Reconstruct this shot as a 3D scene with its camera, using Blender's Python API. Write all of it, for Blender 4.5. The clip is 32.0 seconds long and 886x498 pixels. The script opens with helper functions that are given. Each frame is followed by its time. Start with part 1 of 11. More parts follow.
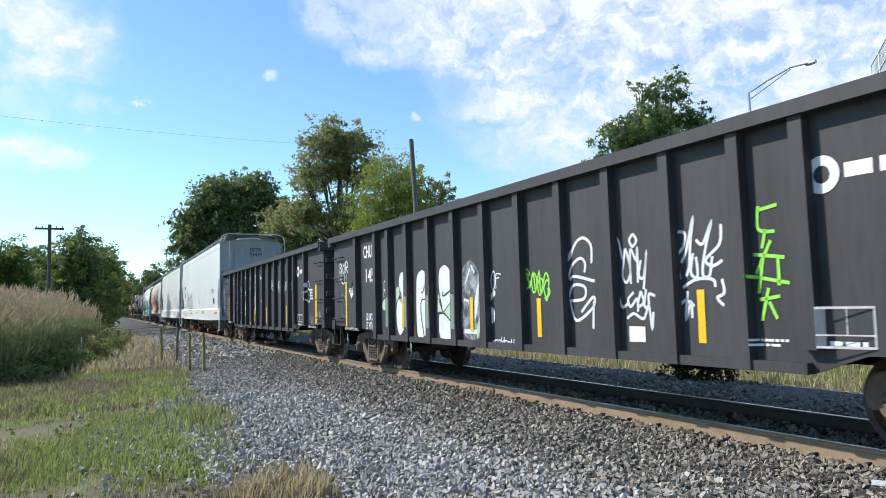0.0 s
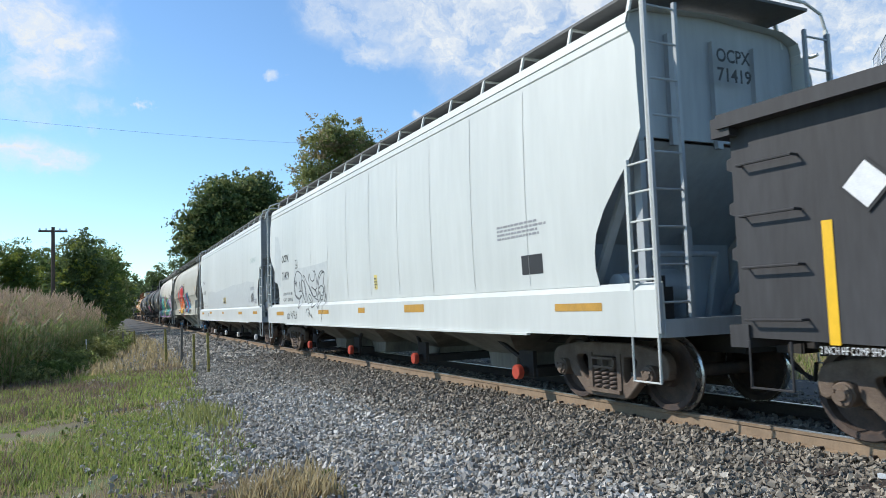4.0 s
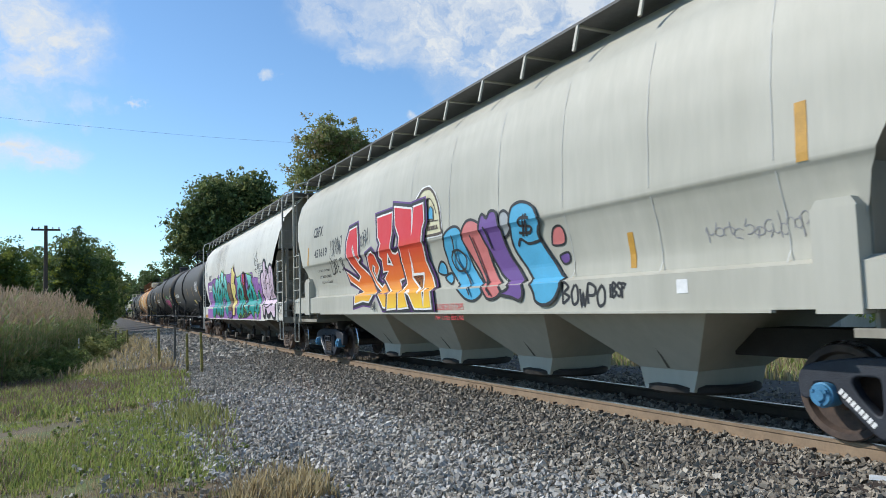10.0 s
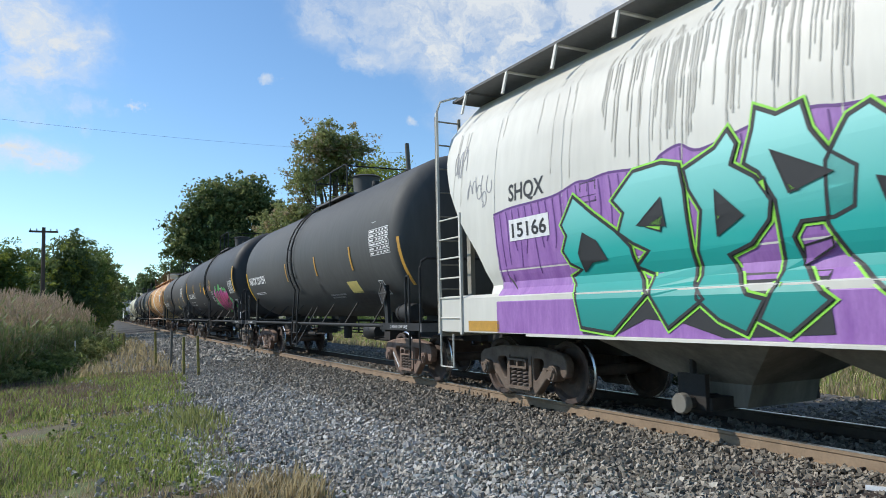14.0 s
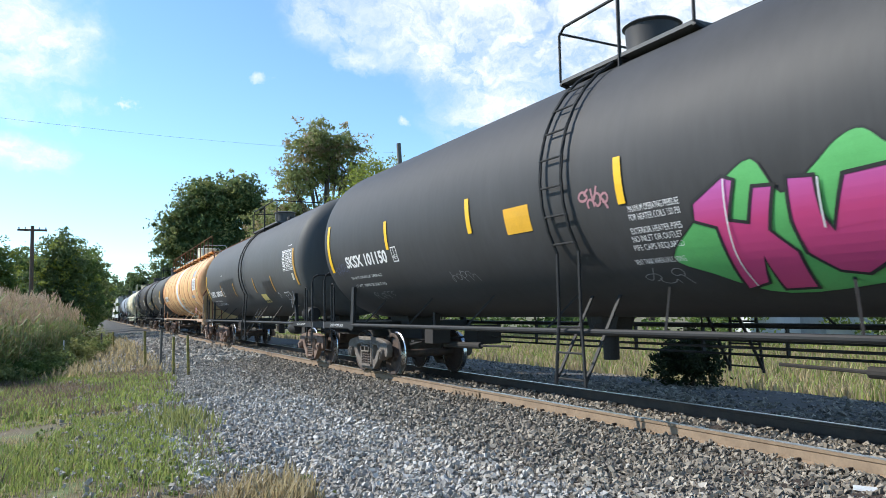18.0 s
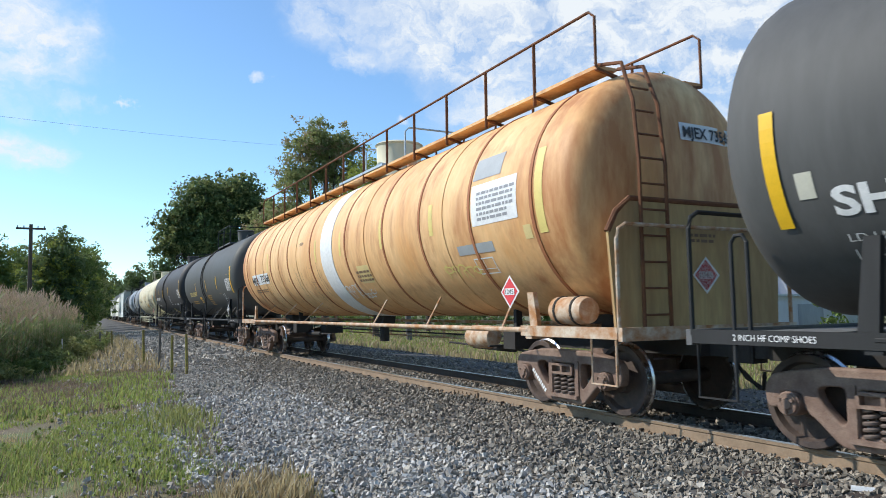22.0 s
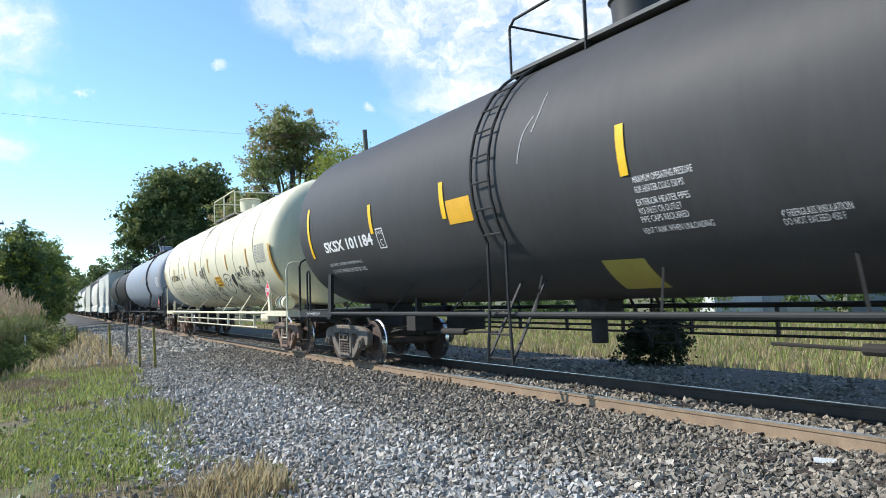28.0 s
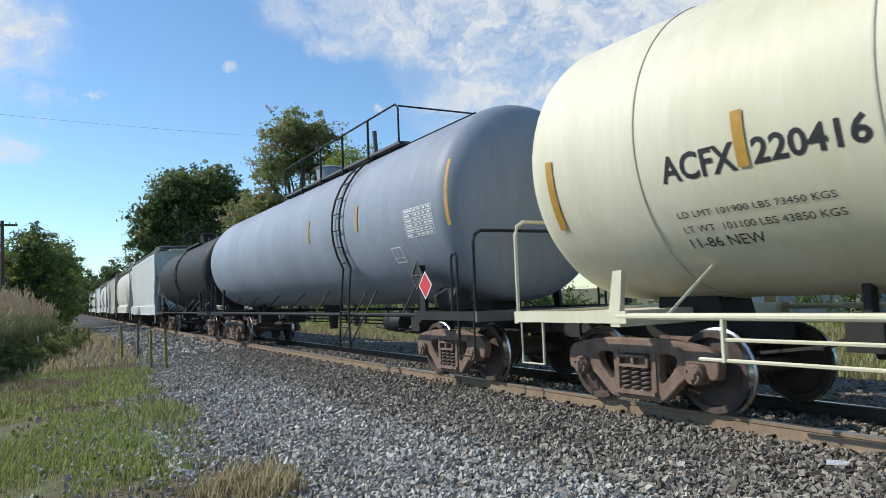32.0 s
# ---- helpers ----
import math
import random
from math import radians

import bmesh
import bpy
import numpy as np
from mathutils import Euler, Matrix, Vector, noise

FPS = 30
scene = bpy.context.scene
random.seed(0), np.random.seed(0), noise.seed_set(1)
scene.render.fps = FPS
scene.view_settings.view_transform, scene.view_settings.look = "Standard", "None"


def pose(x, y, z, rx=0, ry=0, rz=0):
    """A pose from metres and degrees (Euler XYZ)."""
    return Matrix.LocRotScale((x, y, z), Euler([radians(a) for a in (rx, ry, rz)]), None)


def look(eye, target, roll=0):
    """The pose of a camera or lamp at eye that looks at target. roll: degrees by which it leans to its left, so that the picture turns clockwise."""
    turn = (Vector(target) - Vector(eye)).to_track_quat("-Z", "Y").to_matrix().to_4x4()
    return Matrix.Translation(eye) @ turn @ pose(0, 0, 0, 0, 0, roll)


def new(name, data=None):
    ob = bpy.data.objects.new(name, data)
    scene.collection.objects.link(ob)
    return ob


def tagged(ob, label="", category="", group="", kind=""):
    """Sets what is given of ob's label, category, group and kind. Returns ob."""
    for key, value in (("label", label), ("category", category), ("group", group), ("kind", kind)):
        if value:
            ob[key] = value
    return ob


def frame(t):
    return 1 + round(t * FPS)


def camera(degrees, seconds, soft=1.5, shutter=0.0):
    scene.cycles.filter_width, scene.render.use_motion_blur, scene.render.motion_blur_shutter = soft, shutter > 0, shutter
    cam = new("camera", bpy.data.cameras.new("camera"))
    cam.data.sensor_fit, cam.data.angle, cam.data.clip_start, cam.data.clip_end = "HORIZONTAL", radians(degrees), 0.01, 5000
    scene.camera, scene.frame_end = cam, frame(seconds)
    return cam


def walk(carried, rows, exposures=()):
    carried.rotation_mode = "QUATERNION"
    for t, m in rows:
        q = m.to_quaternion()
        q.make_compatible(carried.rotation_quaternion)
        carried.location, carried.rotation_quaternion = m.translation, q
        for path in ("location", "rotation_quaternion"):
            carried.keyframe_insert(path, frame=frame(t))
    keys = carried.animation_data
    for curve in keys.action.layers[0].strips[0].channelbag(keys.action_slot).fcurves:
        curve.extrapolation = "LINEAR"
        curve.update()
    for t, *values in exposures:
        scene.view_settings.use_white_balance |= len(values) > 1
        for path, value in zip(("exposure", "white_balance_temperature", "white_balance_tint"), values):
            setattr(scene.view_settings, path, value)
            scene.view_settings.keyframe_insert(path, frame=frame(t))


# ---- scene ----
# ======== camera: a carried camera that stands beside the line and drifts a little ========
EYE = (0.0, 0.0, 1.45)
# seconds, heading (degrees to the right of the line's direction beside the camera), tilt up, lean
VIEWS = [
    (0.0, 28.140, 4.336, 1.688),
    (0.5, 27.999, 4.178, 1.465),
    (1.0, 28.099, 4.183, 1.352),
    (1.5, 28.166, 4.142, 1.535),
    (2.0, 28.327, 4.299, 1.677),
    (2.5, 28.194, 4.564, 2.285),
    (3.0, 27.959, 4.375, 2.430),
    (3.5, 27.913, 4.269, 2.351),
    (5.5, 27.924, 4.042, 2.258),
    (6.0, 27.942, 4.061, 1.951),
    (6.5, 27.995, 3.944, 1.701),
    (7.0, 27.944, 3.984, 1.912),
    (7.5, 28.045, 4.217, 2.104),
    (8.0, 28.150, 4.373, 2.161),
    (8.5, 28.308, 4.348, 2.127),
    (9.0, 28.194, 4.083, 2.091),
    (9.5, 28.331, 4.049, 1.892),
    (10.0, 28.362, 4.201, 2.096),
    (10.5, 28.496, 4.369, 2.019),
    (11.0, 28.556, 4.413, 1.991),
    (11.5, 28.692, 4.464, 1.963),
    (12.0, 28.556, 4.403, 1.701),
    (12.5, 28.388, 4.614, 1.299),
    (13.0, 28.465, 4.588, 1.400),
    (13.5, 28.511, 4.589, 1.436),
    (14.0, 28.522, 4.659, 1.547),
    (14.5, 28.570, 4.828, 1.476),
    (16.5, 29.233, 4.555, 1.247),
    (17.0, 29.270, 4.606, 1.267),
    (17.5, 29.213, 4.655, 1.378),
    (18.0, 29.213, 4.655, 1.378),
    (18.5, 29.096, 4.485, 1.262),
    (19.0, 29.168, 4.619, 1.258),
    (19.5, 29.247, 4.654, 1.384),
    (20.0, 29.256, 4.728, 1.542),
    (20.5, 29.222, 4.770, 1.454),
    (21.0, 29.253, 4.759, 1.425),
    (21.5, 29.327, 4.719, 1.320),
    (22.0, 29.302, 4.612, 1.246),
    (22.5, 29.382, 4.537, 1.490),
    (23.0, 29.412, 4.531, 1.657),
    (23.5, 29.364, 4.519, 1.692),
    (24.0, 29.426, 4.732, 2.173),
    (24.5, 29.719, 4.868, 3.271),
    (25.0, 30.590, 4.477, 3.450),
    (25.5, 31.121, 4.155, 2.827),
    (27.5, 31.991, 3.426, 1.957),
    (28.0, 31.705, 3.458, 2.587),
    (28.5, 31.531, 3.777, 2.820),
    (29.0, 31.450, 3.940, 2.945),
    (29.5, 31.326, 3.869, 3.149),
    (30.0, 31.199, 3.743, 2.778),
    (30.5, 30.966, 3.830, 2.542),
    (31.0, 30.929, 3.782, 2.386),
    (31.5, 30.839, 3.722, 2.489),
    (32.0, 30.930, 3.573, 2.592),
]


def view(heading, tilt, lean):
    h, p = radians(heading), radians(tilt)
    aim = Vector(EYE) + Vector((math.sin(h) * math.cos(p), math.cos(h) * math.cos(p), math.sin(p)))
    return look(EYE, aim, -lean)


cam = camera(63.37, 32.0, soft=0.85, shutter=0.08)
EXPOSURES = [(0.0, 0.17), (3.0, 0.1), (5.5, -0.38), (8.5, -0.5), (10.0, -0.2), (14.0, -0.22), (17.0, 0.3), (21.0, 0.22), (22.0, 0.0), (23.0, -0.15),
             (24.3, -0.25), (25.2, 0.1), (28.0, 0.3), (29.0, 0.12), (30.0, -0.32), (32.0, -0.25)]
walk(cam, [(t, view(a, b, c)) for t, a, b, c in VIEWS], EXPOSURES)

# ======== the line: a gentle right-hand curve; s runs away from the camera ========
NEAR_RAIL, SWING, REACH, CANT = 6.6145, 0.052, 24.0, 0.008


def line(s):
    """Centre line: x, y and heading at s."""
    q = max(-3.0, s / REACH)
    return SWING * REACH * math.log(math.cosh(q)), s, SWING * math.tanh(q)


def spot(s, lat, z):
    """World place at s along the line, lat to the right of the track's centre, z over the rail heads."""
    x, y, hd = line(s)
    off = lat + 0.755
    lx = NEAR_RAIL + off + z * CANT
    return Vector((x + lx * math.cos(hd), y - lx * math.sin(hd), z - off * CANT))


def rolled(t):
    """How far the train has come at t."""
    return ((-2.24596e-05 * t + 1.174737e-03) * t - 1.4315159e-02) * t * t + 7.59183827 * t - 0.00825


def car_pose(s, half=6.8):
    """Pose of a rigid car whose trucks stand half metres before and behind s on the line."""
    p, q = spot(s - half, 0, 0), spot(s + half, 0, 0)
    m = (p + q) / 4 + spot(s, 0, 0) / 2
    return pose(m.x, m.y, m.z, 0, math.degrees(CANT), -math.degrees(math.atan2(q.x - p.x, q.y - p.y)))


# ======== daylight ========
SUN_TO = Vector((-1.0, 0.85, 1.05)).normalized()
world = bpy.data.worlds.new("sky")
scene.world = world
world.use_nodes = True
wn, wl = world.node_tree.nodes, world.node_tree.links
sky = wn.new("ShaderNodeTexSky")
sky.sky_type, sky.sun_disc = "NISHITA", False
sky.sun_elevation = math.asin(SUN_TO.z)
sky.sun_rotation = math.atan2(SUN_TO.x, SUN_TO.y)
sky.air_density, sky.dust_density, sky.ozone_density = 1.0, 0.1, 1.6
bg = wn["Background"]
bg.inputs["Strength"].default_value = 0.15
coord = wn.new("ShaderNodeTexCoord")
flat = wn.new("ShaderNodeMapping")
flat.inputs["Scale"].default_value = (1.0, 1.0, 1.9)
warp, sway, drift = wn.new("ShaderNodeTexNoise"), wn.new("ShaderNodeVectorMath"), wn.new("ShaderNodeVectorMath")
warp.inputs["Scale"].default_value, warp.inputs["Detail"].default_value, warp.inputs["Roughness"].default_value = 9.0, 6, 0.6
wl.new(coord.outputs["Generated"], warp.inputs["Vector"])
sway.operation = "MULTIPLY_ADD"
sway.inputs[1].default_value, sway.inputs[2].default_value = (0.2, 0.2, 0.12), (-0.1, -0.1, -0.06)
wl.new(warp.outputs["Color"], sway.inputs[0])
wl.new(coord.outputs["Generated"], drift.inputs[0])
wl.new(sway.outputs["Vector"], drift.inputs[1])
wl.new(drift.outputs["Vector"], flat.inputs["Vector"])


def cloud_noise(scale, rough, lo, hi):
    t, r = wn.new("ShaderNodeTexNoise"), wn.new("ShaderNodeMapRange")
    t.inputs["Scale"].default_value, t.inputs["Detail"].default_value, t.inputs["Roughness"].default_value = scale, 9, rough
    t.inputs["Distortion"].default_value = 0.4
    r.inputs["From Min"].default_value, r.inputs["From Max"].default_value = lo, hi
    wl.new(flat.outputs["Vector"], t.inputs["Vector"])
    wl.new(t.outputs["Fac"], r.inputs["Value"])
    return r.outputs["Result"]


def sum_of(a, b, op="ADD"):
    s = wn.new("ShaderNodeMath")
    s.operation, s.use_clamp = op, True
    wl.new(a, s.inputs[0])
    wl.new(b, s.inputs[1])
    return s.outputs["Value"]


def bank(d, r, soft=1.0):
    """A bank of cloud round one direction."""
    v, m = wn.new("ShaderNodeVectorMath"), wn.new("ShaderNodeMapRange")
    v.operation = "DISTANCE"
    v.inputs[1].default_value = (d[0], d[1], d[2] * 1.9)
    wl.new(flat.outputs["Vector"], v.inputs[0])
    m.interpolation_type = "SMOOTHSTEP"
    m.inputs["From Min"].default_value, m.inputs["From Max"].default_value = r, r * 0.15
    m.inputs["To Max"].default_value = soft
    wl.new(v.outputs["Value"], m.inputs["Value"])
    return m.outputs["Result"]


puffs = cloud_noise(14.0, 0.6, 0.36, 0.62)
mottle = cloud_noise(30.0, 0.5, 0.3, 0.66)
banks = None
for d, r, k in (((0.458, 0.813, 0.358), 0.140, 0.80), ((0.556, 0.759, 0.339), 0.200, 0.85), ((0.672, 0.672, 0.311), 0.250, 0.95),
                ((0.761, 0.572, 0.306), 0.320, 1.00), ((0.557, 0.793, 0.248), 0.150, 0.75), ((0.633, 0.745, 0.212), 0.200, 0.70),
                ((0.359, 0.870, 0.338), 0.050, 0.90), ((0.319, 0.867, 0.383), 0.090, 0.60), ((0.235, 0.925, 0.297), 0.022, 1.00),
                ((0.417, 0.873, 0.252), 0.022, 0.70), ((-0.007, 0.948, 0.317), 0.120, 0.75), ((-0.041, 0.937, 0.348), 0.120, 0.60),
                ((-0.036, 0.961, 0.273), 0.080, 0.50), ((0.034, 0.968, 0.249), 0.045, 0.80), ((0.086, 0.962, 0.260), 0.014, 0.90),
                ((-0.035, 0.980, 0.198), 0.080, 0.90), ((0.013, 0.982, 0.187), 0.050, 0.70), ((0.825, 0.509, 0.246), 0.300, 1.00),
                ((0.82, 0.5, 0.32), 0.36, 1.0), ((0.5, 0.7, 0.5), 0.4, 0.8), ((0.95, 0.2, 0.3), 0.5, 0.9),
                ((0.0, 0.5, 0.8), 0.5, 0.5)):
    x = bank(d, r, k)
    banks = x if banks is None else sum_of(banks, x)
soft = sum_of(banks, puffs, "MULTIPLY")
body = wn.new("ShaderNodeMath")
body.operation = "MULTIPLY_ADD"
body.inputs[1].default_value = 0.4
wl.new(mottle, body.inputs[0])
body.inputs[2].default_value = 0.6
broken = sum_of(soft, body.outputs["Value"], "MULTIPLY")
thin = wn.new("ShaderNodeMath")
thin.operation = "MULTIPLY"
thin.inputs[1].default_value = 0.26
wl.new(banks, thin.inputs[0])
cover = sum_of(broken, thin.outputs["Value"])
cloud = wn.new("ShaderNodeMix")
cloud.data_type = "RGBA"
cloud.inputs["B"].default_value = (5.7, 6.1, 6.5, 1)
deep = wn.new("ShaderNodeHueSaturation")
deep.inputs["Saturation"].default_value, deep.inputs["Value"].default_value = 1.0, 1.24
wl.new(sky.outputs["Color"], deep.inputs["Color"])
tint = wn.new("ShaderNodeMix")
tint.data_type, tint.blend_type = "RGBA", "MULTIPLY"
tint.inputs["Factor"].default_value, tint.inputs["B"].default_value = 1.0, (0.76, 0.945, 1.07, 1)
wl.new(deep.outputs["Color"], tint.inputs["A"])
wl.new(tint.outputs["Result"], cloud.inputs["A"])
wl.new(cover, cloud.inputs["Factor"])
wl.new(cloud.outputs["Result"], bg.inputs["Color"])

sun = new("sun", bpy.data.lights.new("sun", "SUN"))
sun.data.energy, sun.data.angle, sun.data.color = 5.0, radians(0.5), (1.0, 0.96, 0.885)
sun.matrix_world = look((0, 0, 60), Vector((0, 0, 60)) - SUN_TO)


# ======== small tools ========
class Shape:
    """Collects corners and faces of one mesh."""

    def __init__(self):
        self.v, self.f = [], []

    def face(self, pts):
        n = len(self.v)
        self.v += [tuple(p) for p in pts]
        self.f.append(tuple(range(n, n + len(pts))))
        return self

    def box(self, x0, x1, y0, y1, z0, z1):
        n = len(self.v)
        self.v += [(x, y, z) for x in (x0, x1) for y in (y0, y1) for z in (z0, z1)]
        self.f += [tuple(n + i for i in q) for q in ((0, 1, 3, 2), (4, 6, 7, 5), (0, 4, 5, 1), (2, 3, 7, 6), (0, 2, 6, 4), (1, 5, 7, 3))]
        return self

    def beam(self, p, q, w, h):
        """A square bar from p to q."""
        p, q = Vector(p), Vector(q)
        d = (q - p).normalized()
        a = d.cross(Vector((0, 0, 1)))
        a = a.normalized() if a.length > 1e-3 else Vector((1, 0, 0))
        b = d.cross(a)
        n = len(self.v)
        for c in (p, q):
            self.v += [tuple(c + a * w / 2 * i + b * h / 2 * j) for i, j in ((-1, -1), (1, -1), (1, 1), (-1, 1))]
        self.f += [(n, n + 1, n + 2, n + 3), (n + 7, n + 6, n + 5, n + 4)] + [(n + i, n + 4 + i, n + 4 + (i + 1) % 4, n + (i + 1) % 4) for i in range(4)]
        return self

    def tube(self, pts, r, k=8, r1=None):
        """A round bar along pts."""
        pts = [Vector(p) for p in pts]
        n0, m = len(self.v), len(pts)
        for i, p in enumerate(pts):
            d = (pts[min(i + 1, m - 1)] - pts[max(i - 1, 0)]).normalized()
            a = d.cross(Vector((0.31, 0.17, 0.93)))
            a = a.normalized() if a.length > 1e-3 else Vector((1, 0, 0))
            b = d.cross(a)
            rr = r if r1 is None else r + (r1 - r) * i / max(1, m - 1)
            self.v += [tuple(p + (a * math.cos(2 * math.pi * j / k) + b * math.sin(2 * math.pi * j / k)) * rr) for j in range(k)]
        for i in range(m - 1):
            for j in range(k):
                self.f.append((n0 + i * k + j, n0 + i * k + (j + 1) % k, n0 + (i + 1) * k + (j + 1) % k, n0 + (i + 1) * k + j))
        self.f += [tuple(n0 + j for j in range(k))[::-1], tuple(n0 + (m - 1) * k + j for j in range(k))]
        return self

    def lathe(self, prof, axis, at, k=24, a0=0.0, a1=2 * math.pi):
        """Turns (radius, height) pairs round an axis ('x', 'y' or 'z') through at."""
        n0, full = len(self.v), abs(a1 - a0 - 2 * math.pi) < 1e-6
        kk = k if full else k + 1
        for r, h in prof:
            for j in range(kk):
                a = a0 + (a1 - a0) * j / k
                c, s = r * math.cos(a), r * math.sin(a)
                p = {"x": (h, c, s), "y": (c, h, s), "z": (c, s, h)}[axis]
                self.v.append((p[0] + at[0], p[1] + at[1], p[2] + at[2]))
        for i in range(len(prof) - 1):
            for j in range(k):
                j1 = (j + 1) % kk
                self.f.append((n0 + i * kk + j, n0 + i * kk + j1, n0 + (i + 1) * kk + j1, n0 + (i + 1) * kk + j))
        return self

    def prism(self, prof, axis, a, b):
        """Pushes a flat outline along an axis from a to b; outline pairs are the two other axes in order."""
        n, m = len(self.v), len(prof)
        for h in (a, b):
            for u, w in prof:
                self.v.append({"x": (h, u, w), "y": (u, h, w), "z": (u, w, h)}[axis])
        self.f += [tuple(n + i for i in range(m)), tuple(n + m + i for i in range(m))[::-1]]
        self.f += [(n + i, n + (i + 1) % m, n + m + (i + 1) % m, n + m + i) for i in range(m)]
        return self

    def mesh(self, name, smooth=False, fix=True):
        me = bpy.data.meshes.new(name)
        me.from_pydata(self.v, [], self.f)
        if fix:
            bm = bmesh.new()
            bm.from_mesh(me)
            bmesh.ops.remove_doubles(bm, verts=bm.verts, dist=0.0004)
            bmesh.ops.recalc_face_normals(bm, faces=bm.faces)
            bm.to_mesh(me)
            bm.free()
        if smooth:
            me.shade_smooth()
            me.set_sharp_from_angle(angle=radians(38))
        return me


def part(name, shape, material, parent, label="", smooth=False):
    """Links a shape, or a mesh made before, as one mesh under a thing or part."""
    me = shape if isinstance(shape, bpy.types.Mesh) else shape.mesh(name, smooth)
    if not me.materials:
        me.materials.append(material)
    ob = new(name, me)
    ob.parent = parent
    return tagged(ob, label)


def thing(name, label, category, group="", kind="", at=None):
    ob = new(name)
    ob.empty_display_size = 0.3
    if at is not None:
        ob.matrix_world = at
    return tagged(ob, label, category, group, kind)


def solo(name, shape, material, label, category, group="", kind="", smooth=False, at=None):
    me = shape if isinstance(shape, bpy.types.Mesh) else shape.mesh(name, smooth)
    if not me.materials:
        me.materials.append(material)
    ob = new(name, me)
    if at is not None:
        ob.matrix_world = at
    return tagged(ob, label, category, group, kind)


# ======== materials ========
def grain(name, color, rough=0.6, metal=0.0, vary=0.25, scale=6.0, stretch=(1, 1, 1), dark=None, spots=0.5, bump=0.0, bump_scale=60.0, random=0.0, spec=0.4):
    """A surface whose colour drifts at two scales, with stains of a second colour and fine relief."""
    m = bpy.data.materials.new(name)
    m.use_nodes = True
    n, l = m.node_tree.nodes, m.node_tree.links
    b = n["Principled BSDF"]
    b.inputs["Metallic"].default_value, b.inputs["Specular IOR Level"].default_value = metal, spec
    co, mp = n.new("ShaderNodeTexCoord"), n.new("ShaderNodeMapping")
    mp.inputs["Scale"].default_value = stretch
    l.new(co.outputs["Object"], mp.inputs["Vector"])
    big, fine = n.new("ShaderNodeTexNoise"), n.new("ShaderNodeTexNoise")
    for t, s, d in ((big, scale, 5), (fine, scale * 9, 4)):
        t.inputs["Scale"].default_value, t.inputs["Detail"].default_value, t.inputs["Roughness"].default_value = s, d, 0.62
        l.new(mp.outputs["Vector"], t.inputs["Vector"])
    cr = n.new("ShaderNodeValToRGB")
    cr.color_ramp.elements[0].position, cr.color_ramp.elements[1].position = 0.5 - 0.2 / max(spots, 0.05) * 0.5, 0.5 + 0.2
    dk = dark or tuple(c * (1 - vary) for c in color)
    cr.color_ramp.elements[0].color, cr.color_ramp.elements[1].color = (*dk, 1), (*color, 1)
    l.new(big.outputs["Fac"], cr.inputs["Fac"])
    mx = n.new("ShaderNodeMix")
    mx.data_type, mx.blend_type = "RGBA", "MULTIPLY"
    mx.inputs["Factor"].default_value = 1.0
    lift = n.new("ShaderNodeMapRange")
    lift.inputs["To Min"].default_value, lift.inputs["To Max"].default_value = 1 - vary * 0.9, 1 + vary * 0.7
    l.new(fine.outputs["Fac"], lift.inputs["Value"])
    l.new(cr.outputs["Color"], mx.inputs["A"])
    l.new(lift.outputs["Result"], mx.inputs["B"])
    last = mx.outputs["Result"]
    if random:
        oi, hs, rm = n.new("ShaderNodeNewGeometry"), n.new("ShaderNodeHueSaturation"), n.new("ShaderNodeMapRange")
        rm.inputs["To Min"].default_value, rm.inputs["To Max"].default_value = 1 - random, 1 + random
        l.new(oi.outputs["Random Per Island"], rm.inputs["Value"])
        l.new(rm.outputs["Result"], hs.inputs["Value"])
        l.new(last, hs.inputs["Color"])
        last = hs.outputs["Color"]
    l.new(last, b.inputs["Base Color"])
    rr = n.new("ShaderNodeMapRange")
    rr.inputs["To Min"].default_value, rr.inputs["To Max"].default_value = max(0.05, rough - 0.12), min(1, rough + 0.15)
    l.new(big.outputs["Fac"], rr.inputs["Value"])
    l.new(rr.outputs["Result"], b.inputs["Roughness"])
    if bump:
        bn, bt = n.new("ShaderNodeBump"), n.new("ShaderNodeTexNoise")
        bt.inputs["Scale"].default_value, bt.inputs["Detail"].default_value = bump_scale, 4
        l.new(co.outputs["Object"], bt.inputs["Vector"])
        bn.inputs["Strength"].default_value, bn.inputs["Distance"].default_value = bump, 0.02
        l.new(bt.outputs["Fac"], bn.inputs["Height"])
        l.new(bn.outputs["Normal"], b.inputs["Normal"])
    return m


def leafy(name, c0, c1):
    """Leaves: colour drifts from clump to clump and leaf to leaf, and light comes through."""
    m = grain(name, c1, 0.55, vary=0.3, scale=0.5, dark=c0, spots=0.8, random=0.5, spec=0.25)
    b = m.node_tree.nodes["Principled BSDF"]
    tr, ad = m.node_tree.nodes.new("ShaderNodeBsdfTranslucent"), m.node_tree.nodes.new("ShaderNodeMixShader")
    tr.inputs["Color"].default_value = (*[min(1, c * 1.5) for c in c1], 1)
    ad.inputs["Fac"].default_value = 0.3
    l = m.node_tree.links
    l.new(b.outputs["BSDF"], ad.inputs[1])
    l.new(tr.outputs["BSDF"], ad.inputs[2])
    l.new(ad.outputs["Shader"], m.node_tree.nodes["Material Output"].inputs["Surface"])
    return m


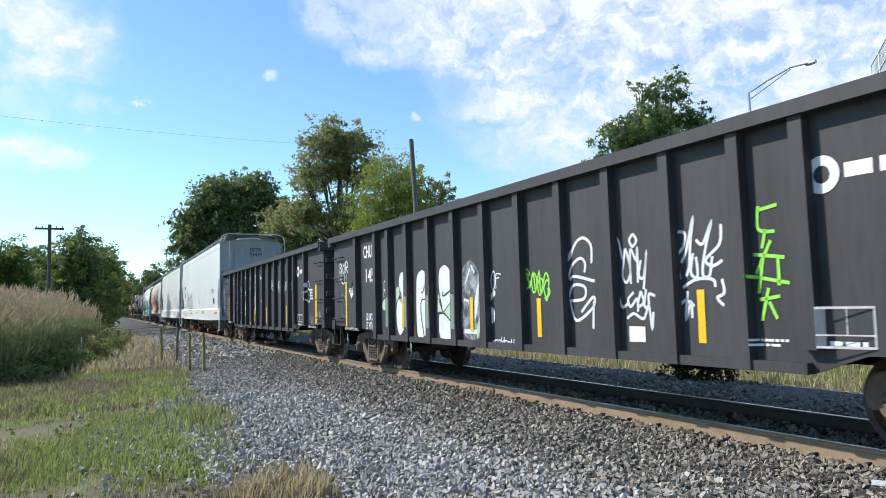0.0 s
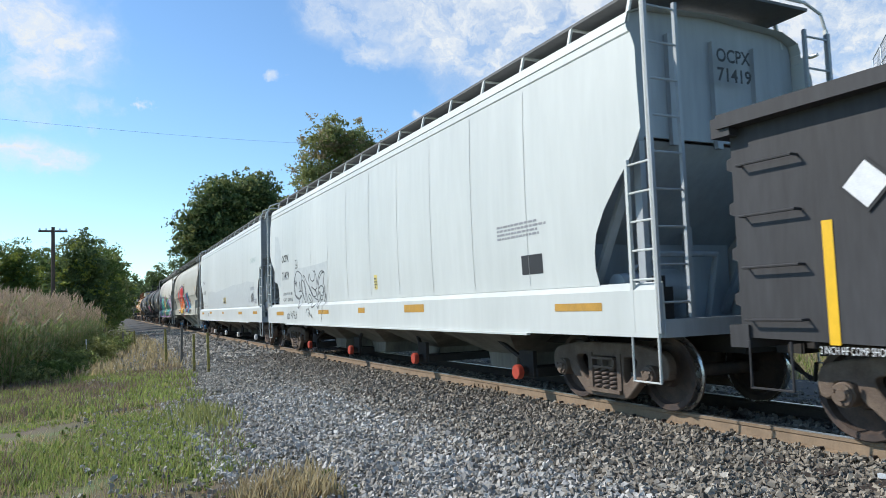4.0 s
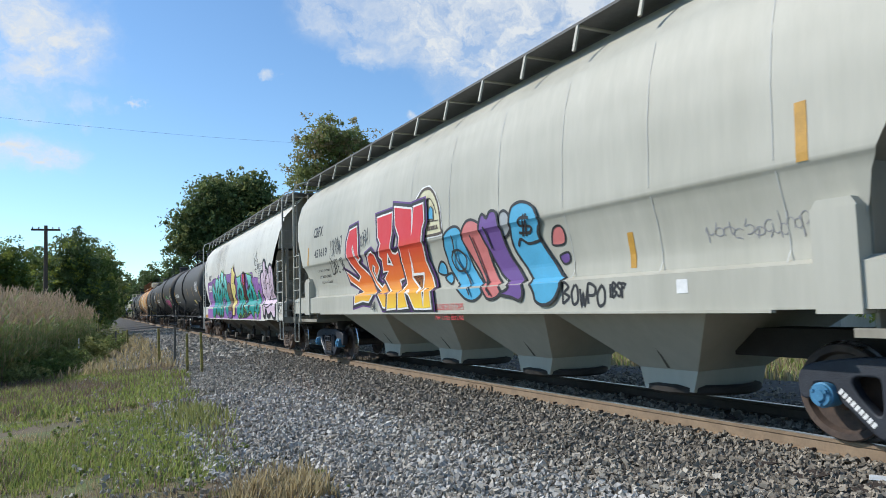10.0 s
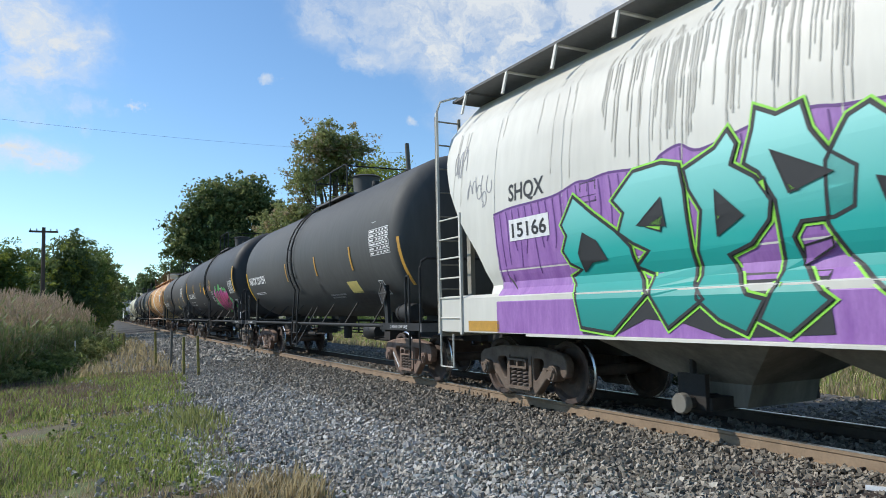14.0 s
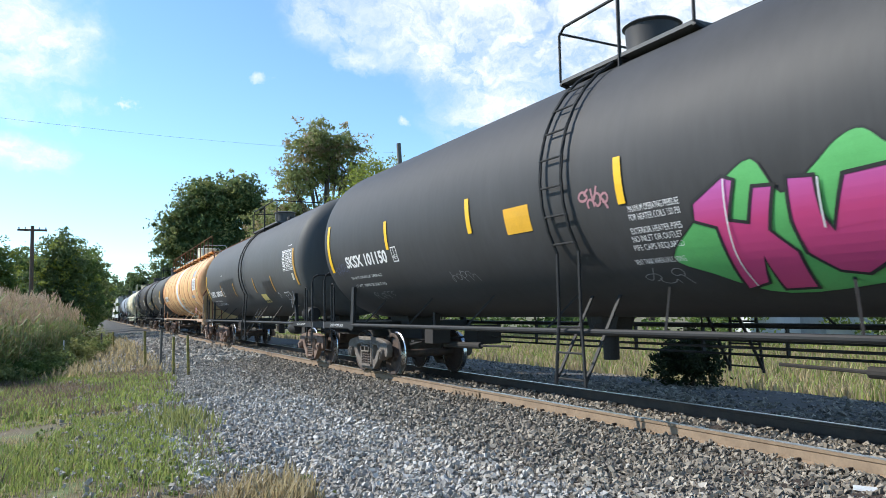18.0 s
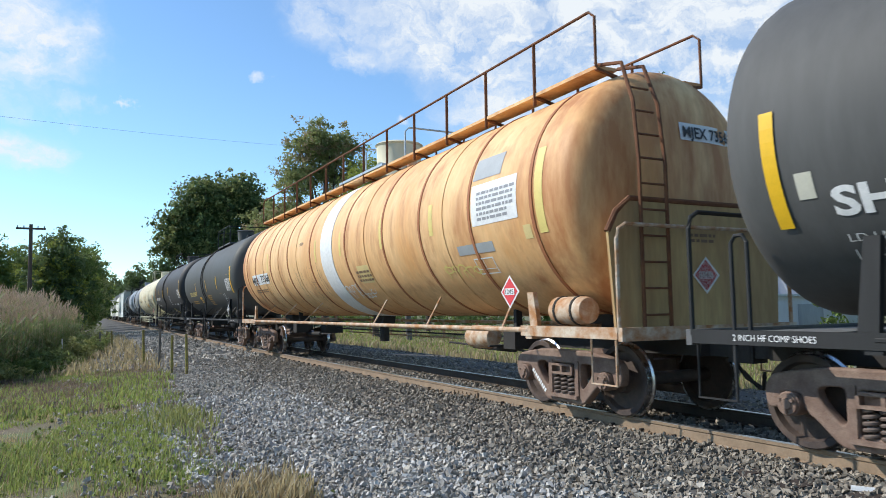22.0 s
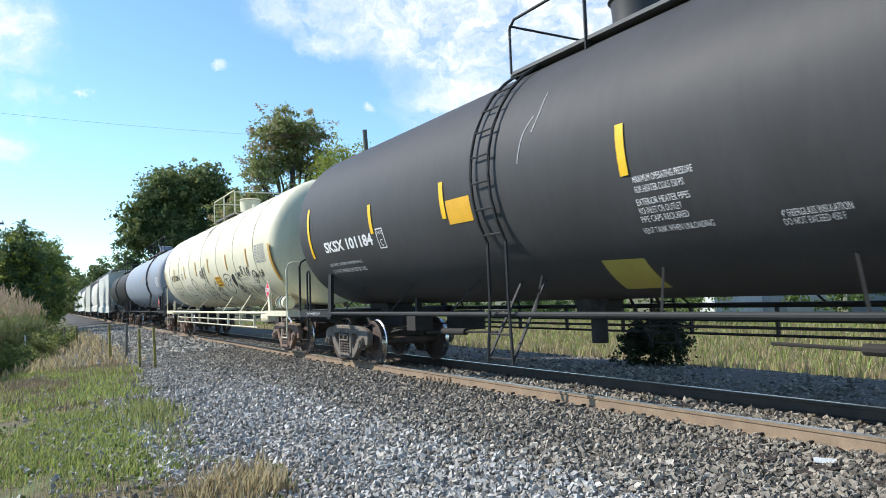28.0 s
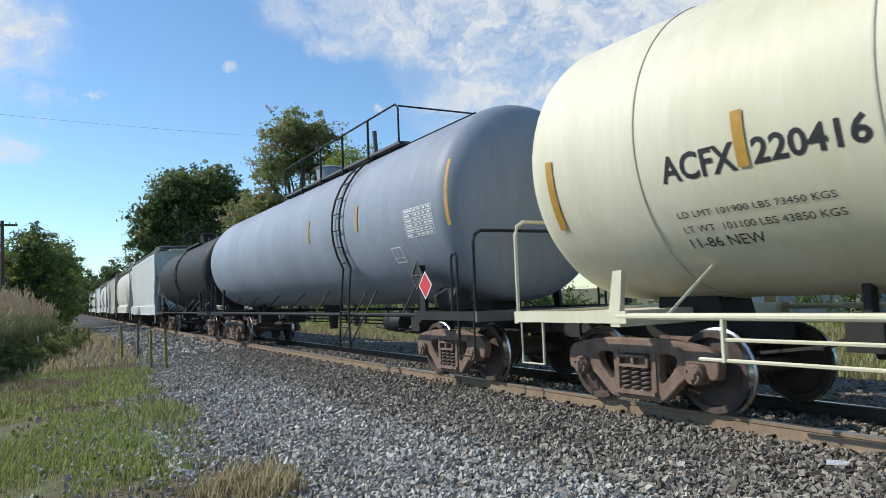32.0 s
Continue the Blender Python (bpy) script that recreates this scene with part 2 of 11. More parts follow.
STREAK = (1.0, 1.0, 0.16)
M_BLACK = grain("black_paint", (0.034, 0.034, 0.035), 0.6, vary=0.3, scale=1.2, stretch=STREAK, dark=(0.022, 0.022, 0.021), bump=0.05, spec=0.25)
M_GON = grain("gondola_black", (0.062, 0.062, 0.066), 0.6, vary=0.35, scale=1.6, stretch=STREAK, dark=(0.042, 0.04, 0.04), bump=0.06, bump_scale=9, spec=0.25)
M_TANKBLK = grain("tank_black", (0.06, 0.06, 0.062), 0.58, vary=0.22, scale=0.9, stretch=STREAK, dark=(0.046, 0.045, 0.045), bump=0.03, bump_scale=5, spec=0.22)
M_TANKDRK = grain("tank_faded_black", (0.1, 0.1, 0.098), 0.62, vary=0.25, scale=0.8, stretch=STREAK, dark=(0.073, 0.073, 0.071), bump=0.03, bump_scale=5, spec=0.22)
M_OLIVE = grain("tank_grey_black", (0.085, 0.087, 0.082), 0.6, vary=0.22, scale=0.9, stretch=STREAK, dark=(0.07, 0.072, 0.068), spec=0.22)
M_BLUEGREY = grain("tank_blue_grey", (0.3, 0.34, 0.4), 0.55, vary=0.2, scale=0.9, stretch=STREAK, dark=(0.21, 0.24, 0.28))
M_CREAM = grain("tank_cream", (0.74, 0.68, 0.53), 0.55, vary=0.14, scale=0.8, stretch=STREAK, dark=(0.6, 0.56, 0.38), spots=0.5)
M_ORANGE = grain("tank_rusty_orange", (0.84, 0.58, 0.3), 0.6, vary=0.22, scale=1.1, stretch=(1, 1, 0.2), dark=(0.66, 0.34, 0.13), spots=0.6)


def rusty_ends(m):
    """Rust eats through the paint in runs, most of all near a tank's two heads."""
    n, l = m.node_tree.nodes, m.node_tree.links
    b = n["Principled BSDF"]
    old = b.inputs["Base Color"].links[0].from_socket
    co, sp, mp, nz = n.new("ShaderNodeTexCoord"), n.new("ShaderNodeSeparateXYZ"), n.new("ShaderNodeMapping"), n.new("ShaderNodeTexNoise")
    ab, en, su, th, mx = n.new("ShaderNodeMath"), n.new("ShaderNodeMapRange"), n.new("ShaderNodeMath"), n.new("ShaderNodeMapRange"), n.new("ShaderNodeMix")
    l.new(co.outputs["Object"], sp.inputs["Vector"])
    l.new(co.outputs["Object"], mp.inputs["Vector"])
    mp.inputs["Scale"].default_value = (1.0, 1.0, 0.22)
    nz.inputs["Scale"].default_value, nz.inputs["Detail"].default_value, nz.inputs["Roughness"].default_value = 2.2, 8, 0.6
    l.new(mp.outputs["Vector"], nz.inputs["Vector"])
    ab.operation, su.operation = "ABSOLUTE", "ADD"
    l.new(sp.outputs["Y"], ab.inputs[0])
    en.inputs["From Min"].default_value, en.inputs["From Max"].default_value, en.inputs["To Max"].default_value = 7.9, 9.4, 0.13
    l.new(ab.outputs["Value"], en.inputs["Value"])
    l.new(nz.outputs["Fac"], su.inputs[0])
    l.new(en.outputs["Result"], su.inputs[1])
    th.inputs["From Min"].default_value, th.inputs["From Max"].default_value, th.inputs["To Max"].default_value = 0.5, 0.72, 0.85
    l.new(su.outputs["Value"], th.inputs["Value"])
    mx.data_type = "RGBA"
    mx.inputs["B"].default_value = (0.4, 0.145, 0.045, 1)
    l.new(th.outputs["Result"], mx.inputs["Factor"])
    l.new(old, mx.inputs["A"])
    l.new(mx.outputs["Result"], b.inputs["Base Color"])


rusty_ends(M_ORANGE)
M_RUSTWHITE = grain("rusty_white_paint", (0.6, 0.53, 0.42), 0.65, vary=0.25, scale=5, dark=(0.38, 0.17, 0.06), spots=0.8)
M_SHIELD = grain("dirty_ochre_paint", (0.56, 0.41, 0.19), 0.75, vary=0.3, scale=2, stretch=STREAK, dark=(0.34, 0.2, 0.09))
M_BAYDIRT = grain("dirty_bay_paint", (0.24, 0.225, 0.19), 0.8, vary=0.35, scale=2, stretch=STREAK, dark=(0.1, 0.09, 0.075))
# dirty end paint, also darkened to put the shade of the ends into its colour
M_ENDDIRTSHADE = grain("dirty_end_paint", (0.34, 0.32, 0.27), 0.7, vary=0.3, scale=1.2, stretch=STREAK, dark=(0.22, 0.2, 0.16))
M_BLUECAP = grain("blue_bearing_cap", (0.07, 0.24, 0.42), 0.5, vary=0.3, scale=14)
M_STEEL = grain("galvanised_steel", (0.5, 0.52, 0.54), 0.4, metal=0.7, vary=0.15, scale=6)
M_CAPRED = grain("red_outlet_cap", (0.5, 0.07, 0.04), 0.5, vary=0.3, scale=14)
M_RUST = grain("rust", (0.22, 0.09, 0.04), 0.85, vary=0.4, scale=5, dark=(0.1, 0.04, 0.02))
M_WHITE = grain("hopper_white", (0.6, 0.62, 0.59), 0.5, vary=0.1, scale=0.7, stretch=STREAK, dark=(0.52, 0.54, 0.51))
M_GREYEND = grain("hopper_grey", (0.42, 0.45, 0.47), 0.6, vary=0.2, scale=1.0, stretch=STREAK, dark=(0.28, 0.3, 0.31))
M_BEIGE = grain("hopper_beige", (0.47, 0.46, 0.4), 0.55, vary=0.15, scale=0.7, stretch=STREAK, dark=(0.38, 0.37, 0.31))
M_IVORY = grain("hopper_ivory", (0.66, 0.645, 0.58), 0.5, vary=0.12, scale=0.8, stretch=STREAK, dark=(0.52, 0.5, 0.44), spots=0.35)
M_TRUCK = grain("truck_cast_steel", (0.19, 0.145, 0.11), 0.85, vary=0.4, scale=5, dark=(0.1, 0.07, 0.053), bump=0.25)
M_TRUCKRED = grain("truck_rusty_steel", (0.27, 0.19, 0.145), 0.85, vary=0.4, scale=5, dark=(0.14, 0.085, 0.063), bump=0.25)
M_TRUCKGREY = grain("truck_grey_steel", (0.21, 0.18, 0.15), 0.8, vary=0.4, scale=5, dark=(0.11, 0.09, 0.075), bump=0.25)
M_TRUCKBLU = grain("truck_dark_blue_steel", (0.035, 0.042, 0.055), 0.6, vary=0.35, scale=5, dark=(0.02, 0.022, 0.03), bump=0.2)
M_WHEEL = grain("wheel_brown_steel", (0.12, 0.082, 0.062), 0.75, vary=0.4, scale=4, dark=(0.04, 0.03, 0.028))
M_TREAD = grain("polished_tread", (0.55, 0.55, 0.56), 0.25, metal=1.0, vary=0.1, scale=4)
M_SPRING = grain("spring_steel", (0.16, 0.12, 0.1), 0.7, vary=0.3, scale=20)
M_GRIME = grain("under_frame_grime", (0.04, 0.036, 0.033), 0.85, vary=0.4, scale=4)
M_YELLOW = grain("reflector_yellow", (0.85, 0.5, 0.02), 0.45, vary=0.12, scale=8)
M_AMBER = grain("reflector_worn_amber", (0.55, 0.3, 0.05), 0.5, vary=0.25, scale=8)
M_PRINT = grain("white_stencil", (0.8, 0.8, 0.79), 0.55, vary=0.18, scale=12)
M_INK = grain("black_stencil", (0.03, 0.03, 0.032), 0.55, vary=0.2, scale=12)
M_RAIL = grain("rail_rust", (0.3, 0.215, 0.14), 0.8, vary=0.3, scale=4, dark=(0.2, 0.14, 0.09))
# far rail: darker copy of the rust, the train's shade put into its colour
M_RAILSHADE = grain("rail_grimy", (0.09, 0.068, 0.05), 0.85, vary=0.3, scale=4, dark=(0.05, 0.04, 0.032))
M_RAILTOP = grain("rail_head", (0.5, 0.49, 0.47), 0.3, metal=0.9, vary=0.15, scale=5)
M_SEAMDARK = grain("dark_weld", (0.12, 0.11, 0.095), 0.7, vary=0.2, scale=8)
M_WALK = grain("walkway_grating", (0.14, 0.14, 0.14), 0.7, vary=0.3, scale=10)


# ======== ground, ballast and track ========
M_GROUND = grain("gravel_ground", (0.12, 0.115, 0.108), 0.95, vary=0.4, scale=3, dark=(0.07, 0.066, 0.06), bump=0.8, bump_scale=22)


def soil_beside(m):
    """Soil and turf take over from gravel away from the track, with a ragged edge."""
    n, l = m.node_tree.nodes, m.node_tree.links
    b = n["Principled BSDF"]
    old = b.inputs["Base Color"].links[0].from_socket
    co, sp = n.new("ShaderNodeTexCoord"), n.new("ShaderNodeSeparateXYZ")
    l.new(co.outputs["Object"], sp.inputs["Vector"])
    d = n.new("ShaderNodeMath")
    d.operation = "MULTIPLY_ADD"
    d.inputs[1].default_value = -0.05
    l.new(sp.outputs["Y"], d.inputs[0])
    l.new(sp.outputs["X"], d.inputs[2])
    e = n.new("ShaderNodeMath")
    e.operation = "SUBTRACT"
    e.inputs[1].default_value = 7.6
    l.new(d.outputs["Value"], e.inputs[0])
    a = n.new("ShaderNodeMath")
    a.operation = "ABSOLUTE"
    l.new(e.outputs["Value"], a.inputs[0])
    nz = n.new("ShaderNodeTexNoise")
    nz.inputs["Scale"].default_value, nz.inputs["Detail"].default_value = 0.9, 6
    l.new(co.outputs["Object"], nz.inputs["Vector"])
    f = n.new("ShaderNodeMath")
    f.operation = "MULTIPLY_ADD"
    f.inputs[1].default_value = 2.6
    l.new(nz.outputs["Fac"], f.inputs[0])
    l.new(a.outputs["Value"], f.inputs[2])
    r = n.new("ShaderNodeMapRange")
    r.inputs["From Min"].default_value, r.inputs["From Max"].default_value = 6.2, 7.4
    l.new(f.outputs["Value"], r.inputs["Value"])
    tz, tr = n.new("ShaderNodeTexNoise"), n.new("ShaderNodeValToRGB")
    tz.inputs["Scale"].default_value, tz.inputs["Detail"].default_value = 1.6, 7
    l.new(co.outputs["Object"], tz.inputs["Vector"])
    for p, c in ((0.36, (0.15, 0.115, 0.075, 1)), (0.5, (0.13, 0.115, 0.06, 1)), (0.62, (0.12, 0.15, 0.05, 1))):
        k = tr.color_ramp.elements.new(p)
        k.color = c
    tr.color_ramp.elements.remove(tr.color_ramp.elements[0])
    tr.color_ramp.elements.remove(tr.color_ramp.elements[-1])
    l.new(tz.outputs["Fac"], tr.inputs["Fac"])
    mx = n.new("ShaderNodeMix")
    mx.data_type = "RGBA"
    l.new(r.outputs["Result"], mx.inputs["Factor"])
    l.new(old, mx.inputs["A"])
    l.new(tr.outputs["Color"], mx.inputs["B"])
    l.new(mx.outputs["Result"], b.inputs["Base Color"])


soil_beside(M_GROUND)


def ground_z(lat):
    """Height of the ground lat metres right of the track's centre."""
    pts = [(-400, -1.2), (-40, -1.0), (-14, -0.75), (-8.5, -0.55), (-5.0, -0.42), (-2.6, -0.27), (-1.7, -0.2), (1.7, -0.2), (3.0, -0.26), (5.2, -0.36), (6.8, -0.6), (8, -0.8), (40, -0.9), (400, -1.0)]
    for (a, za), (b, zb) in zip(pts, pts[1:]):
        if a <= lat <= b:
            return za + (zb - za) * (lat - a) / (b - a)
    return -1.0


def ground_sheet():
    s = Shape()
    lats = [-900, -300, -120, -60, -40, -28, -20, -16, -14, -12, -11, -10, -9, -8.5, -8, -7.5, -7, -6.5, -6, -5.5, -5, -4.5, -4, -3.5, -3, -2.6, -2.2, -1.7, -1, 0, 1, 1.7, 2.2, 2.6, 3.2, 4.2, 5.5, 8, 12, 20, 40, 80, 200, 900]
    ss = [-900, -200, -80, -40, -20, -12] + [i * 0.75 - 9 for i in range(60)] + [37 + i * 4 for i in range(30)] + [160 + 15 * i for i in range(20)] + [520, 700, 1200]
    for a in ss:
        for b in lats:
            x, y, hd = line(max(-60.0, a)) if a > -60 else (line(-60.0)[0], a, line(-60.0)[2])
            hd2 = hd if abs(b) < 60 else 0.0
            lx = NEAR_RAIL + 0.755 + b
            z = ground_z(max(-400, min(400, b))) + noise.noise((a * 0.5, b * 0.5, 0)) * 0.05 * (abs(b) > 1.8)
            s.v.append((x + lx * math.cos(hd2), y - lx * math.sin(hd2), z))
    m = len(lats)
    for i in range(len(ss) - 1):
        for j in range(m - 1):
            s.f.append((i * m + j, i * m + j + 1, (i + 1) * m + j + 1, (i + 1) * m + j))
    return s


ground = solo("ground", ground_sheet(), M_GROUND, "gravel and soil ground sloping from the track", "ground", kind="structure", smooth=True)

RAIL_PROF = [(-0.075, -0.172), (-0.072, -0.158), (-0.03, -0.14), (-0.024, -0.05), (-0.035, -0.038), (-0.037, -0.006), (-0.03, 0.0), (0.03, 0.0), (0.037, -0.006), (0.036, -0.038), (0.01, -0.05), (0.012, -0.135), (0.072, -0.158), (0.075, -0.172)]


def rail(lat):
    s = Shape()
    ss = [-30 + i * 1.5 for i in range(60)] + [62 + i * 6 for i in range(75)]
    m = len(RAIL_PROF)
    for a in ss:
        for dx, z in RAIL_PROF:
            s.v.append(tuple(spot(a, lat + dx, z)))
    for i in range(len(ss) - 1):
        for j in range(m):
            s.f.append((i * m + j, i * m + (j + 1) % m, (i + 1) * m + (j + 1) % m, (i + 1) * m + j))
    me = s.mesh("rail")
    me.materials.append(M_RAIL if lat < 0 else M_RAILSHADE)
    me.materials.append(M_RAILTOP)
    for p in me.polygons:
        if p.normal.z > 0.7 and p.center.z > -0.03 - 0.02:
            p.material_index = 1
    return me


for lat in (-0.755, 0.755):
    solo("rail", rail(lat), M_RAIL, "rust-brown steel rail with a worn bright head", "rail", "rails of the track", "structure")


# ======== ballast, ties ========
def scatter(name, verts, faces, material, label, category):
    """One mesh from arrays: verts (n, k, 3) of n pieces, faces (f, c) of one piece."""
    n, k, _ = verts.shape
    f = (faces[None] + (np.arange(n) * k)[:, None, None]).reshape(-1, faces.shape[1])
    me = bpy.data.meshes.new(name)
    me.vertices.add(n * k)
    me.vertices.foreach_set("co", verts.reshape(-1).astype(np.float32))
    me.loops.add(f.size)
    me.loops.foreach_set("vertex_index", f.reshape(-1).astype(np.int32))
    me.polygons.add(len(f))
    me.polygons.foreach_set("loop_start", (np.arange(len(f)) * f.shape[1]).astype(np.int32))
    me.update(calc_edges=True)
    me.shade_flat()
    me.materials.append(material)
    ob = new(name, me)
    return tagged(ob, label, category, kind="stuff") if category else tagged(ob, label, kind="stuff")


def on_line(s, lat):
    """Arrays of world x, y for places along and beside the line."""
    q = np.maximum(-3.0, s / REACH)
    x, hd = SWING * REACH * np.log(np.cosh(q)), SWING * np.tanh(q)
    lx = NEAR_RAIL + 0.755 + lat
    return x + lx * np.cos(hd), s - lx * np.sin(hd)


def heights(lat):
    a = np.array([(-400, -1.2), (-40, -1.0), (-14, -0.75), (-8.5, -0.55), (-5.0, -0.42), (-2.6, -0.27), (-1.7, -0.2), (1.7, -0.2), (3.0, -0.26), (5.2, -0.36), (6.8, -0.6), (8, -0.8), (40, -0.9), (400, -1.0)])
    return np.interp(lat, a[:, 0], a[:, 1])


def turns(n, rng):
    """n random turns as 3x3 arrays."""
    q = rng.normal(size=(n, 4))
    q /= np.linalg.norm(q, axis=1)[:, None]
    w, x, y, z = q.T
    return np.stack([np.stack([1 - 2 * (y * y + z * z), 2 * (x * y - z * w), 2 * (x * z + y * w)], -1), np.stack([2 * (x * y + z * w), 1 - 2 * (x * x + z * z), 2 * (y * z - x * w)], -1),
                     np.stack([2 * (x * z - y * w), 2 * (y * z + x * w), 1 - 2 * (x * x + y * y)], -1)], 1)


CUBE = np.array([(x, y, z) for x in (-1, 1) for y in (-1, 1) for z in (-1, 1)], float)
CUBE_F = np.array([(0, 1, 3, 2), (4, 6, 7, 5), (0, 4, 5, 1), (2, 3, 7, 6), (0, 2, 6, 4), (1, 5, 7, 3)])


def stones(name, n, smin, smax, lat0, lat1, size, material, label, seed, lift=0.0, bias=1.6, fade=None):
    rng = np.random.default_rng(seed)
    s = smin + (smax - smin) * rng.random(n) ** bias
    lat = lat0 + (lat1 - lat0) * rng.random(n)
    if fade is not None:
        keep = fade(s, lat, rng.random(n))
        s, lat = s[keep], lat[keep]
        n = len(s)
    x, y = on_line(s, lat)
    z = heights(lat) - (lat + 0.755) * CANT + lift + 0.035 * np.clip((lat + 1.5) / 0.5, 0, 1) * (lat < 0) + rng.normal(0, 0.012, n)
    r = size * rng.uniform(0.5, 1.5, n)
    v = CUBE[None] * (1 + rng.uniform(-0.65, 0.5, (n, 8, 3)))
    v *= (r[:, None] * rng.uniform(0.4, 1.2, (n, 3)))[:, None]
    v = np.einsum("nij,nkj->nki", turns(n, rng), v)
    v += np.stack([x, y, z], -1)[:, None]
    return scatter(name, v, CUBE_F, material, label, "")


M_STONE = grain("ballast_stone", (0.43, 0.395, 0.335), 0.9, vary=0.3, scale=7, dark=(0.27, 0.245, 0.205), random=0.5)
M_STONEBROWN = grain("grimy_ballast_stone", (0.29, 0.255, 0.205), 0.92, vary=0.3, scale=7, dark=(0.175, 0.15, 0.118), random=0.6)
M_STONEPALE = grain("pale_crushed_stone", (0.5, 0.48, 0.44), 0.7, vary=0.25, scale=7, dark=(0.3, 0.29, 0.27), random=0.4)


def bare(s, lat, r):
    """Gravel thins out where the grass begins."""
    edge = -5.3 + 0.9 * np.clip((s - 12) / 10, 0, 1) + 0.5 * np.sin(s * 0.9) * 0.6
    return (lat > edge + 0.3 * np.sin(s * 3.1)) | (r < np.clip(0.34 + (lat - edge) * 0.16, 0.05, 1))


stones("ballast", 96000, 1.5, 28, -7.4, -0.86, 0.0195, M_STONE, "grey crushed stone ballast beside the track", 11, fade=lambda s, lat, r: bare(s, lat, r) & (lat < -1.9 - 1.9 * ((r * 7.3) % 1)))
stones("ballast", 96000, 1.5, 28, -7.4, -0.8, 0.0195, M_STONEBROWN, "brown grimy ballast close to the rail", 11, fade=lambda s, lat, r: lat > -1.9 - 1.9 * ((r * 7.3) % 1))
stones("ballast", 11000, 26, 75, -6.5, -0.86, 0.05, M_STONE, "grey crushed stone ballast beside the track", 12, bias=1.2)
stones("ballast", 12000, -2, 40, -0.66, 0.66, 0.024, M_STONEBROWN, "grey crushed stone ballast between the rails", 13, lift=0.02)
stones("ballast", 38000, 0, 36, 0.82, 6.3, 0.03, M_STONEBROWN, "grey crushed stone ballast beyond the track", 14)
stones("ballast", 9000, -7, 1.6, -6.6, -0.86, 0.024, M_STONE, "grey crushed stone ballast beside the track", 16, bias=1)
stones("pale_gravel", 9000, 4, 16, -5.9, -3.0, 0.02, M_STONEPALE, "pale crushed limestone scattered over the ballast", 15, lift=0.012)

M_TIE = grain("creosote_tie", (0.07, 0.05, 0.04), 0.9, vary=0.4, scale=6, stretch=(1, 6, 6), dark=(0.035, 0.028, 0.024), bump=0.4)
tie_me = Shape().box(-1.3, 1.3, -0.115, 0.115, -0.36, -0.185).mesh("tie")
tie_me.materials.append(M_TIE)
plate_me = Shape().box(-0.1, 0.17, -0.09, 0.09, -0.196, -0.174).box(-0.12, -0.085, -0.05, -0.02, -0.17, -0.14).box(0.085, 0.11, 0.02, 0.05, -0.17, -0.14).mesh("tie_plate")
plate_me.materials.append(M_RAIL)
anchor_me = Shape().box(-0.09, 0.09, -0.012, 0.012, -0.19, -0.12).mesh("rail_anchor")
anchor_me.materials.append(M_TIE)
track = thing("track", "single railway track on grey ballast, slightly curved", "railway track", kind="structure")
for i in range(110):
    s = -3 + i * 0.54
    m = car_pose(s, 0.3)
    o = new("tie", tie_me)
    o.parent, o.matrix_world = track, m
    if i < 60:
        for lat in (-0.755, 0.755):
            o = new("tie_plate", plate_me)
            o.parent, o.matrix_world = track, m @ pose(lat, 0, 0)
        o = new("rail_anchor", anchor_me)
        o.parent, o.matrix_world = track, m @ pose(-0.755, 0.16, 0)
for o in [o for o in scene.objects if o.name.startswith("rail") and o.parent is None]:
    o.parent = track
    for key in ("category", "group", "kind"):
        del o[key]
bar = Shape().box(-0.055, -0.038, -0.45, 0.45, -0.14, -0.05)
for i in range(6):
    bar.lathe([(0.0, -0.075), (0.018, -0.075), (0.018, -0.05)], "x", (0, -0.38 + 0.15 * i, -0.095), 6)
joint = part("joint_bar", bar, M_RAIL, track)
joint.matrix_world = car_pose(11.4, 0.3) @ pose(-0.755, 0, 0)
# worn timbers that show through the ballast beside the rail
for i, (s, lat, w) in enumerate(((3.1, -1.35, 0.5), (3.65, -1.42, 0.6), (4.2, -1.4, 0.55), (4.75, -1.38, 0.5))):
    solo("tie_end", Shape().box(-w / 2, w / 2, -0.1, 0.1, -0.26, -0.175), M_TIE, "dark weathered tie end showing through the ballast", "railway tie", "tie ends beside the rail", at=car_pose(s, 0.3) @ pose(lat, 0, 0))
solo("stone_chip", Shape().prism([(-0.02, -0.09), (0.03, -0.08), (0.025, 0.08), (-0.025, 0.09)], "z", -0.24, -0.2), M_PRINT, "white splinter of stone lying on the ballast", "stone", at=car_pose(3.75, 0.3) @ pose(-1.28, 0, 0.06, 0, 8, 25))

# ======== plants ========
M_GRASS = leafy("green_grass", (0.13, 0.17, 0.045), (0.3, 0.35, 0.1))
M_GRASSLO = leafy("olive_grass", (0.155, 0.171, 0.062), (0.279, 0.294, 0.108))
M_STRAW = leafy("dry_grass", (0.230, 0.172, 0.098), (0.414, 0.345, 0.196))
M_DEADWEED = leafy("dead_weed", (0.09, 0.065, 0.05), (0.24, 0.18, 0.13))
M_WEED = leafy("broad_weed_leaf", (0.1, 0.14, 0.035), (0.27, 0.33, 0.1))
M_REED = leafy("reed_leaf", (0.1, 0.15, 0.04), (0.24, 0.28, 0.1))
M_PLUME = leafy("reed_plume", (0.34, 0.25, 0.17), (0.56, 0.43, 0.31))
M_BUSH = leafy("bush_leaf", (0.06, 0.105, 0.03), (0.16, 0.22, 0.062))
M_OAK = leafy("oak_leaf", (0.12, 0.15, 0.05), (0.29, 0.31, 0.12))
M_DARKLEAF = leafy("dark_leaf", (0.045, 0.08, 0.03), (0.13, 0.175, 0.065))
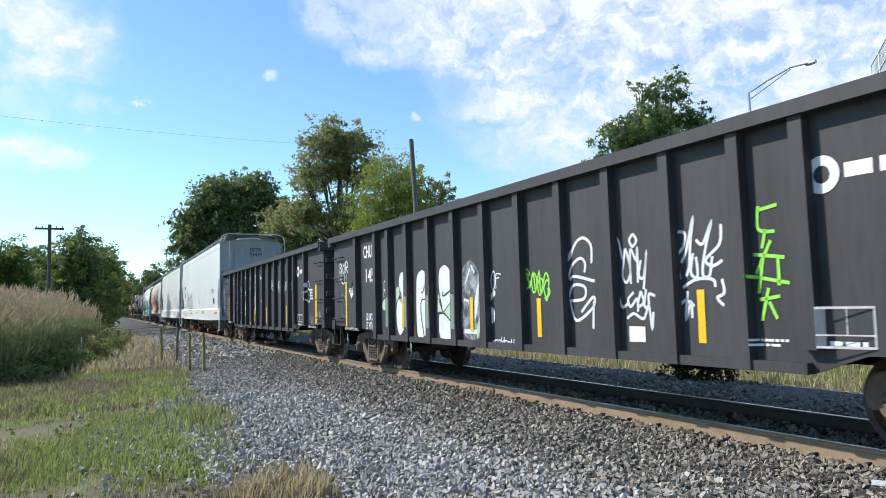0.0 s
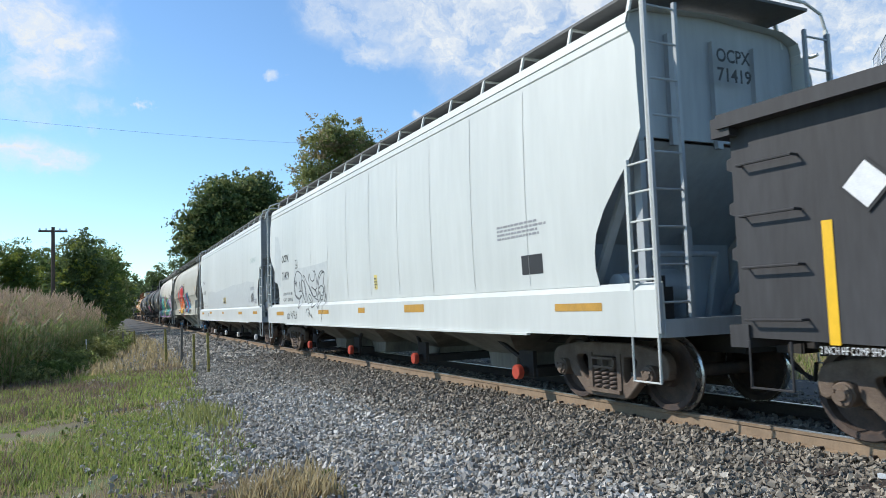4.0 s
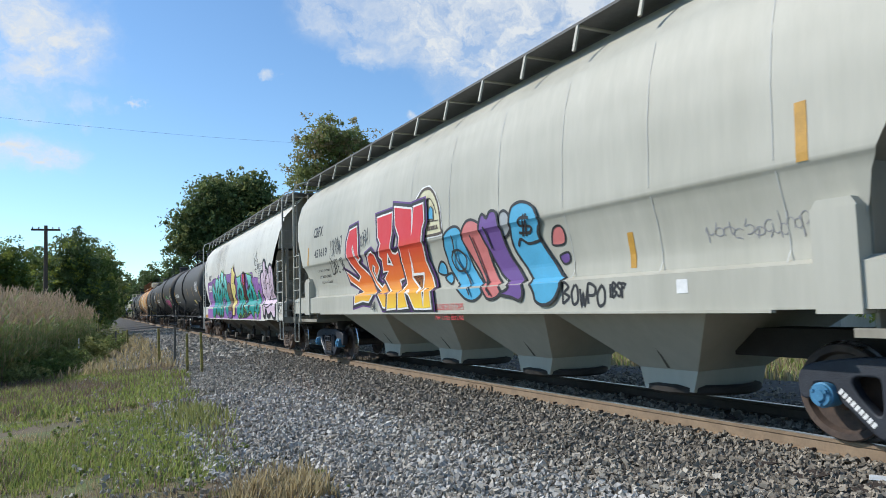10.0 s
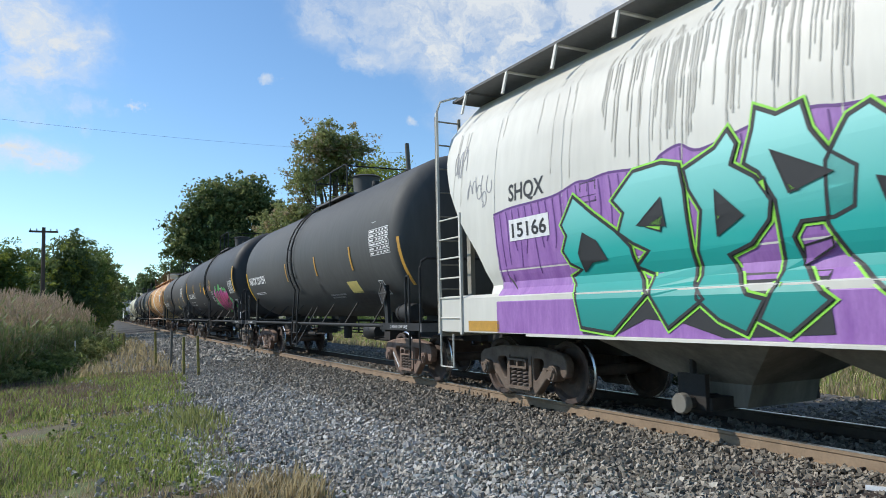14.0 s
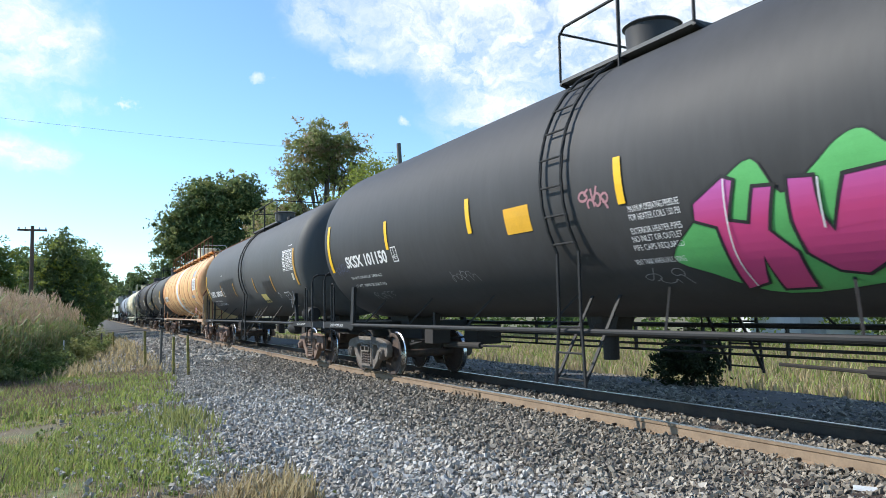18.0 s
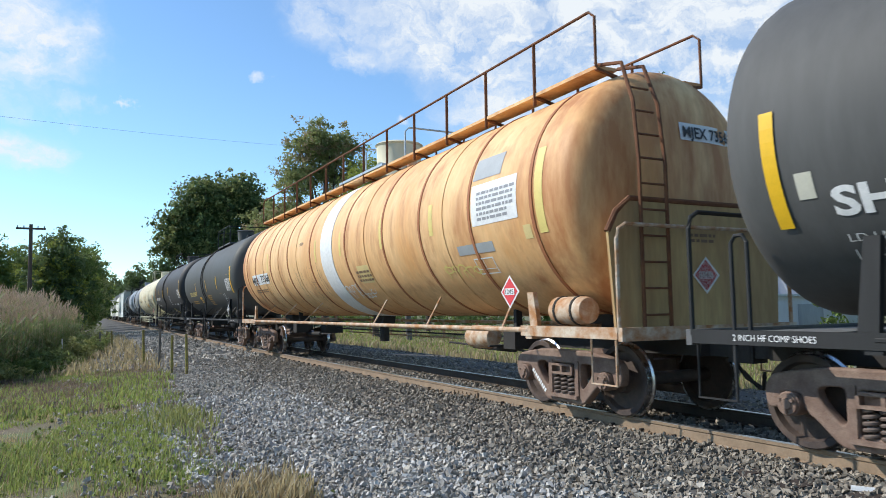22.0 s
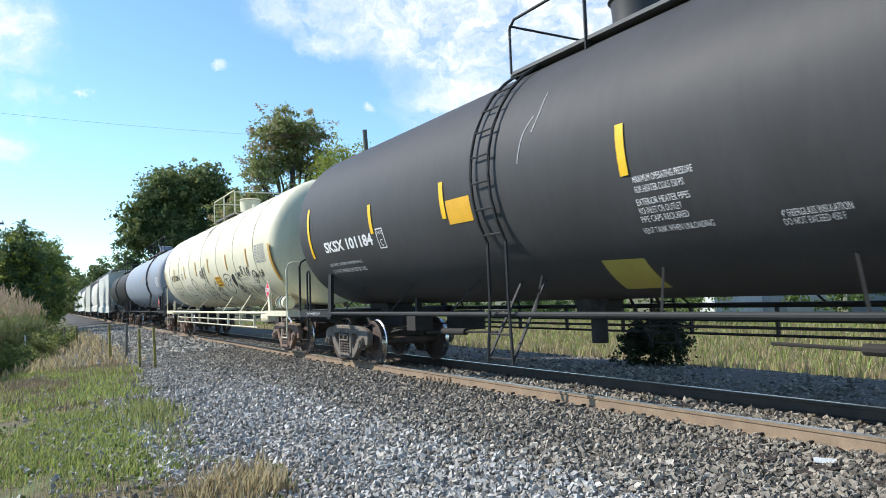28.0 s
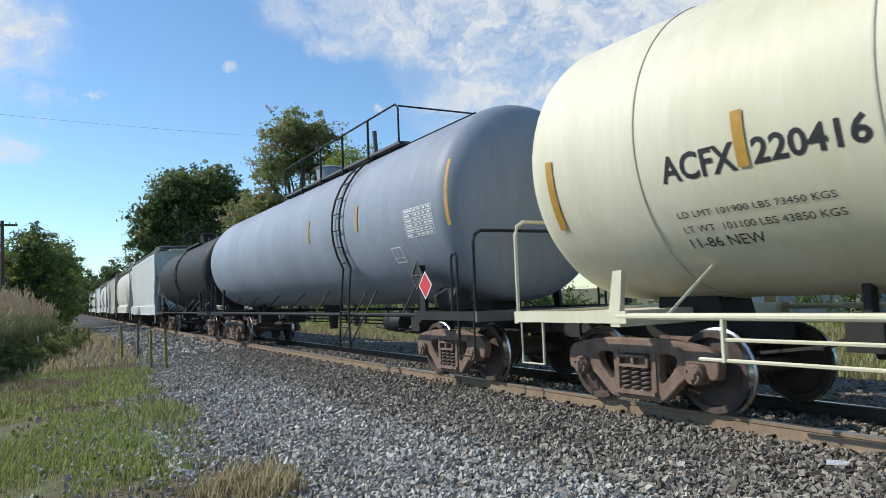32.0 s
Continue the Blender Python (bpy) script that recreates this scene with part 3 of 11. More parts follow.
M_SHRUB = leafy("shrub_leaf", (0.018, 0.03, 0.014), (0.045, 0.06, 0.028))
M_YELLOWLEAF = leafy("yellow_green_leaf", (0.14, 0.175, 0.035), (0.28, 0.315, 0.061))
M_PINE = leafy("pine_needle", (0.052, 0.096, 0.035), (0.123, 0.193, 0.07))
M_BARK = grain("bark", (0.13, 0.1, 0.075), 0.95, vary=0.4, scale=4, stretch=(1, 1, 0.3), dark=(0.06, 0.05, 0.04), bump=0.5, bump_scale=18)


def blades(name, n, s0, s1, lat0, lat1, h0, h1, material, label, seed, want, bias=1.5, width=0.012):
    rng = np.random.default_rng(seed)
    s = s0 + (s1 - s0) * rng.random(n) ** bias
    lat = lat0 + (lat1 - lat0) * rng.random(n)
    keep = want(s, lat, rng.random(n))
    s, lat = s[keep], lat[keep]
    n = len(s)
    x, y = on_line(s, lat)
    z = heights(lat) - 0.01
    h = rng.uniform(h0, h1, n)
    a = rng.uniform(0, 2 * np.pi, n)
    lean = rng.uniform(0.1, 0.7, n) * h
    d = np.stack([np.cos(a), np.sin(a)], -1)
    p = np.stack([-d[:, 1], d[:, 0]], -1) * (width * (0.7 + s / 18))[:, None]
    base = np.stack([x, y], -1)
    v = np.zeros((n, 5, 3))
    v[:, 0, :2], v[:, 1, :2] = base - p, base + p
    mid = base + d * (lean * 0.35)[:, None]
    v[:, 2, :2], v[:, 3, :2] = mid + p * 0.7, mid - p * 0.7
    v[:, 4, :2] = base + d * lean[:, None]
    v[:, :2, 2], v[:, 2:4, 2], v[:, 4, 2] = z[:, None], (z + h * 0.6)[:, None], z + h
    f = np.array([(0, 1, 2), (0, 2, 3), (3, 2, 4)])
    return scatter(name, v, f, material, label, "")


def wander(x, y, seed):
    """Smooth uneven field between 0 and 1 from a few octaves of lattice noise."""
    out, amp = 0.0, 0.5
    for k in range(4):
        q = 0.55 * 2.1 ** k
        xi, yi = np.floor(x * q).astype(int), np.floor(y * q).astype(int)
        fx, fy = x * q - xi, y * q - yi
        fx, fy = fx * fx * (3 - 2 * fx), fy * fy * (3 - 2 * fy)
        h = lambda a, b: (np.sin(a * 127.1 + b * 311.7 + seed * 74.7) * 43758.5453) % 1.0
        out = out + amp * ((h(xi, yi) * (1 - fx) + h(xi + 1, yi) * fx) * (1 - fy) + (h(xi, yi + 1) * (1 - fx) + h(xi + 1, yi + 1) * fx) * fy)
        amp *= 0.5
    return out / 0.94


def patchy(cut, seed):
    def want(s, lat, r):
        lim = -5.35 + 0.9 * np.clip((s - 12) / 10, 0, 1) + 0.9 * (wander(s * 1.5, lat, 9) - 0.5)
        return (wander(s, lat, seed) > cut + 0.25 * (r - 0.5)) & (lat < lim - r * r * 1.2)
    return want


def either(cut, seed, base, seed2):
    """Patches of one field where a second, coarser field allows it."""
    p = patchy(cut, seed)
    return lambda s, lat, r: p(s, lat, r) & (wander(s * 0.5, lat * 0.8, seed2) > base)


blades("grass", 150000, 6, 30, -10.5, -4.4, 0.03, 0.15, M_GRASS, "short green grass and weeds in patches", 21, either(0.51, 1.0, 0.38, 6.0), width=0.007)
blades("grass", 60000, 6, 32, -10.5, -4.4, 0.02, 0.1, M_GRASSLO, "low olive grass", 22, patchy(0.56, 2.3), width=0.007)
blades("dry_grass", 36000, 6, 40, -10.5, -4.2, 0.03, 0.15, M_STRAW, "dry brown grass stalks", 23, patchy(0.47, 4.0), width=0.005)
blades("dead_weeds", 34000, 6, 28, -10.5, -4.6, 0.05, 0.26, M_DEADWEED, "dark brown dead weeds among the grass", 30, either(0.42, 5.5, 0.42, 8.0), width=0.005)
blades("grass", 16000, -6, 6.2, -13, -5.2, 0.02, 0.1, M_GRASS, "short green grass and weeds in patches", 33, patchy(0.45, 7.0), bias=1)
blades("dry_grass", 14000, -6, 6.2, -13, -5.0, 0.03, 0.16, M_STRAW, "dry brown grass stalks", 34, patchy(0.42, 3.3), bias=1)
blades("dry_grass", 1500, 6.2, 8.2, -6.0, -5.0, 0.12, 0.36, M_STRAW, "tuft of tall dry grass at the gravel's edge", 24, lambda s, lat, r: (s - 7.2) ** 2 + (lat + 5.45) ** 2 < 0.5 * r, bias=1)
blades("weeds", 1300, 11, 15, -6.2, -4.9, 0.1, 0.34, M_GRASSLO, "green weeds at the gravel's edge", 25, lambda s, lat, r: ((s - 13) / 2) ** 2 + ((lat + 5.45) / 0.6) ** 2 < r, bias=1)
blades("grass", 12000, 16, 24, -9.5, -4.5, 0.06, 0.2, M_GRASS, "bright green grass strip before the stakes", 26, patchy(0.5, 0.4), bias=1)
blades("field_grass", 36000, 6, 60, 5.4, 22, 0.1, 0.4, M_STRAW, "tall dry field grass beyond the track", 27, lambda s, lat, r: lat > 6.5 - r, bias=1.2, width=0.014)
blades("field_grass", 26000, 8, 70, 6.2, 30, 0.12, 0.45, M_GRASS, "green field grass beyond the track", 28, lambda s, lat, r: lat > 7.0 - r, bias=1.2, width=0.014)
blades("dry_grass", 4200, 25, 62, -8, -3.4, 0.12, 0.42, M_STRAW, "tall dry stalks round the stakes", 29, lambda s, lat, r: lat < -3.9 - r * 0.8, bias=1.2, width=0.012)


def leaves(name, lobes, n, size, material, parent, seed, label="", kind="", ragged=0.6, flat=0.0):
    """Many single leaves in clumps on a few uneven lobes (x, y, z, rx, ry, rz)."""
    rng = np.random.default_rng(seed)
    lob = np.array(lobes, float)
    vol = lob[:, 3] * lob[:, 4] * lob[:, 5]
    nc = max(8, n // 34)
    pick = rng.choice(len(lob), nc, p=vol / vol.sum())
    d = rng.normal(size=(nc, 3))
    d /= np.linalg.norm(d, axis=1)[:, None]
    rad = rng.random(nc) ** 0.45 * (1 + ragged * rng.normal(size=nc) * 0.35)
    c = lob[pick, :3] + d * rad[:, None] * lob[pick, 3:]
    cs = lob[pick, 3:].min(axis=1) * rng.uniform(0.06, 0.19, nc)
    who = rng.integers(0, nc, n)
    p = c[who] + rng.normal(size=(n, 3)) * cs[who][:, None] * (1, 1, 0.75)
    r = size * rng.uniform(0.55, 1.2, n)
    quad = np.array([(-1, 0, 0), (0, -0.55, 0.12), (1.1, 0, 0), (0, 0.55, 0.12)])
    v = np.einsum("nij,nkj->nki", turns(n, rng), np.repeat(quad[None], n, 0)) * r[:, None, None]
    v += p[:, None]
    ob = scatter(name, v, np.array([(0, 1, 2), (0, 2, 3)]), material, label, "")
    ob.parent = parent
    if parent is not None:
        del ob["kind"]
    elif kind:
        ob["kind"] = kind
    return ob


def tree(name, label, x, y, base, lobes, n, size, material, seed, trunk=0.25, category="tree", group="", second=None, limbs=True):
    """Trunk, a limb to each lobe, and a crown of leaves."""
    t = thing(name, label, category, group)
    t.location = (x, y, 0)
    rnd = random.Random(seed)
    top = max(l[2] for l in lobes)
    fork = base + (top - base) * 0.45
    part("trunk", Shape().tube([(0, 0, base - 0.3), (rnd.uniform(-0.2, 0.2), 0.1, (base + fork) / 2), (rnd.uniform(-0.3, 0.3), 0, fork), (0.2, 0.1, top)], trunk, 9, trunk * 0.3), M_BARK, t, smooth=True)
    if limbs:
        for lx, ly, lz, rx, ry, rz in lobes:
            for k in range(3):
                e = Vector((lx + rnd.uniform(-0.7, 0.7) * rx, ly + rnd.uniform(-0.7, 0.7) * ry, lz + rnd.uniform(0, 0.7) * rz))
                b = Vector((0, 0, fork * rnd.uniform(0.75, 1.05)))
                m = (b + e) / 2 + Vector((rnd.uniform(-0.4, 0.4), rnd.uniform(-0.4, 0.4), -0.3))
                part("limb", Shape().tube([b, m, e], trunk * 0.4, 6, trunk * 0.08), M_BARK, t, smooth=True)
    n, size = int(n * 1.5), size * 0.8
    leaves("crown", lobes, n, size, material, t, seed)
    if second:
        leaves("crown", lobes, n // 3, size, second, t, seed + 500)
    return t


GND = -0.8
# ---- trees beyond the train
tree("oak_tree", "tall open-crowned oak with thinning olive leaves", 24.0, 66.0, GND, [(-1.2, 0, 17.2, 2.4, 2.2, 2.4), (1.4, 0, 17.4, 2.3, 2.2, 2.0), (-2.9, 0, 14.0, 1.9, 2, 2.0), (0.3, 0.6, 14.6, 2.4, 2.2, 1.9), (3.0, 0, 14.8, 1.5, 1.6, 1.5), (-3.4, 0.3, 10.5, 2.2, 2, 1.8), (0.5, 0, 10.0, 2.6, 2.4, 2.4)], 15000, 0.2, M_OAK, 31, 0.45, second=M_STRAW)
tree("willow_tree", "round yellow-green tree with drooping fine leaves", 21.2, 47.8, GND, [(0, 0, 9.6, 2.2, 2.2, 3.2), (-1.4, 0, 7.5, 2.0, 2, 3.0), (1.7, 0, 8.2, 1.6, 1.8, 3.0), (0, 0, 4.5, 3.0, 2.4, 3.5)], 22000, 0.13, M_YELLOWLEAF, 32, 0.3)
tree("ash_tree", "sparse grey-green tree with thin branches", 28.2, 53.0, GND, [(-2.6, 0, 11.6, 1.5, 1.5, 1.6), (0, 0, 10.6, 1.6, 1.5, 1.6), (-1.4, 0, 8.5, 2.2, 2, 2.2), (1.2, 0, 9.0, 1.4, 1.4, 1.6)], 5200, 0.17, M_OAK, 33, 0.25)
tree("maple_tree", "broad dark green tree", 21.0, 108.0, GND, [(0.5, 0, 17.5, 4.2, 4, 3.6), (4.6, 0, 18.6, 3.4, 3.5, 3.6), (-3.0, 0, 15.0, 3.2, 3, 3.4), (-4.6, 0, 11.8, 2.6, 3, 3.2), (1.5, 0, 12.0, 5.5, 4, 4.5), (7.2, 0, 16.0, 2.6, 3, 3.4)], 26000, 0.34, M_DARKLEAF, 34, 0.6, second=M_OAK)
tree("maple_tree", "brown-tinged tree beside the broad dark one", 24.6, 84.0, GND, [(0, 0, 12.5, 2.6, 2.5, 2.6), (2.4, 0, 10.5, 2.5, 2.5, 2.6), (-1.6, 0, 9.8, 2.4, 2.5, 2.6), (1.0, 0, 6.5, 3.6, 3, 3.2)], 11000, 0.26, M_OAK, 35, 0.4, second=M_STRAW)
tree("pine_tree", "tall pine with tufted green branches", 31.8, 31.6, GND, [(1.1, -0.6, 14.2, 1.0, 1.0, 1.1), (-0.4, 0, 13.6, 1.1, 1.1, 1.0), (0.2, 0, 12.2, 1.9, 1.9, 1.2), (1.9, -1.2, 12.0, 1.2, 1.2, 1.0), (-1.4, 0.9, 11.2, 1.9, 1.9, 1.1), (0.6, 0, 10.2, 2.6, 2.6, 1.2), (-2.6, 1.7, 9.6, 1.5, 1.6, 1.0), (0, 0, 8.0, 3.2, 3, 1.6)], 26000, 0.12, M_PINE, 36, 0.3, second=M_YELLOWLEAF)
for i, (x, y, h, w) in enumerate(((21.5, 150, 12.5, 4.5), (24, 168, 13, 5), (20, 185, 12.5, 4.5), (18.5, 215, 11.5, 5), (22.5, 205, 12, 5), (18.8, 250, 11, 5), (22, 285, 11, 6), (30, 140, 14, 5))):
    tree("roadside_tree", "dark green tree in the row beyond the line", x, y, GND, [(0, 0, h * 0.72, w * 0.8, w * 0.8, h * 0.27), (-w * 0.4, 0, h * 0.5, w * 0.7, w * 0.7, h * 0.3), (w * 0.4, 0, h * 0.45, w * 0.7, w * 0.7, h * 0.32)], 3600, 0.42, M_DARKLEAF, 50 + i, 0.3, group="trees beyond the line", limbs=False)
for i, (x, y, h, w) in enumerate(((-4.0, 74, 8.6, 2.6), (-8.5, 70, 8.8, 3), (-1.6, 78, 8.4, 2.4), (1.2, 63, 8.0, 2.1), (2.6, 72, 8.5, 2.4), (3.9, 88, 9.2, 2.6), (4.9, 100, 9.4, 2.6), (6.3, 116, 9.0, 2.7), (8.2, 138, 8.4, 2.8), (10.4, 170, 7.6, 3), (-12, 82, 10, 3.4), (-17, 76, 10, 3.6), (12.2, 200, 7, 3))):
    tree("hedge_tree", "leafy green tree in the row before the line", x, y, GND, [(0, 0, h * 0.76, w * 0.75, w * 0.75, h * 0.23), (-w * 0.45, 0, h * 0.5, w * 0.7, w * 0.7, h * 0.3), (w * 0.45, 0.2, h * 0.48, w * 0.65, w * 0.7, h * 0.32), (0, -0.4, h * 0.25, w * 0.9, w * 0.8, h * 0.24)], 9000 if y < 95 else 4200, 0.17 if y < 95 else 0.26, (M_BUSH, M_OAK, M_BUSH, M_DARKLEAF)[i % 4], 70 + i, 0.22, group="trees before the line", second=M_YELLOWLEAF if i % 3 == 0 else None, limbs=False)

# ---- shrub and bushes
shrub = thing("shrub", "dense dark evergreen shrub on the ballast beyond the track", "shrub")
shrub.location = (12.3, 11.1, 0.34)
part("trunk", Shape().tube([(0, 0, -0.8), (0.05, 0, 0.1)], 0.05, 6, 0.02), M_BARK, shrub)
leaves("crown", [(0, 0, -0.15, 0.76, 0.72, 0.56), (0.08, 0, 0.2, 0.48, 0.48, 0.36), (-0.32, 0.16, -0.24, 0.48, 0.48, 0.44)], 9000, 0.048, M_SHRUB, shrub, 41)
for i, (x, y, w, h) in enumerate(((-3.4, 24.5, 1.6, 1.1), (-1.6, 25.6, 1.3, 0.9), (-5.6, 23.5, 1.8, 1.3), (-0.4, 27.5, 1.1, 0.8), (0.9, 33.0, 1.1, 1.2), (1.9, 38.0, 1.0, 1.2), (-8.0, 24.0, 2.0, 1.4), (2.6, 45.0, 1.0, 1.3), (0.2, 30.0, 1.0, 0.9))):
    b = thing("bush", "low tangled green bush at the foot of the reeds", "bush", "bushes at the foot of the reeds")
    b.location = (x, y, -0.65)
    part("stem", Shape().tube([(0, 0, -0.1), (0.1, 0, h * 0.6)], 0.03, 5, 0.01), M_BARK, b)
    leaves("crown", [(0, 0, h * 0.4, w, w * 0.7, h * 0.55), (-w * 0.5, 0.2, h * 0.45, w * 0.6, w * 0.5, h * 0.5), (w * 0.5, -0.2, h * 0.35, w * 0.6, w * 0.5, h * 0.45)], 5200, 0.055, (M_BUSH, M_GRASSLO, M_REED)[i % 3], b, 90 + i)


def reeds(n, seed):
    """Tall reeds: a stalk, three bent leaves and a feathery plume each, in three meshes."""
    rng = np.random.default_rng(seed)
    y = 25 + 22 * rng.random(n) ** 1.2
    right = -1.2 + (y - 25) * 0.16
    x = right - 0.2 - 11 * rng.random(n) ** 1.3
    z = np.full(n, -0.7)
    h = (rng.uniform(1.5, 2.9, n) + 0.9 * wander(x * 1.3, y, 3.0)) * np.clip(0.62 + (right - x) * 0.3, 0.62, 1.0)
    a = rng.uniform(0, 2 * np.pi, (n, 9))
    base = np.stack([x, y, z], -1)
    tip = base + np.stack([rng.normal(0, 0.18, n), rng.normal(0, 0.18, n), h], -1)
    side = np.array((0.012, 0.0, 0))
    v = np.stack([base - side, base + side, tip + side * 0.5, tip - side * 0.5], 1)
    scatter("reed_stalks", v, np.array([(0, 1, 2, 3)]), M_STRAW, "straw-coloured reed stalks", "")
    lv = []
    for k in range(7):
        f = rng.uniform(0.15, 0.85, n)
        p = base + (tip - base) * f[:, None]
        d = np.stack([np.cos(a[:, k]), np.sin(a[:, k]), 0 * x], -1)
        w = np.stack([-d[:, 1], d[:, 0], 0 * x], -1) * 0.017
        ln = rng.uniform(0.4, 0.75, n)[:, None]
        up = np.array((0, 0, 1.0))
        lv.append(np.stack([p - w, p + w, p + d * ln * 0.6 + up * ln * 0.55 + w, p + d * ln * 0.6 + up * ln * 0.55 - w, p + d * ln * 1.15 + up * ln * 0.3], 1))
    scatter("reed_leaves", np.concatenate(lv), np.array([(0, 1, 2), (0, 2, 3), (3, 2, 4)]), M_REED, "long green reed leaves", "")
    pl = []
    tall = h > np.quantile(h, 0.2)
    tp, m = tip[tall], int(tall.sum())
    bend = rng.normal(0, 0.12, (m, 2)) + (0.08, 0.0)
    for k in range(22):
        f = k / 22
        p = tp + np.stack([bend[:, 0] * f, bend[:, 1] * f, np.full(m, 0.1 - 0.42 * (1 - f))], -1)
        g = rng.uniform(0, 2 * np.pi, m)
        d = np.stack([np.cos(g), np.sin(g), rng.uniform(0.9, 2.2, m)], -1) * (rng.uniform(0.045, 0.095, m) * (1.15 - f))[:, None]
        w = np.cross(d, (0.3, 0.4, 0.2)) * 0.42
        pl.append(np.stack([p - w, p + w, p + d], 1))
    scatter("reed_plumes", np.concatenate(pl), np.array([(0, 1, 2)]), M_PLUME, "feathery tan reed plumes", "")


reeds(4200, 61)
rng = np.random.default_rng(77)
clumps = []
for k in range(620):
    s, lat = 5.6 + 20 * rng.random() ** 1.5, -4.9 - 8 * rng.random()
    x, y = on_line(np.array([s]), np.array([lat]))
    r = rng.uniform(0.08, 0.3)
    clumps.append((x[0], y[0], heights(np.array([lat]))[0] + 0.02, r, r, rng.uniform(0.03, 0.1)))
leaves("broad_weeds", clumps, 62000, 0.026, M_WEED, None, 78, "broad-leaved green weeds low in the grass")
x, y = on_line(np.array([-14.0 + 4 * i for i in range(34)]), np.array([26.0 + 4 * math.sin(i * 1.7) for i in range(34)]))
leaves("far_hedge", [(a, b, 0.2 + 0.6 * math.sin(i * 2.3), 3.4, 2.4, 1.7 + 0.6 * math.sin(i * 1.3)) for i, (a, b) in enumerate(zip(x, y))], 60000, 0.13, M_BUSH, None, 79, "green hedge at the far edge of the field")

# ---- poles, stakes, wire
M_POLE = grain("weathered_pole", (0.12, 0.09, 0.07), 0.9, vary=0.3, scale=5, stretch=(1, 1, 0.15), dark=(0.06, 0.045, 0.035))
M_GREYPOLE = grain("grey_pole", (0.17, 0.16, 0.14), 0.9, vary=0.3, scale=5, stretch=(1, 1, 0.15))
M_LICHEN = grain("lichen_stake", (0.34, 0.31, 0.07), 0.9, vary=0.4, scale=8, dark=(0.16, 0.13, 0.06), spots=0.9)
M_CONCRETE = grain("concrete", (0.42, 0.41, 0.38), 0.85, vary=0.2, scale=1.5, dark=(0.3, 0.29, 0.27), bump=0.15)
up = thing("utility_pole", "dark wooden utility pole with one crossarm", "utility pole")
up.location = (-0.72, 60, 0)
part("pole", Shape().tube([(0, 0, -1.2), (0.0, 0, 8.1)], 0.17, 10, 0.12), M_POLE, up, smooth=True)
part("crossarm", Shape().box(-0.95, 0.95, -0.06, 0.06, 7.72, 7.86), M_POLE, up)
for x in (-0.85, -0.45, 0.45, 0.85):
    part("insulator", Shape().lathe([(0.02, 7.86), (0.05, 7.9), (0.04, 8.0), (0.0, 8.02)], "z", (x, 0, 0), 8), M_STEEL, up)
ms = thing("utility_pole", "plain weathered grey pole standing beyond the train", "utility pole")
ms.location = (19.6, 40.5, 0)
part("pole", Shape().tube([(0.6, 0, -1.2), (0, 0, 11.9)], 0.2, 10, 0.14), M_GREYPOLE, ms, smooth=True)
wire = Shape()
wire.tube([Vector((-2.25, 32.92, 9.4)).lerp(Vector((19.6, 40.5, 11.3)), t) + Vector((0, 0, -0.9 * t * (1 - t))) for t in [i / 12 - 0.5 for i in range(19)]], 0.0045, 5)
solo("overhead_wire", wire, M_GREYPOLE, "thin dark overhead wire hung from the poles", "wire")
for i, (s, lat, h, r, mat) in enumerate(((22.0, -4.1, 1.25, 0.045, M_LICHEN), (23.0, -4.4, 1.2, 0.045, M_LICHEN), (25.8, -4.5, 1.35, 0.05, M_GREYPOLE), (27.3, -4.85, 1.3, 0.05, M_LICHEN), (39.7, -6.0, 1.0, 0.05, M_GREYPOLE), (40.5, -5.7, 1.0, 0.05, M_LICHEN), (41.2, -5.4, 1.0, 0.05, M_LICHEN), (33.0, -7.5, 0.9, 0.03, M_PRINT))):
    p = spot(s, lat, -0.45)
    st = Shape().tube([(0, 0, -0.2), (0.03 * ((i % 3) - 1), 0, h)], r, 7, r * 0.85)
    solo("stake", st, mat, "upright wooden stake in the dry grass" if mat is not M_LICHEN else "upright wooden stake covered in yellow lichen", "fence post", "stakes beside the line", at=pose(p.x, p.y, p.z))

# ---- overpass, street lamp
deck = thing("overpass", "concrete road overpass with a tall wire fence", "bridge", kind="structure")
a, b = Vector((43.6, 25.4, 0)), Vector((16.0, 3.0, 0))
dirn = (b - a).normalized()
out = Vector((dirn.y, -dirn.x, 0)) * -1
sl = Shape()
def along(t, o, z):
    p = a + dirn * t + out * o
    return (p.x, p.y, z)
n_len = (b - a).length
q0 = [along(0, 0, 10.8), along(n_len, 0, 10.8), along(n_len, 9, 10.8), along(0, 9, 10.8)]
q1 = [(x, y, 12.0) for x, y, z in q0]
for k in range(4):
    sl.face([q0[k], q0[(k + 1) % 4], q1[(k + 1) % 4], q1[k]])
sl.face(q0).face(q1)
part("deck", sl, M_CONCRETE, deck)
part("parapet", Shape().beam(along(0, 0, 12.5), along(n_len, 0, 12.5), 0.25, 1.1), M_CONCRETE, deck)
for k in range(14):
    t = n_len * k / 13
    part("fence_post", Shape().beam(along(t, 0, 12.8), along(t, 0, 15.1), 0.06, 0.06), M_STEEL, deck)
fr = Shape()
for z in (13.1, 14.1, 15.1):
    fr.beam(along(0, 0, z), along(n_len, 0, z), 0.05, 0.05)
part("fence_rail", fr, M_STEEL, deck)
me_f = Shape()
for k in range(int(n_len / 0.3)):
    for sg in (-1, 1):
        t0 = k * 0.3
        me_f.beam(along(t0, 0, 13.05 if sg > 0 else 15.1), along(min(n_len, t0 + 2.05), 0, 15.1 if sg > 0 else 13.05), 0.012, 0.012)
part("fence_mesh", me_f, M_STEEL, deck)["kind"] = "stuff"
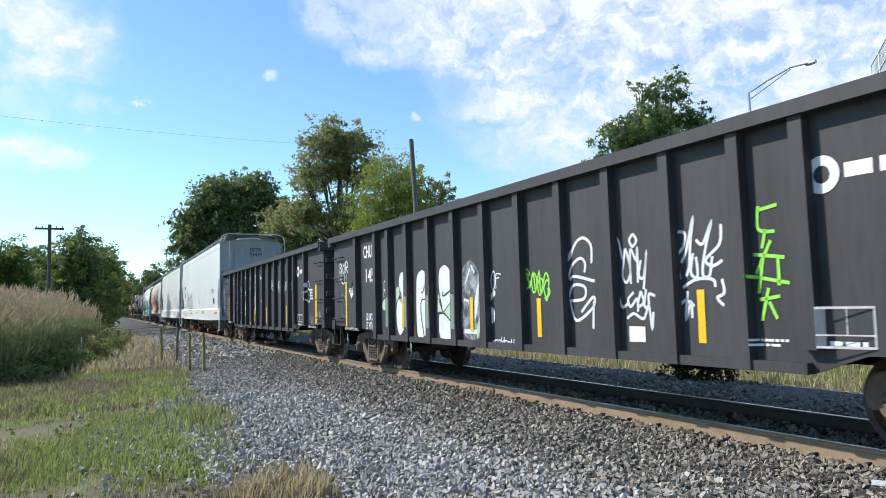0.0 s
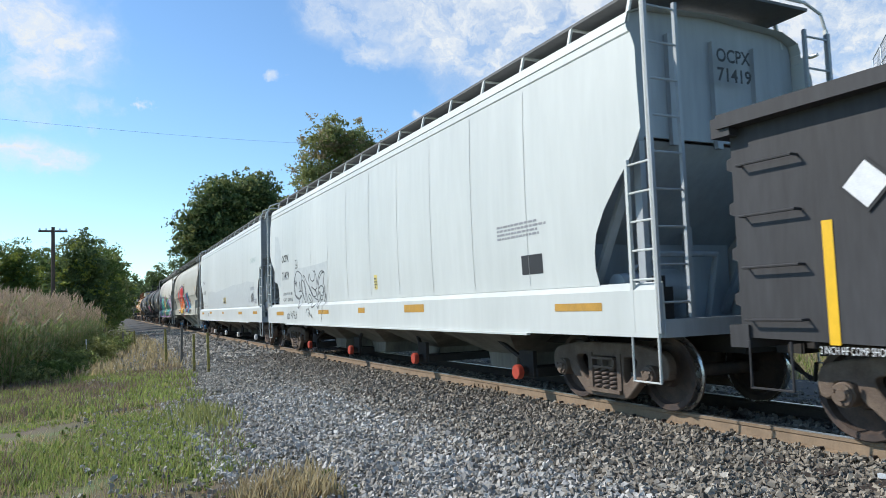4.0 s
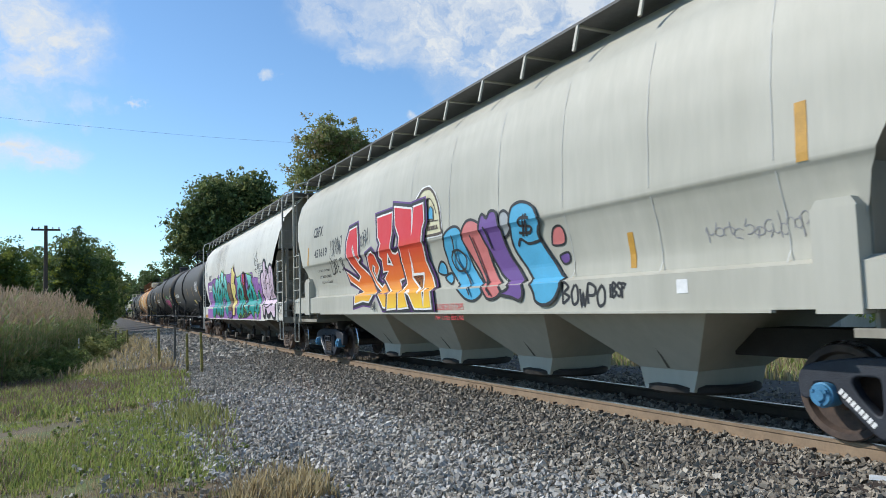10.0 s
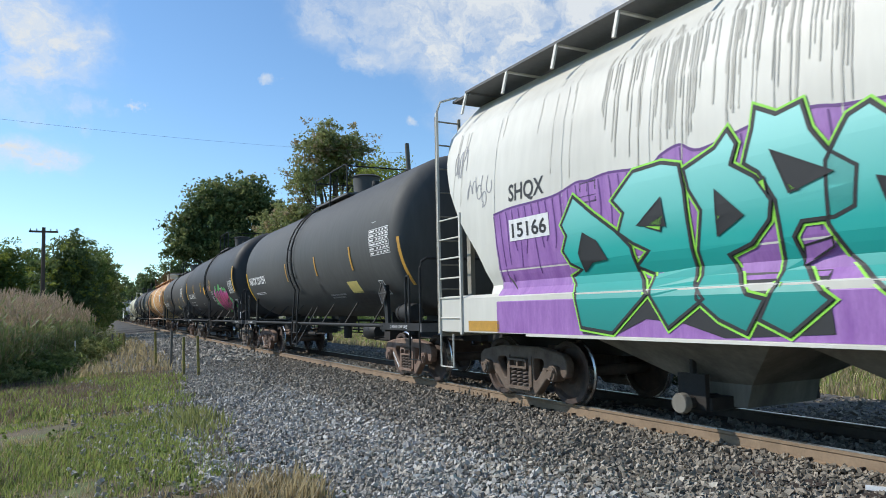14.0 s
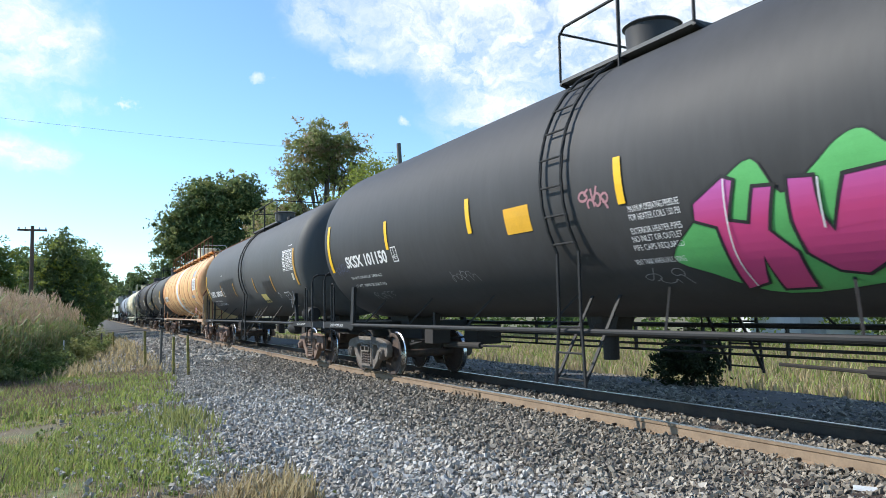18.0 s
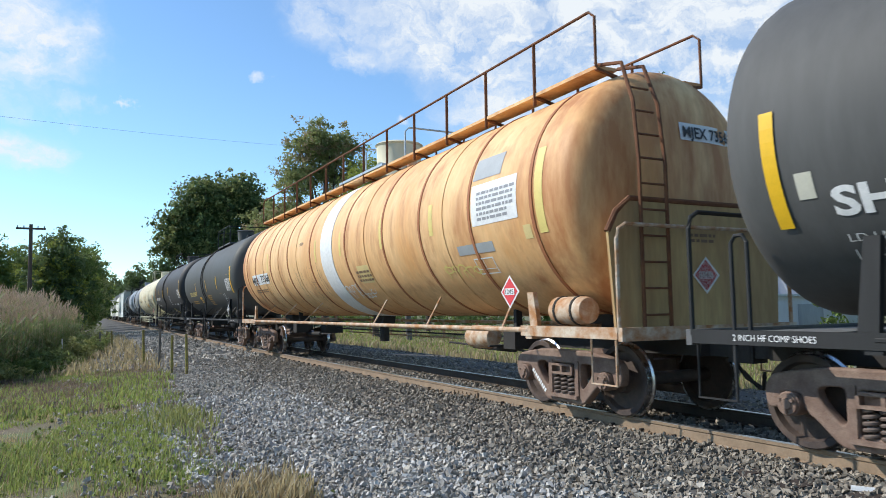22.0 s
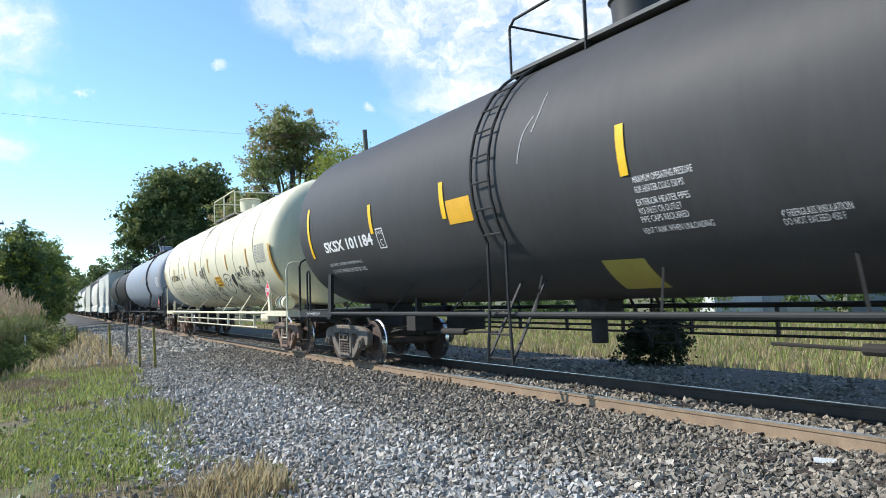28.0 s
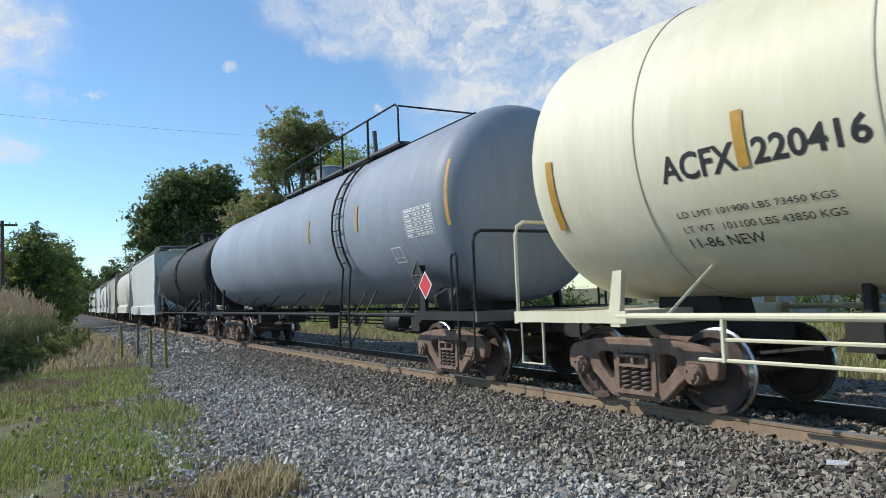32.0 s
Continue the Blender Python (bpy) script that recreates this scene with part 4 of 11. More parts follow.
part("pier", Shape().box(43.0, 45.5, 21.5, 24, -1.2, 10.8), M_CONCRETE, deck)
shed = thing("shed", "white metal shed with a ribbed shallow roof beyond the line", "shed")
shed.location, shed.rotation_euler = (35.5, 24.5, -0.9), (0, 0, radians(-38))
M_SHED = grain("white_sheet_metal", (0.62, 0.64, 0.65), 0.5, vary=0.12, scale=1.5, stretch=STREAK, dark=(0.48, 0.5, 0.51))
part("wall", Shape().box(-3.0, 3.0, -2.0, 2.0, 0.0, 2.6), M_SHED, shed)
part("roof", Shape().prism([(-2.25, 2.5), (2.25, 2.5), (2.25, 2.62), (0.0, 4.3), (-2.25, 2.62)], "x", -3.2, 3.2), M_STEEL, shed)
for k in range(13):
    part("roof_rib", Shape().beam((-3.1 + k * 0.517, -2.2, 2.7), (-3.1 + k * 0.517, 0.0, 4.36), 0.05, 0.04), M_STEEL, shed)
part("door", Shape().box(-0.6, 0.6, -2.04, -1.99, 0.0, 2.1), M_GREYEND, shed)
lamp = thing("street_lamp", "grey steel street lamp with a long curved arm", "street lamp")
part("pole", Shape().tube([(35.6, 27.4, -1.0), (35.35, 27.75, 13.2)], 0.13, 10, 0.08), M_STEEL, lamp, smooth=True)
part("arm", Shape().tube([(35.35, 27.75, 13.15), (36.0, 26.9, 13.75), (36.7, 25.9, 14.3), (37.3, 25.2, 14.42)], 0.045, 8).tube([(35.36, 27.74, 12.75), (36.2, 26.6, 13.65), (36.7, 25.9, 14.2)], 0.03, 6), M_STEEL, lamp, smooth=True)
part("luminaire", Shape().lathe([(0.0, -0.35), (0.1, -0.3), (0.14, 0.0), (0.1, 0.3), (0.0, 0.36)], "y", (37.4, 25.1, 14.42), 10), M_STEEL, lamp, smooth=True)


# ======== running gear, shared by all cars ========
def wheelset_mesh():
    s = Shape()
    for side in (-1, 1):
        x = side * 0.755
        prof = [(0.09, x + side * 0.10), (0.15, x + side * 0.09), (0.17, x + side * 0.02), (0.36, x + side * 0.0), (0.385, x + side * 0.065),
                (0.445, x + side * 0.068), (0.457, x + side * 0.055), (0.462, x - side * 0.03), (0.487, x - side * 0.045), (0.487, x - side * 0.065),
                (0.46, x - side * 0.068), (0.385, x - side * 0.065), (0.36, x - side * 0.025), (0.16, x - side * 0.05), (0.09, x - side * 0.06)]
        s.lathe(prof, "x", (0, 0, 0), 40)
    s.lathe([(0.085, -1.0), (0.085, 1.0)], "x", (0, 0, 0), 14)
    me = s.mesh("wheelset", True)
    me.materials.append(M_WHEEL)
    me.materials.append(M_TREAD)
    for p in me.polygons:
        if abs(math.hypot(p.center.y, p.center.z) - 0.465) < 0.018 and abs(p.center.x) < 0.815:
            p.material_index = 1
    return me


def eased(pts, r):
    """A closed outline with each corner cut to a short curve."""
    out, m = [], len(pts)
    for i in range(m):
        a, b, c = Vector(pts[i - 1]), Vector(pts[i]), Vector(pts[(i + 1) % m])
        p, q = b + (a - b).normalized() * min(r, (a - b).length * 0.45), b + (c - b).normalized() * min(r, (c - b).length * 0.45)
        out += [tuple(p), tuple(p * 0.25 + b * 0.5 + q * 0.25), tuple(q)]
    return out


def side_frame_mesh(side):
    """Cast side frame: one plate with rounded windows, thick and soft-edged."""
    half = [(0.5, 0.8), (0.84, 0.755), (1.08, 0.71), (1.16, 0.61), (1.14, 0.42), (1.04, 0.42), (1.02, 0.585), (0.77, 0.585), (0.75, 0.42), (0.64, 0.35), (0.4, 0.125)]
    outer = half + [(-a, b) for a, b in half[::-1]]
    window = [(0.34, 0.67), (0.6, 0.665), (0.66, 0.59), (0.58, 0.45), (0.41, 0.28), (0.335, 0.32)]
    loops = [eased(outer, 0.06), eased([(-0.255, 0.66), (0.255, 0.66), (0.27, 0.215), (-0.27, 0.215)], 0.05)] + [eased([(d * a, b) for a, b in window], 0.07) for d in (-1, 1)]
    cu = bpy.data.curves.new("casting", "CURVE")
    cu.dimensions, cu.fill_mode, cu.extrude, cu.bevel_depth, cu.bevel_resolution = "2D", "BOTH", 0.045, 0.022, 2
    for pts in loops:
        sp = cu.splines.new("POLY")
        sp.points.add(len(pts) - 1)
        for q, (a, b) in zip(sp.points, pts):
            q.co = (a, b, 0, 1)
        sp.use_cyclic_u = True
    ob = bpy.data.objects.new("casting", cu)
    me = bpy.data.meshes.new_from_object(ob)
    bpy.data.objects.remove(ob)
    bpy.data.curves.remove(cu)
    me.name = "side_frame"
    for v in me.vertices:
        v.co = (side * 1.0 + v.co.z, v.co.x, v.co.y)
    bm = bmesh.new()
    bm.from_mesh(me)
    seat = Shape().box(side * 0.9, side * 1.12, -0.33, 0.33, 0.17, 0.215)
    for d in (-1, 1):
        seat.box(side * 0.94, side * 1.085, d * 0.255, d * 0.33, 0.2, 0.68)
    tmp = seat.mesh("seat")
    bm.from_mesh(tmp)
    bpy.data.meshes.remove(tmp)
    bmesh.ops.recalc_face_normals(bm, faces=bm.faces)
    bm.to_mesh(me)
    bm.free()
    me.materials.clear()
    me.shade_smooth()
    me.set_sharp_from_angle(angle=radians(40))
    return me


def spring_shape():
    s = Shape()
    pts = [(0.06 * math.cos(a), 0.06 * math.sin(a), 0.26 * a / (2 * math.pi * 4.6)) for a in [i * math.pi / 5 for i in range(47)]]
    return s.tube(pts, 0.019, 6)


def bearing_shape(side):
    s = Shape()
    s.lathe([(0.0, side * 1.17), (0.05, side * 1.17), (0.06, side * 1.15), (0.10, side * 1.15), (0.105, side * 1.13), (0.118, side * 1.12), (0.118, side * 0.95)], "x", (0, 0, 0), 20)
    for i in range(3):
        a = i * 2.094 + 0.5
        s.lathe([(0.0, side * 1.175), (0.018, side * 1.175), (0.018, side * 1.14)], "x", (0, 0.075 * math.cos(a), 0.075 * math.sin(a)), 6)
    return s


GEAR = {}


def gear(key, make, smooth=True):
    if key not in GEAR:
        GEAR[key] = make().mesh(key, smooth) if key != "wheelset" else make()
    return GEAR[key]


ROLLING = []


def add_truck(car, y, steel, rolling=True, cap=None, stencil=False):
    """A two-axle truck under a car."""
    key = steel.name
    if ("truck", key) not in GEAR:
        GEAR["truck", key] = Shape().box(-0.95, 0.95, -0.17, 0.17, 0.42, 0.62).mesh("truck", False)
        GEAR["centre_plate", key] = Shape().box(-0.3, 0.3, -0.3, 0.3, 0.6, 0.8).mesh("centre_plate", False)
    tr = part("truck", GEAR["truck", key], steel, car)
    tr.location = (0, y, 0)
    part("centre_plate", GEAR["centre_plate", key], steel, tr)
    for side in (-1, 1):
        k = ("bolster_end", key, side)
        if k not in GEAR:
            bm = Shape().box(side * 0.88, side * 1.04, -0.24, 0.24, 0.49, 0.625)
            bm.box(side * 1.04, side * 1.12, -0.24, 0.24, 0.485, 0.515).box(side * 1.04, side * 1.12, -0.22, 0.22, 0.6, 0.63)
            for dy in (-0.225, 0.0, 0.225):
                bm.box(side * 1.04, side * 1.12, dy - 0.018, dy + 0.018, 0.515, 0.6)
            GEAR[k] = bm.mesh("bolster_end", False)
        part("bolster_end", GEAR[k], steel, tr)
    for side in (-1, 1):
        k = ("side_frame", key, side)
        if k not in GEAR:
            GEAR[k] = side_frame_mesh(side)
        part("side_frame", GEAR[k], steel, tr)
        for dy in (-0.155, 0.0, 0.155):
            sp = part("spring", gear("spring", spring_shape), M_SPRING, tr)
            sp.location = (side * 1.03, dy, 0.22)
        for d in (-1, 1):
            k = ("bearing", side, (cap or steel).name)
            if k not in GEAR:
                GEAR[k] = bearing_shape(side).mesh("bearing_cap", True)
            c = part("bearing_cap", GEAR[k], cap or steel, tr)
            c.location = (0, d * 0.889, 0.457)
    if stencil:
        sv = Shape()
        for i in range(9):
            a, z = 0.76 - 0.036 * i, 0.49 - 0.033 * i
            sv.face([(-1.072, a, z), (-1.072, a - 0.026, z - 0.024), (-1.072, a - 0.062, z + 0.016), (-1.072, a - 0.036, z + 0.04)])
        part("stencil", sv, M_PRINT, tr, "white stencilled bars")
    for d in (-1, 1):
        w = part("wheelset", gear("wheelset", wheelset_mesh), M_WHEEL, tr, "steel wheel pair with polished treads")
        w.location = (0, d * 0.889, 0.457)
        if rolling:
            ROLLING.append((w, d * 0.889))
    return tr


def add_coupler(car, y, d):
    s = Shape().box(-0.1, 0.1, y - 0.05 * d, y + 0.35 * d, 0.78, 0.95).box(-0.13, 0.13, y + 0.3 * d, y + 0.62 * d, 0.72, 1.0)
    s.tube([(0.25, y, 0.8), (0.3, y + 0.2 * d, 0.5), (0.22, y + 0.5 * d, 0.4), (0.1, y + 0.62 * d, 0.6)], 0.025, 6)
    part("coupler", s, M_GRIME, car)


# ======== lettering ========
TYPE = {}


def glyphs(text, fat=0.0, shear=0.0):
    """Flat mesh corners and faces of a line of text, cap height about 1 and its width."""
    key = (text, fat, shear)
    if key not in TYPE:
        cu = bpy.data.curves.new("type", "FONT")
        cu.body, cu.offset, cu.shear, cu.resolution_u = text, fat, shear, 3
        cu.size = 1.0 / 0.7
        ob = bpy.data.objects.new("type", cu)
        me = bpy.data.meshes.new_from_object(ob)
        bpy.data.objects.remove(ob)
        bpy.data.curves.remove(cu)
        vs = [(v.co.x, v.co.y) for v in me.vertices]
        fs = [tuple(p.vertices) for p in me.polygons]
        bpy.data.meshes.remove(me)
        x0, x1 = min(v[0] for v in vs), max(v[0] for v in vs)
        TYPE[key] = ([(x - x0, y) for x, y in vs], fs, x1 - x0)
    return TYPE[key]


def lay(name, vs, fs, material, parent, wrap, cut=0.12, label=""):
    """Lays a flat drawing (u to the reader's right, v up) on a surface: wrap(u, v) gives the place."""
    me = bpy.data.meshes.new(name)
    me.from_pydata([(u, v, 0) for u, v in vs], [], fs)
    if cut:
        bm = bmesh.new()
        bm.from_mesh(me)
        lo, hi = min(v for _, v in vs), max(v for _, v in vs)
        k = math.floor(lo / cut) + 1
        while k * cut < hi:
            bmesh.ops.bisect_plane(bm, geom=bm.verts[:] + bm.edges[:] + bm.faces[:], plane_co=(0, k * cut, 0), plane_no=(0, 1, 0))
            k += 1
        bm.to_mesh(me)
        bm.free()
    for v in me.vertices:
        v.co = wrap(v.co.x, v.co.y)
    me.materials.append(material)
    ob = new(name, me)
    ob.parent = parent
    return tagged(ob, label)


def islands(vs, fs):
    """Splits a flat drawing into its separate pieces."""
    up = list(range(len(vs)))

    def root(a):
        while up[a] != a:
            up[a] = up[up[a]]
            a = up[a]
        return a
    for f in fs:
        for a in f[1:]:
            up[root(a)] = root(f[0])
    groups = {}
    for f in fs:
        groups.setdefault(root(f[0]), []).append(f)
    for g in groups.values():
        used = sorted({a for f in g for a in f})
        at = {a: k for k, a in enumerate(used)}
        yield [vs[a] for a in used], [tuple(at[a] for a in f) for f in g]


def sign(text, u, v, h, material, parent, wrap, width=None, fat=0.0, shear=0.0, name="lettering", label=""):
    """A line of text with its lower left corner at u, v, h tall, in width metres; large letters are parts of their own."""
    vs, fs, w = glyphs(text, max(fat, 0.03) if h > 0.13 and material.name != "worn_black_print" else fat, shear)
    k = (width / w) if width else h * 0.9
    vs = [(u + x * k, v + y * h) for x, y in vs]
    if h <= 0.13:
        return lay(name, vs, fs, material, parent, wrap, label=label or "stencilled lettering")
    for a, b in islands(vs, fs):
        lay(name, a, b, material, parent, wrap, label=label or "stencilled letter")


def bars(u, v, w, h, rows, material, parent, wrap, seed=0, name="fine_print", gap=0.45):
    """Fine print too small to read: rows of plain bars."""
    rnd = random.Random(seed)
    vs, fs = [], []
    lh = h / rows
    for r in range(rows):
        x, y = u, v + h - (r + 1) * lh
        end = u + w * rnd.uniform(0.75, 1.0)
        while x < end - 0.03:
            ww = min(rnd.uniform(0.6, 2.2) * lh, end - x)
            n = len(vs)
            vs += [(x, y), (x + ww, y), (x + ww, y + lh * (1 - gap)), (x, y + lh * (1 - gap))]
            fs.append((n, n + 1, n + 2, n + 3))
            x += ww + lh * 0.35
    return lay(name, vs, fs, material, parent, wrap)


def patch(u0, v0, u1, v1, material, parent, wrap, name="patch", label="", lean=0.0):
    """A plain rectangle of paint or foil."""
    n = max(1, int((u1 - u0) / 0.5))
    vs, fs = [], []
    for i in range(n + 1):
        u = u0 + (u1 - u0) * i / n
        vs += [(u, v0), (u + lean, v1)]
    fs = [(2 * i, 2 * i + 2, 2 * i + 3, 2 * i + 1) for i in range(n)]
    return lay(name, vs, fs, material, parent, wrap, label=label)


def strokes(lines, w, material, parent, wrap, name="graffiti", label="", close=False):
    """Sprayed lines: each a list of (u, v) points, drawn as a smooth ribbon w wide."""
    if len(lines) > 1:
        return [strokes([one], w, material, parent, wrap, name, label) for one in lines]
    vs, fs = [], []
    for pts in lines:
        pts = [Vector(p) for p in pts]
        smooth = []
        m = len(pts)
        for i in range(m - 1):
            p0, p1, p2, p3 = pts[max(i - 1, 0)], pts[i], pts[i + 1], pts[min(i + 2, m - 1)]
            for k in range(5):
                t = k / 5
                smooth.append(0.5 * ((2 * p1) + (p2 - p0) * t + (2 * p0 - 5 * p1 + 4 * p2 - p3) * t * t + (3 * p1 - p0 - 3 * p2 + p3) * t ** 3))
        smooth.append(pts[-1])
        n = len(vs)
        for i, p in enumerate(smooth):
            d = smooth[min(i + 1, len(smooth) - 1)] - smooth[max(i - 1, 0)]
            d = d.normalized() if d.length > 1e-6 else Vector((1, 0))
            q = Vector((-d.y, d.x)) * w / 2
            vs += [tuple(p + q), tuple(p - q)]
        fs += [(n + 2 * i, n + 2 * i + 1, n + 2 * i + 3, n + 2 * i + 2) for i in range(len(smooth) - 1)]
    return lay(name, vs, fs, material, parent, wrap, cut=0, label=label or "sprayed graffiti lines")


def scrawl(u, v, w, h, seed, n=5):
    """Loops and hooks of a hand-sprayed tag inside a box, with no letters in it."""
    rnd = random.Random(seed)
    out = []
    for i in range(n):
        cx = u + w * (i + 0.5) / n
        a0, way, m = rnd.uniform(0, 6.28), rnd.choice((-1, 1)), rnd.randint(5, 9)
        rw, rh = w / n * rnd.uniform(0.4, 0.62), h * rnd.uniform(0.22, 0.34)
        cy = v + h * rnd.choice((0.32, 0.5, 0.66))
        pts = [(cx + rw * math.cos(a0 + way * k * 0.85), cy + rh * (1 - 0.06 * k) * math.sin(a0 + way * k * 0.85)) for k in range(m)]
        pts.append((pts[-1][0] + rnd.uniform(-0.3, 0.6) * w / n, v + h * rnd.choice((0.0, 0.05, 0.95, 1.0))))
        out.append(pts)
    return out


# ======== gondola ========
def wrap_flat(x):
    return lambda u, v: (x, -u, v)


def ladder(car, pts_a, pts_b, n, material, r=0.014, name="ladder", rail=True):
    """Rungs between two lines."""
    s = Shape()
    a0, a1, b0, b1 = map(Vector, (pts_a[0], pts_a[1], pts_b[0], pts_b[1]))
    if rail:
        s.beam(a0, a1, 0.045, 0.045)
        s.beam(b0, b1, 0.045, 0.045)
    top = min(a1.z, b1.z)
    for i in range(n):
        z = a0.z + (top - a0.z) * (i + 0.8) / n
        s.tube([a0.lerp(a1, (z - a0.z) / (a1.z - a0.z)), b0.lerp(b1, (z - b0.z) / (b1.z - b0.z))], r, 6)
    return part(name, s, material, car)


POSTS = [-0.55, -1.57, -2.57, -3.56, -4.5, -5.21, -6.43, 0.48, 1.5, 2.5, 3.49, 4.43, 5.15, 6.39]


def gondola(name, L, label, rolling=True, detail=True):
    car = thing(name, label, "gondola car", "cars of the freight train")
    h = L / 2
    for sd in (-1, 1):
        sh = Shape()
        edge = [(-h, 0.98), (-h + 2.5, 0.9), (-h + 3.0, 0.72), (h - 3.0, 0.72), (h - 2.5, 0.9), (h, 0.98), (h, 3.05), (-h, 3.05)]
        sh.prism(edge, "x", sd * 1.44, sd * 1.47)
        part("side_sheet", sh, M_GON, car, "dented black steel side sheet")
        part("top_chord", Shape().box(sd * 1.38, sd * 1.63, -h - 0.03, h + 0.03, 3.04, 3.18), M_GON, car, "black steel top rim with scuffed edge")
        part("side_sill", Shape().box(sd * 1.44, sd * 1.56, -h + 3.0, h - 3.0, 0.72, 0.82), M_GON, car)
        for y in POSTS:
            z0 = 0.72 if abs(y) < h - 3.0 else 0.94
            w = 0.092
            post = Shape().prism([(y - w * 0.75, 3.04), (y + w * 0.75, 3.04), (y + w, z0), (y - w, z0)], "x", sd * 1.47, sd * 1.585)
            part("side_post", post, M_GON, car)
    for d in (-1, 1):
        e = Shape().box(-1.44, 1.44, d * (h - 0.03), d * h, 1.0, 2.95)
        part("end_sheet", e, M_GON, car)
        for z in (1.35, 1.8, 2.25, 2.7):
            part("end_rib", Shape().prism([(d * h, z - 0.09), (d * (h + 0.1), z - 0.05), (d * (h + 0.1), z + 0.05), (d * h, z + 0.09)], "x", -1.42, 1.42), M_GON, car)
        part("end_chord", Shape().box(-1.6, 1.6, d * (h - 0.1), d * (h + 0.12), 2.96, 3.16), M_GON, car)
        part("end_sill", Shape().box(-1.5, 1.5, d * (h - 0.1), d * (h + 0.12), 0.88, 1.1), M_GON, car)
        for sd in (-1, 1):
            for z in (1.15, 1.65, 2.15, 2.65):
                s = Shape()
                y0, y1 = d * (h - 0.12), d * (h - 0.72)
                x = sd * 1.56
                s.tube([(sd * 1.47, y0, z), (x, y0, z), (x, y1, z), (sd * 1.47, y1, z)], 0.014, 6)
                part("grab_iron", s, M_GON, car)
            s = Shape().tube([(sd * 1.5, d * (h - 0.1), 0.95), (sd * 1.5, d * (h - 0.1), 0.5), (sd * 1.5, d * (h - 0.55), 0.5), (sd * 1.5, d * (h - 0.55), 0.95)], 0.016, 6)
            part("step", s, M_GON, car)
        add_coupler(car, d * h, d)
        add_truck(car, d * (h - 1.65), M_TRUCK, rolling)
    part("floor", Shape().box(-1.44, 1.44, -h, h, 1.0, 1.08), M_GRIME, car)
    part("centre_sill", Shape().box(-0.3, 0.3, -h, h, 0.72, 1.0), M_GRIME, car)
    for i in range(9):
        y = -h + L * (i + 1) / 10
        if abs(y) < h - 3.2:
            part("cross_bearer", Shape().box(-1.44, 1.44, y - 0.08, y + 0.08, 0.75, 1.0), M_GRIME, car)
    return car


# ======== covered hopper ========
HOPPER_A = [(1.6, 0.95), (1.6, 1.48), (1.52, 1.56), (1.545, 2.2), (1.555, 3.052), (1.545, 3.904), (1.52, 4.51), (1.535, 4.53), (1.52, 4.64), (1.535, 4.65), (1.49, 4.79), (1.2, 4.91), (0.0, 4.97)]
HOPPER_B = [(1.57, 1.04), (1.57, 1.58), (1.5, 1.62), (1.42, 1.76), (1.5, 1.97), (1.555, 2.36), (1.585, 2.839), (1.57, 3.371), (1.5, 3.904), (1.36, 4.38), (1.12, 4.68), (0.7, 5.07), (0.0, 4.91)]
HOPPER_D = [(1.57, 1.26), (1.57, 1.66), (1.44, 1.7), (1.43, 1.9), (1.48, 2.2), (1.56, 2.5), (1.6, 2.56), (1.6, 2.65), (1.585, 2.9), (1.57, 3.371), (1.5, 3.904), (1.36, 4.38), (1.12, 4.68), (0.7, 5.07), (0.0, 4.91)]
CUT_A = [(1.5, 1.3), (1.67, 1.36), (1.85, 1.4), (2.18, 1.32), (2.55, 1.03), (2.9, 0.56), (3.22, 0.16), (4.4, 0.22), (4.6, 0.35), (9.0, 0.35)]
CUT_AF = [(1.5, 1.05), (1.85, 1.15), (2.18, 1.08), (2.55, 0.85), (2.9, 0.5), (3.22, 0.16), (4.4, 0.22), (4.6, 0.35), (9.0, 0.35)]
CUT_B = [(1.5, 1.75), (2.0, 1.75), (2.4, 1.63), (2.73, 1.45), (3.04, 1.15), (3.46, 1.03), (3.91, 0.85), (4.44, 0.72), (4.67, 0.35), (9.0, 0.35)]
CUT_REAR = [(1.5, 1.6), (2.0, 1.4), (2.34, 1.19), (2.77, 0.81), (3.11, 0.58), (3.43, 0.39), (3.75, 0.25), (4.23, 0.12), (9.0, 0.12)]
CUT_C = [(1.5, 1.4), (1.88, 1.5), (2.3, 1.67), (2.8, 1.66), (3.3, 1.21), (3.64, 0.91), (3.95, 0.73), (4.12, 0.62), (4.5, 0.6), (4.67, 0.37), (9.0, 0.3)]


def table(pairs, z):
    for (a, x), (b, y) in zip(pairs, pairs[1:]):
        if a <= z <= b:
            return x + (y - x) * (z - a) / (b - a)
    return pairs[0][1] if z < pairs[0][0] else pairs[-1][1]


def prof_x(prof, z):
    for (x0, z0), (x1, z1) in zip(prof, prof[1:]):
        if z0 <= z <= z1 and z1 > z0:
            return x0 + (x1 - x0) * (z - z0) / (z1 - z0)
    return prof[0][0] if z < prof[0][1] else prof[-1][0]


def wrap_prof(prof, lift=0.005):
    return lambda u, v: (-prof_x(prof, v) - lift, -u, v)


def dep_at(prof, cut):
    """How far the upright end wall stands in from the end sill."""
    return max(0.5, table(cut, 4.0) + 0.05)


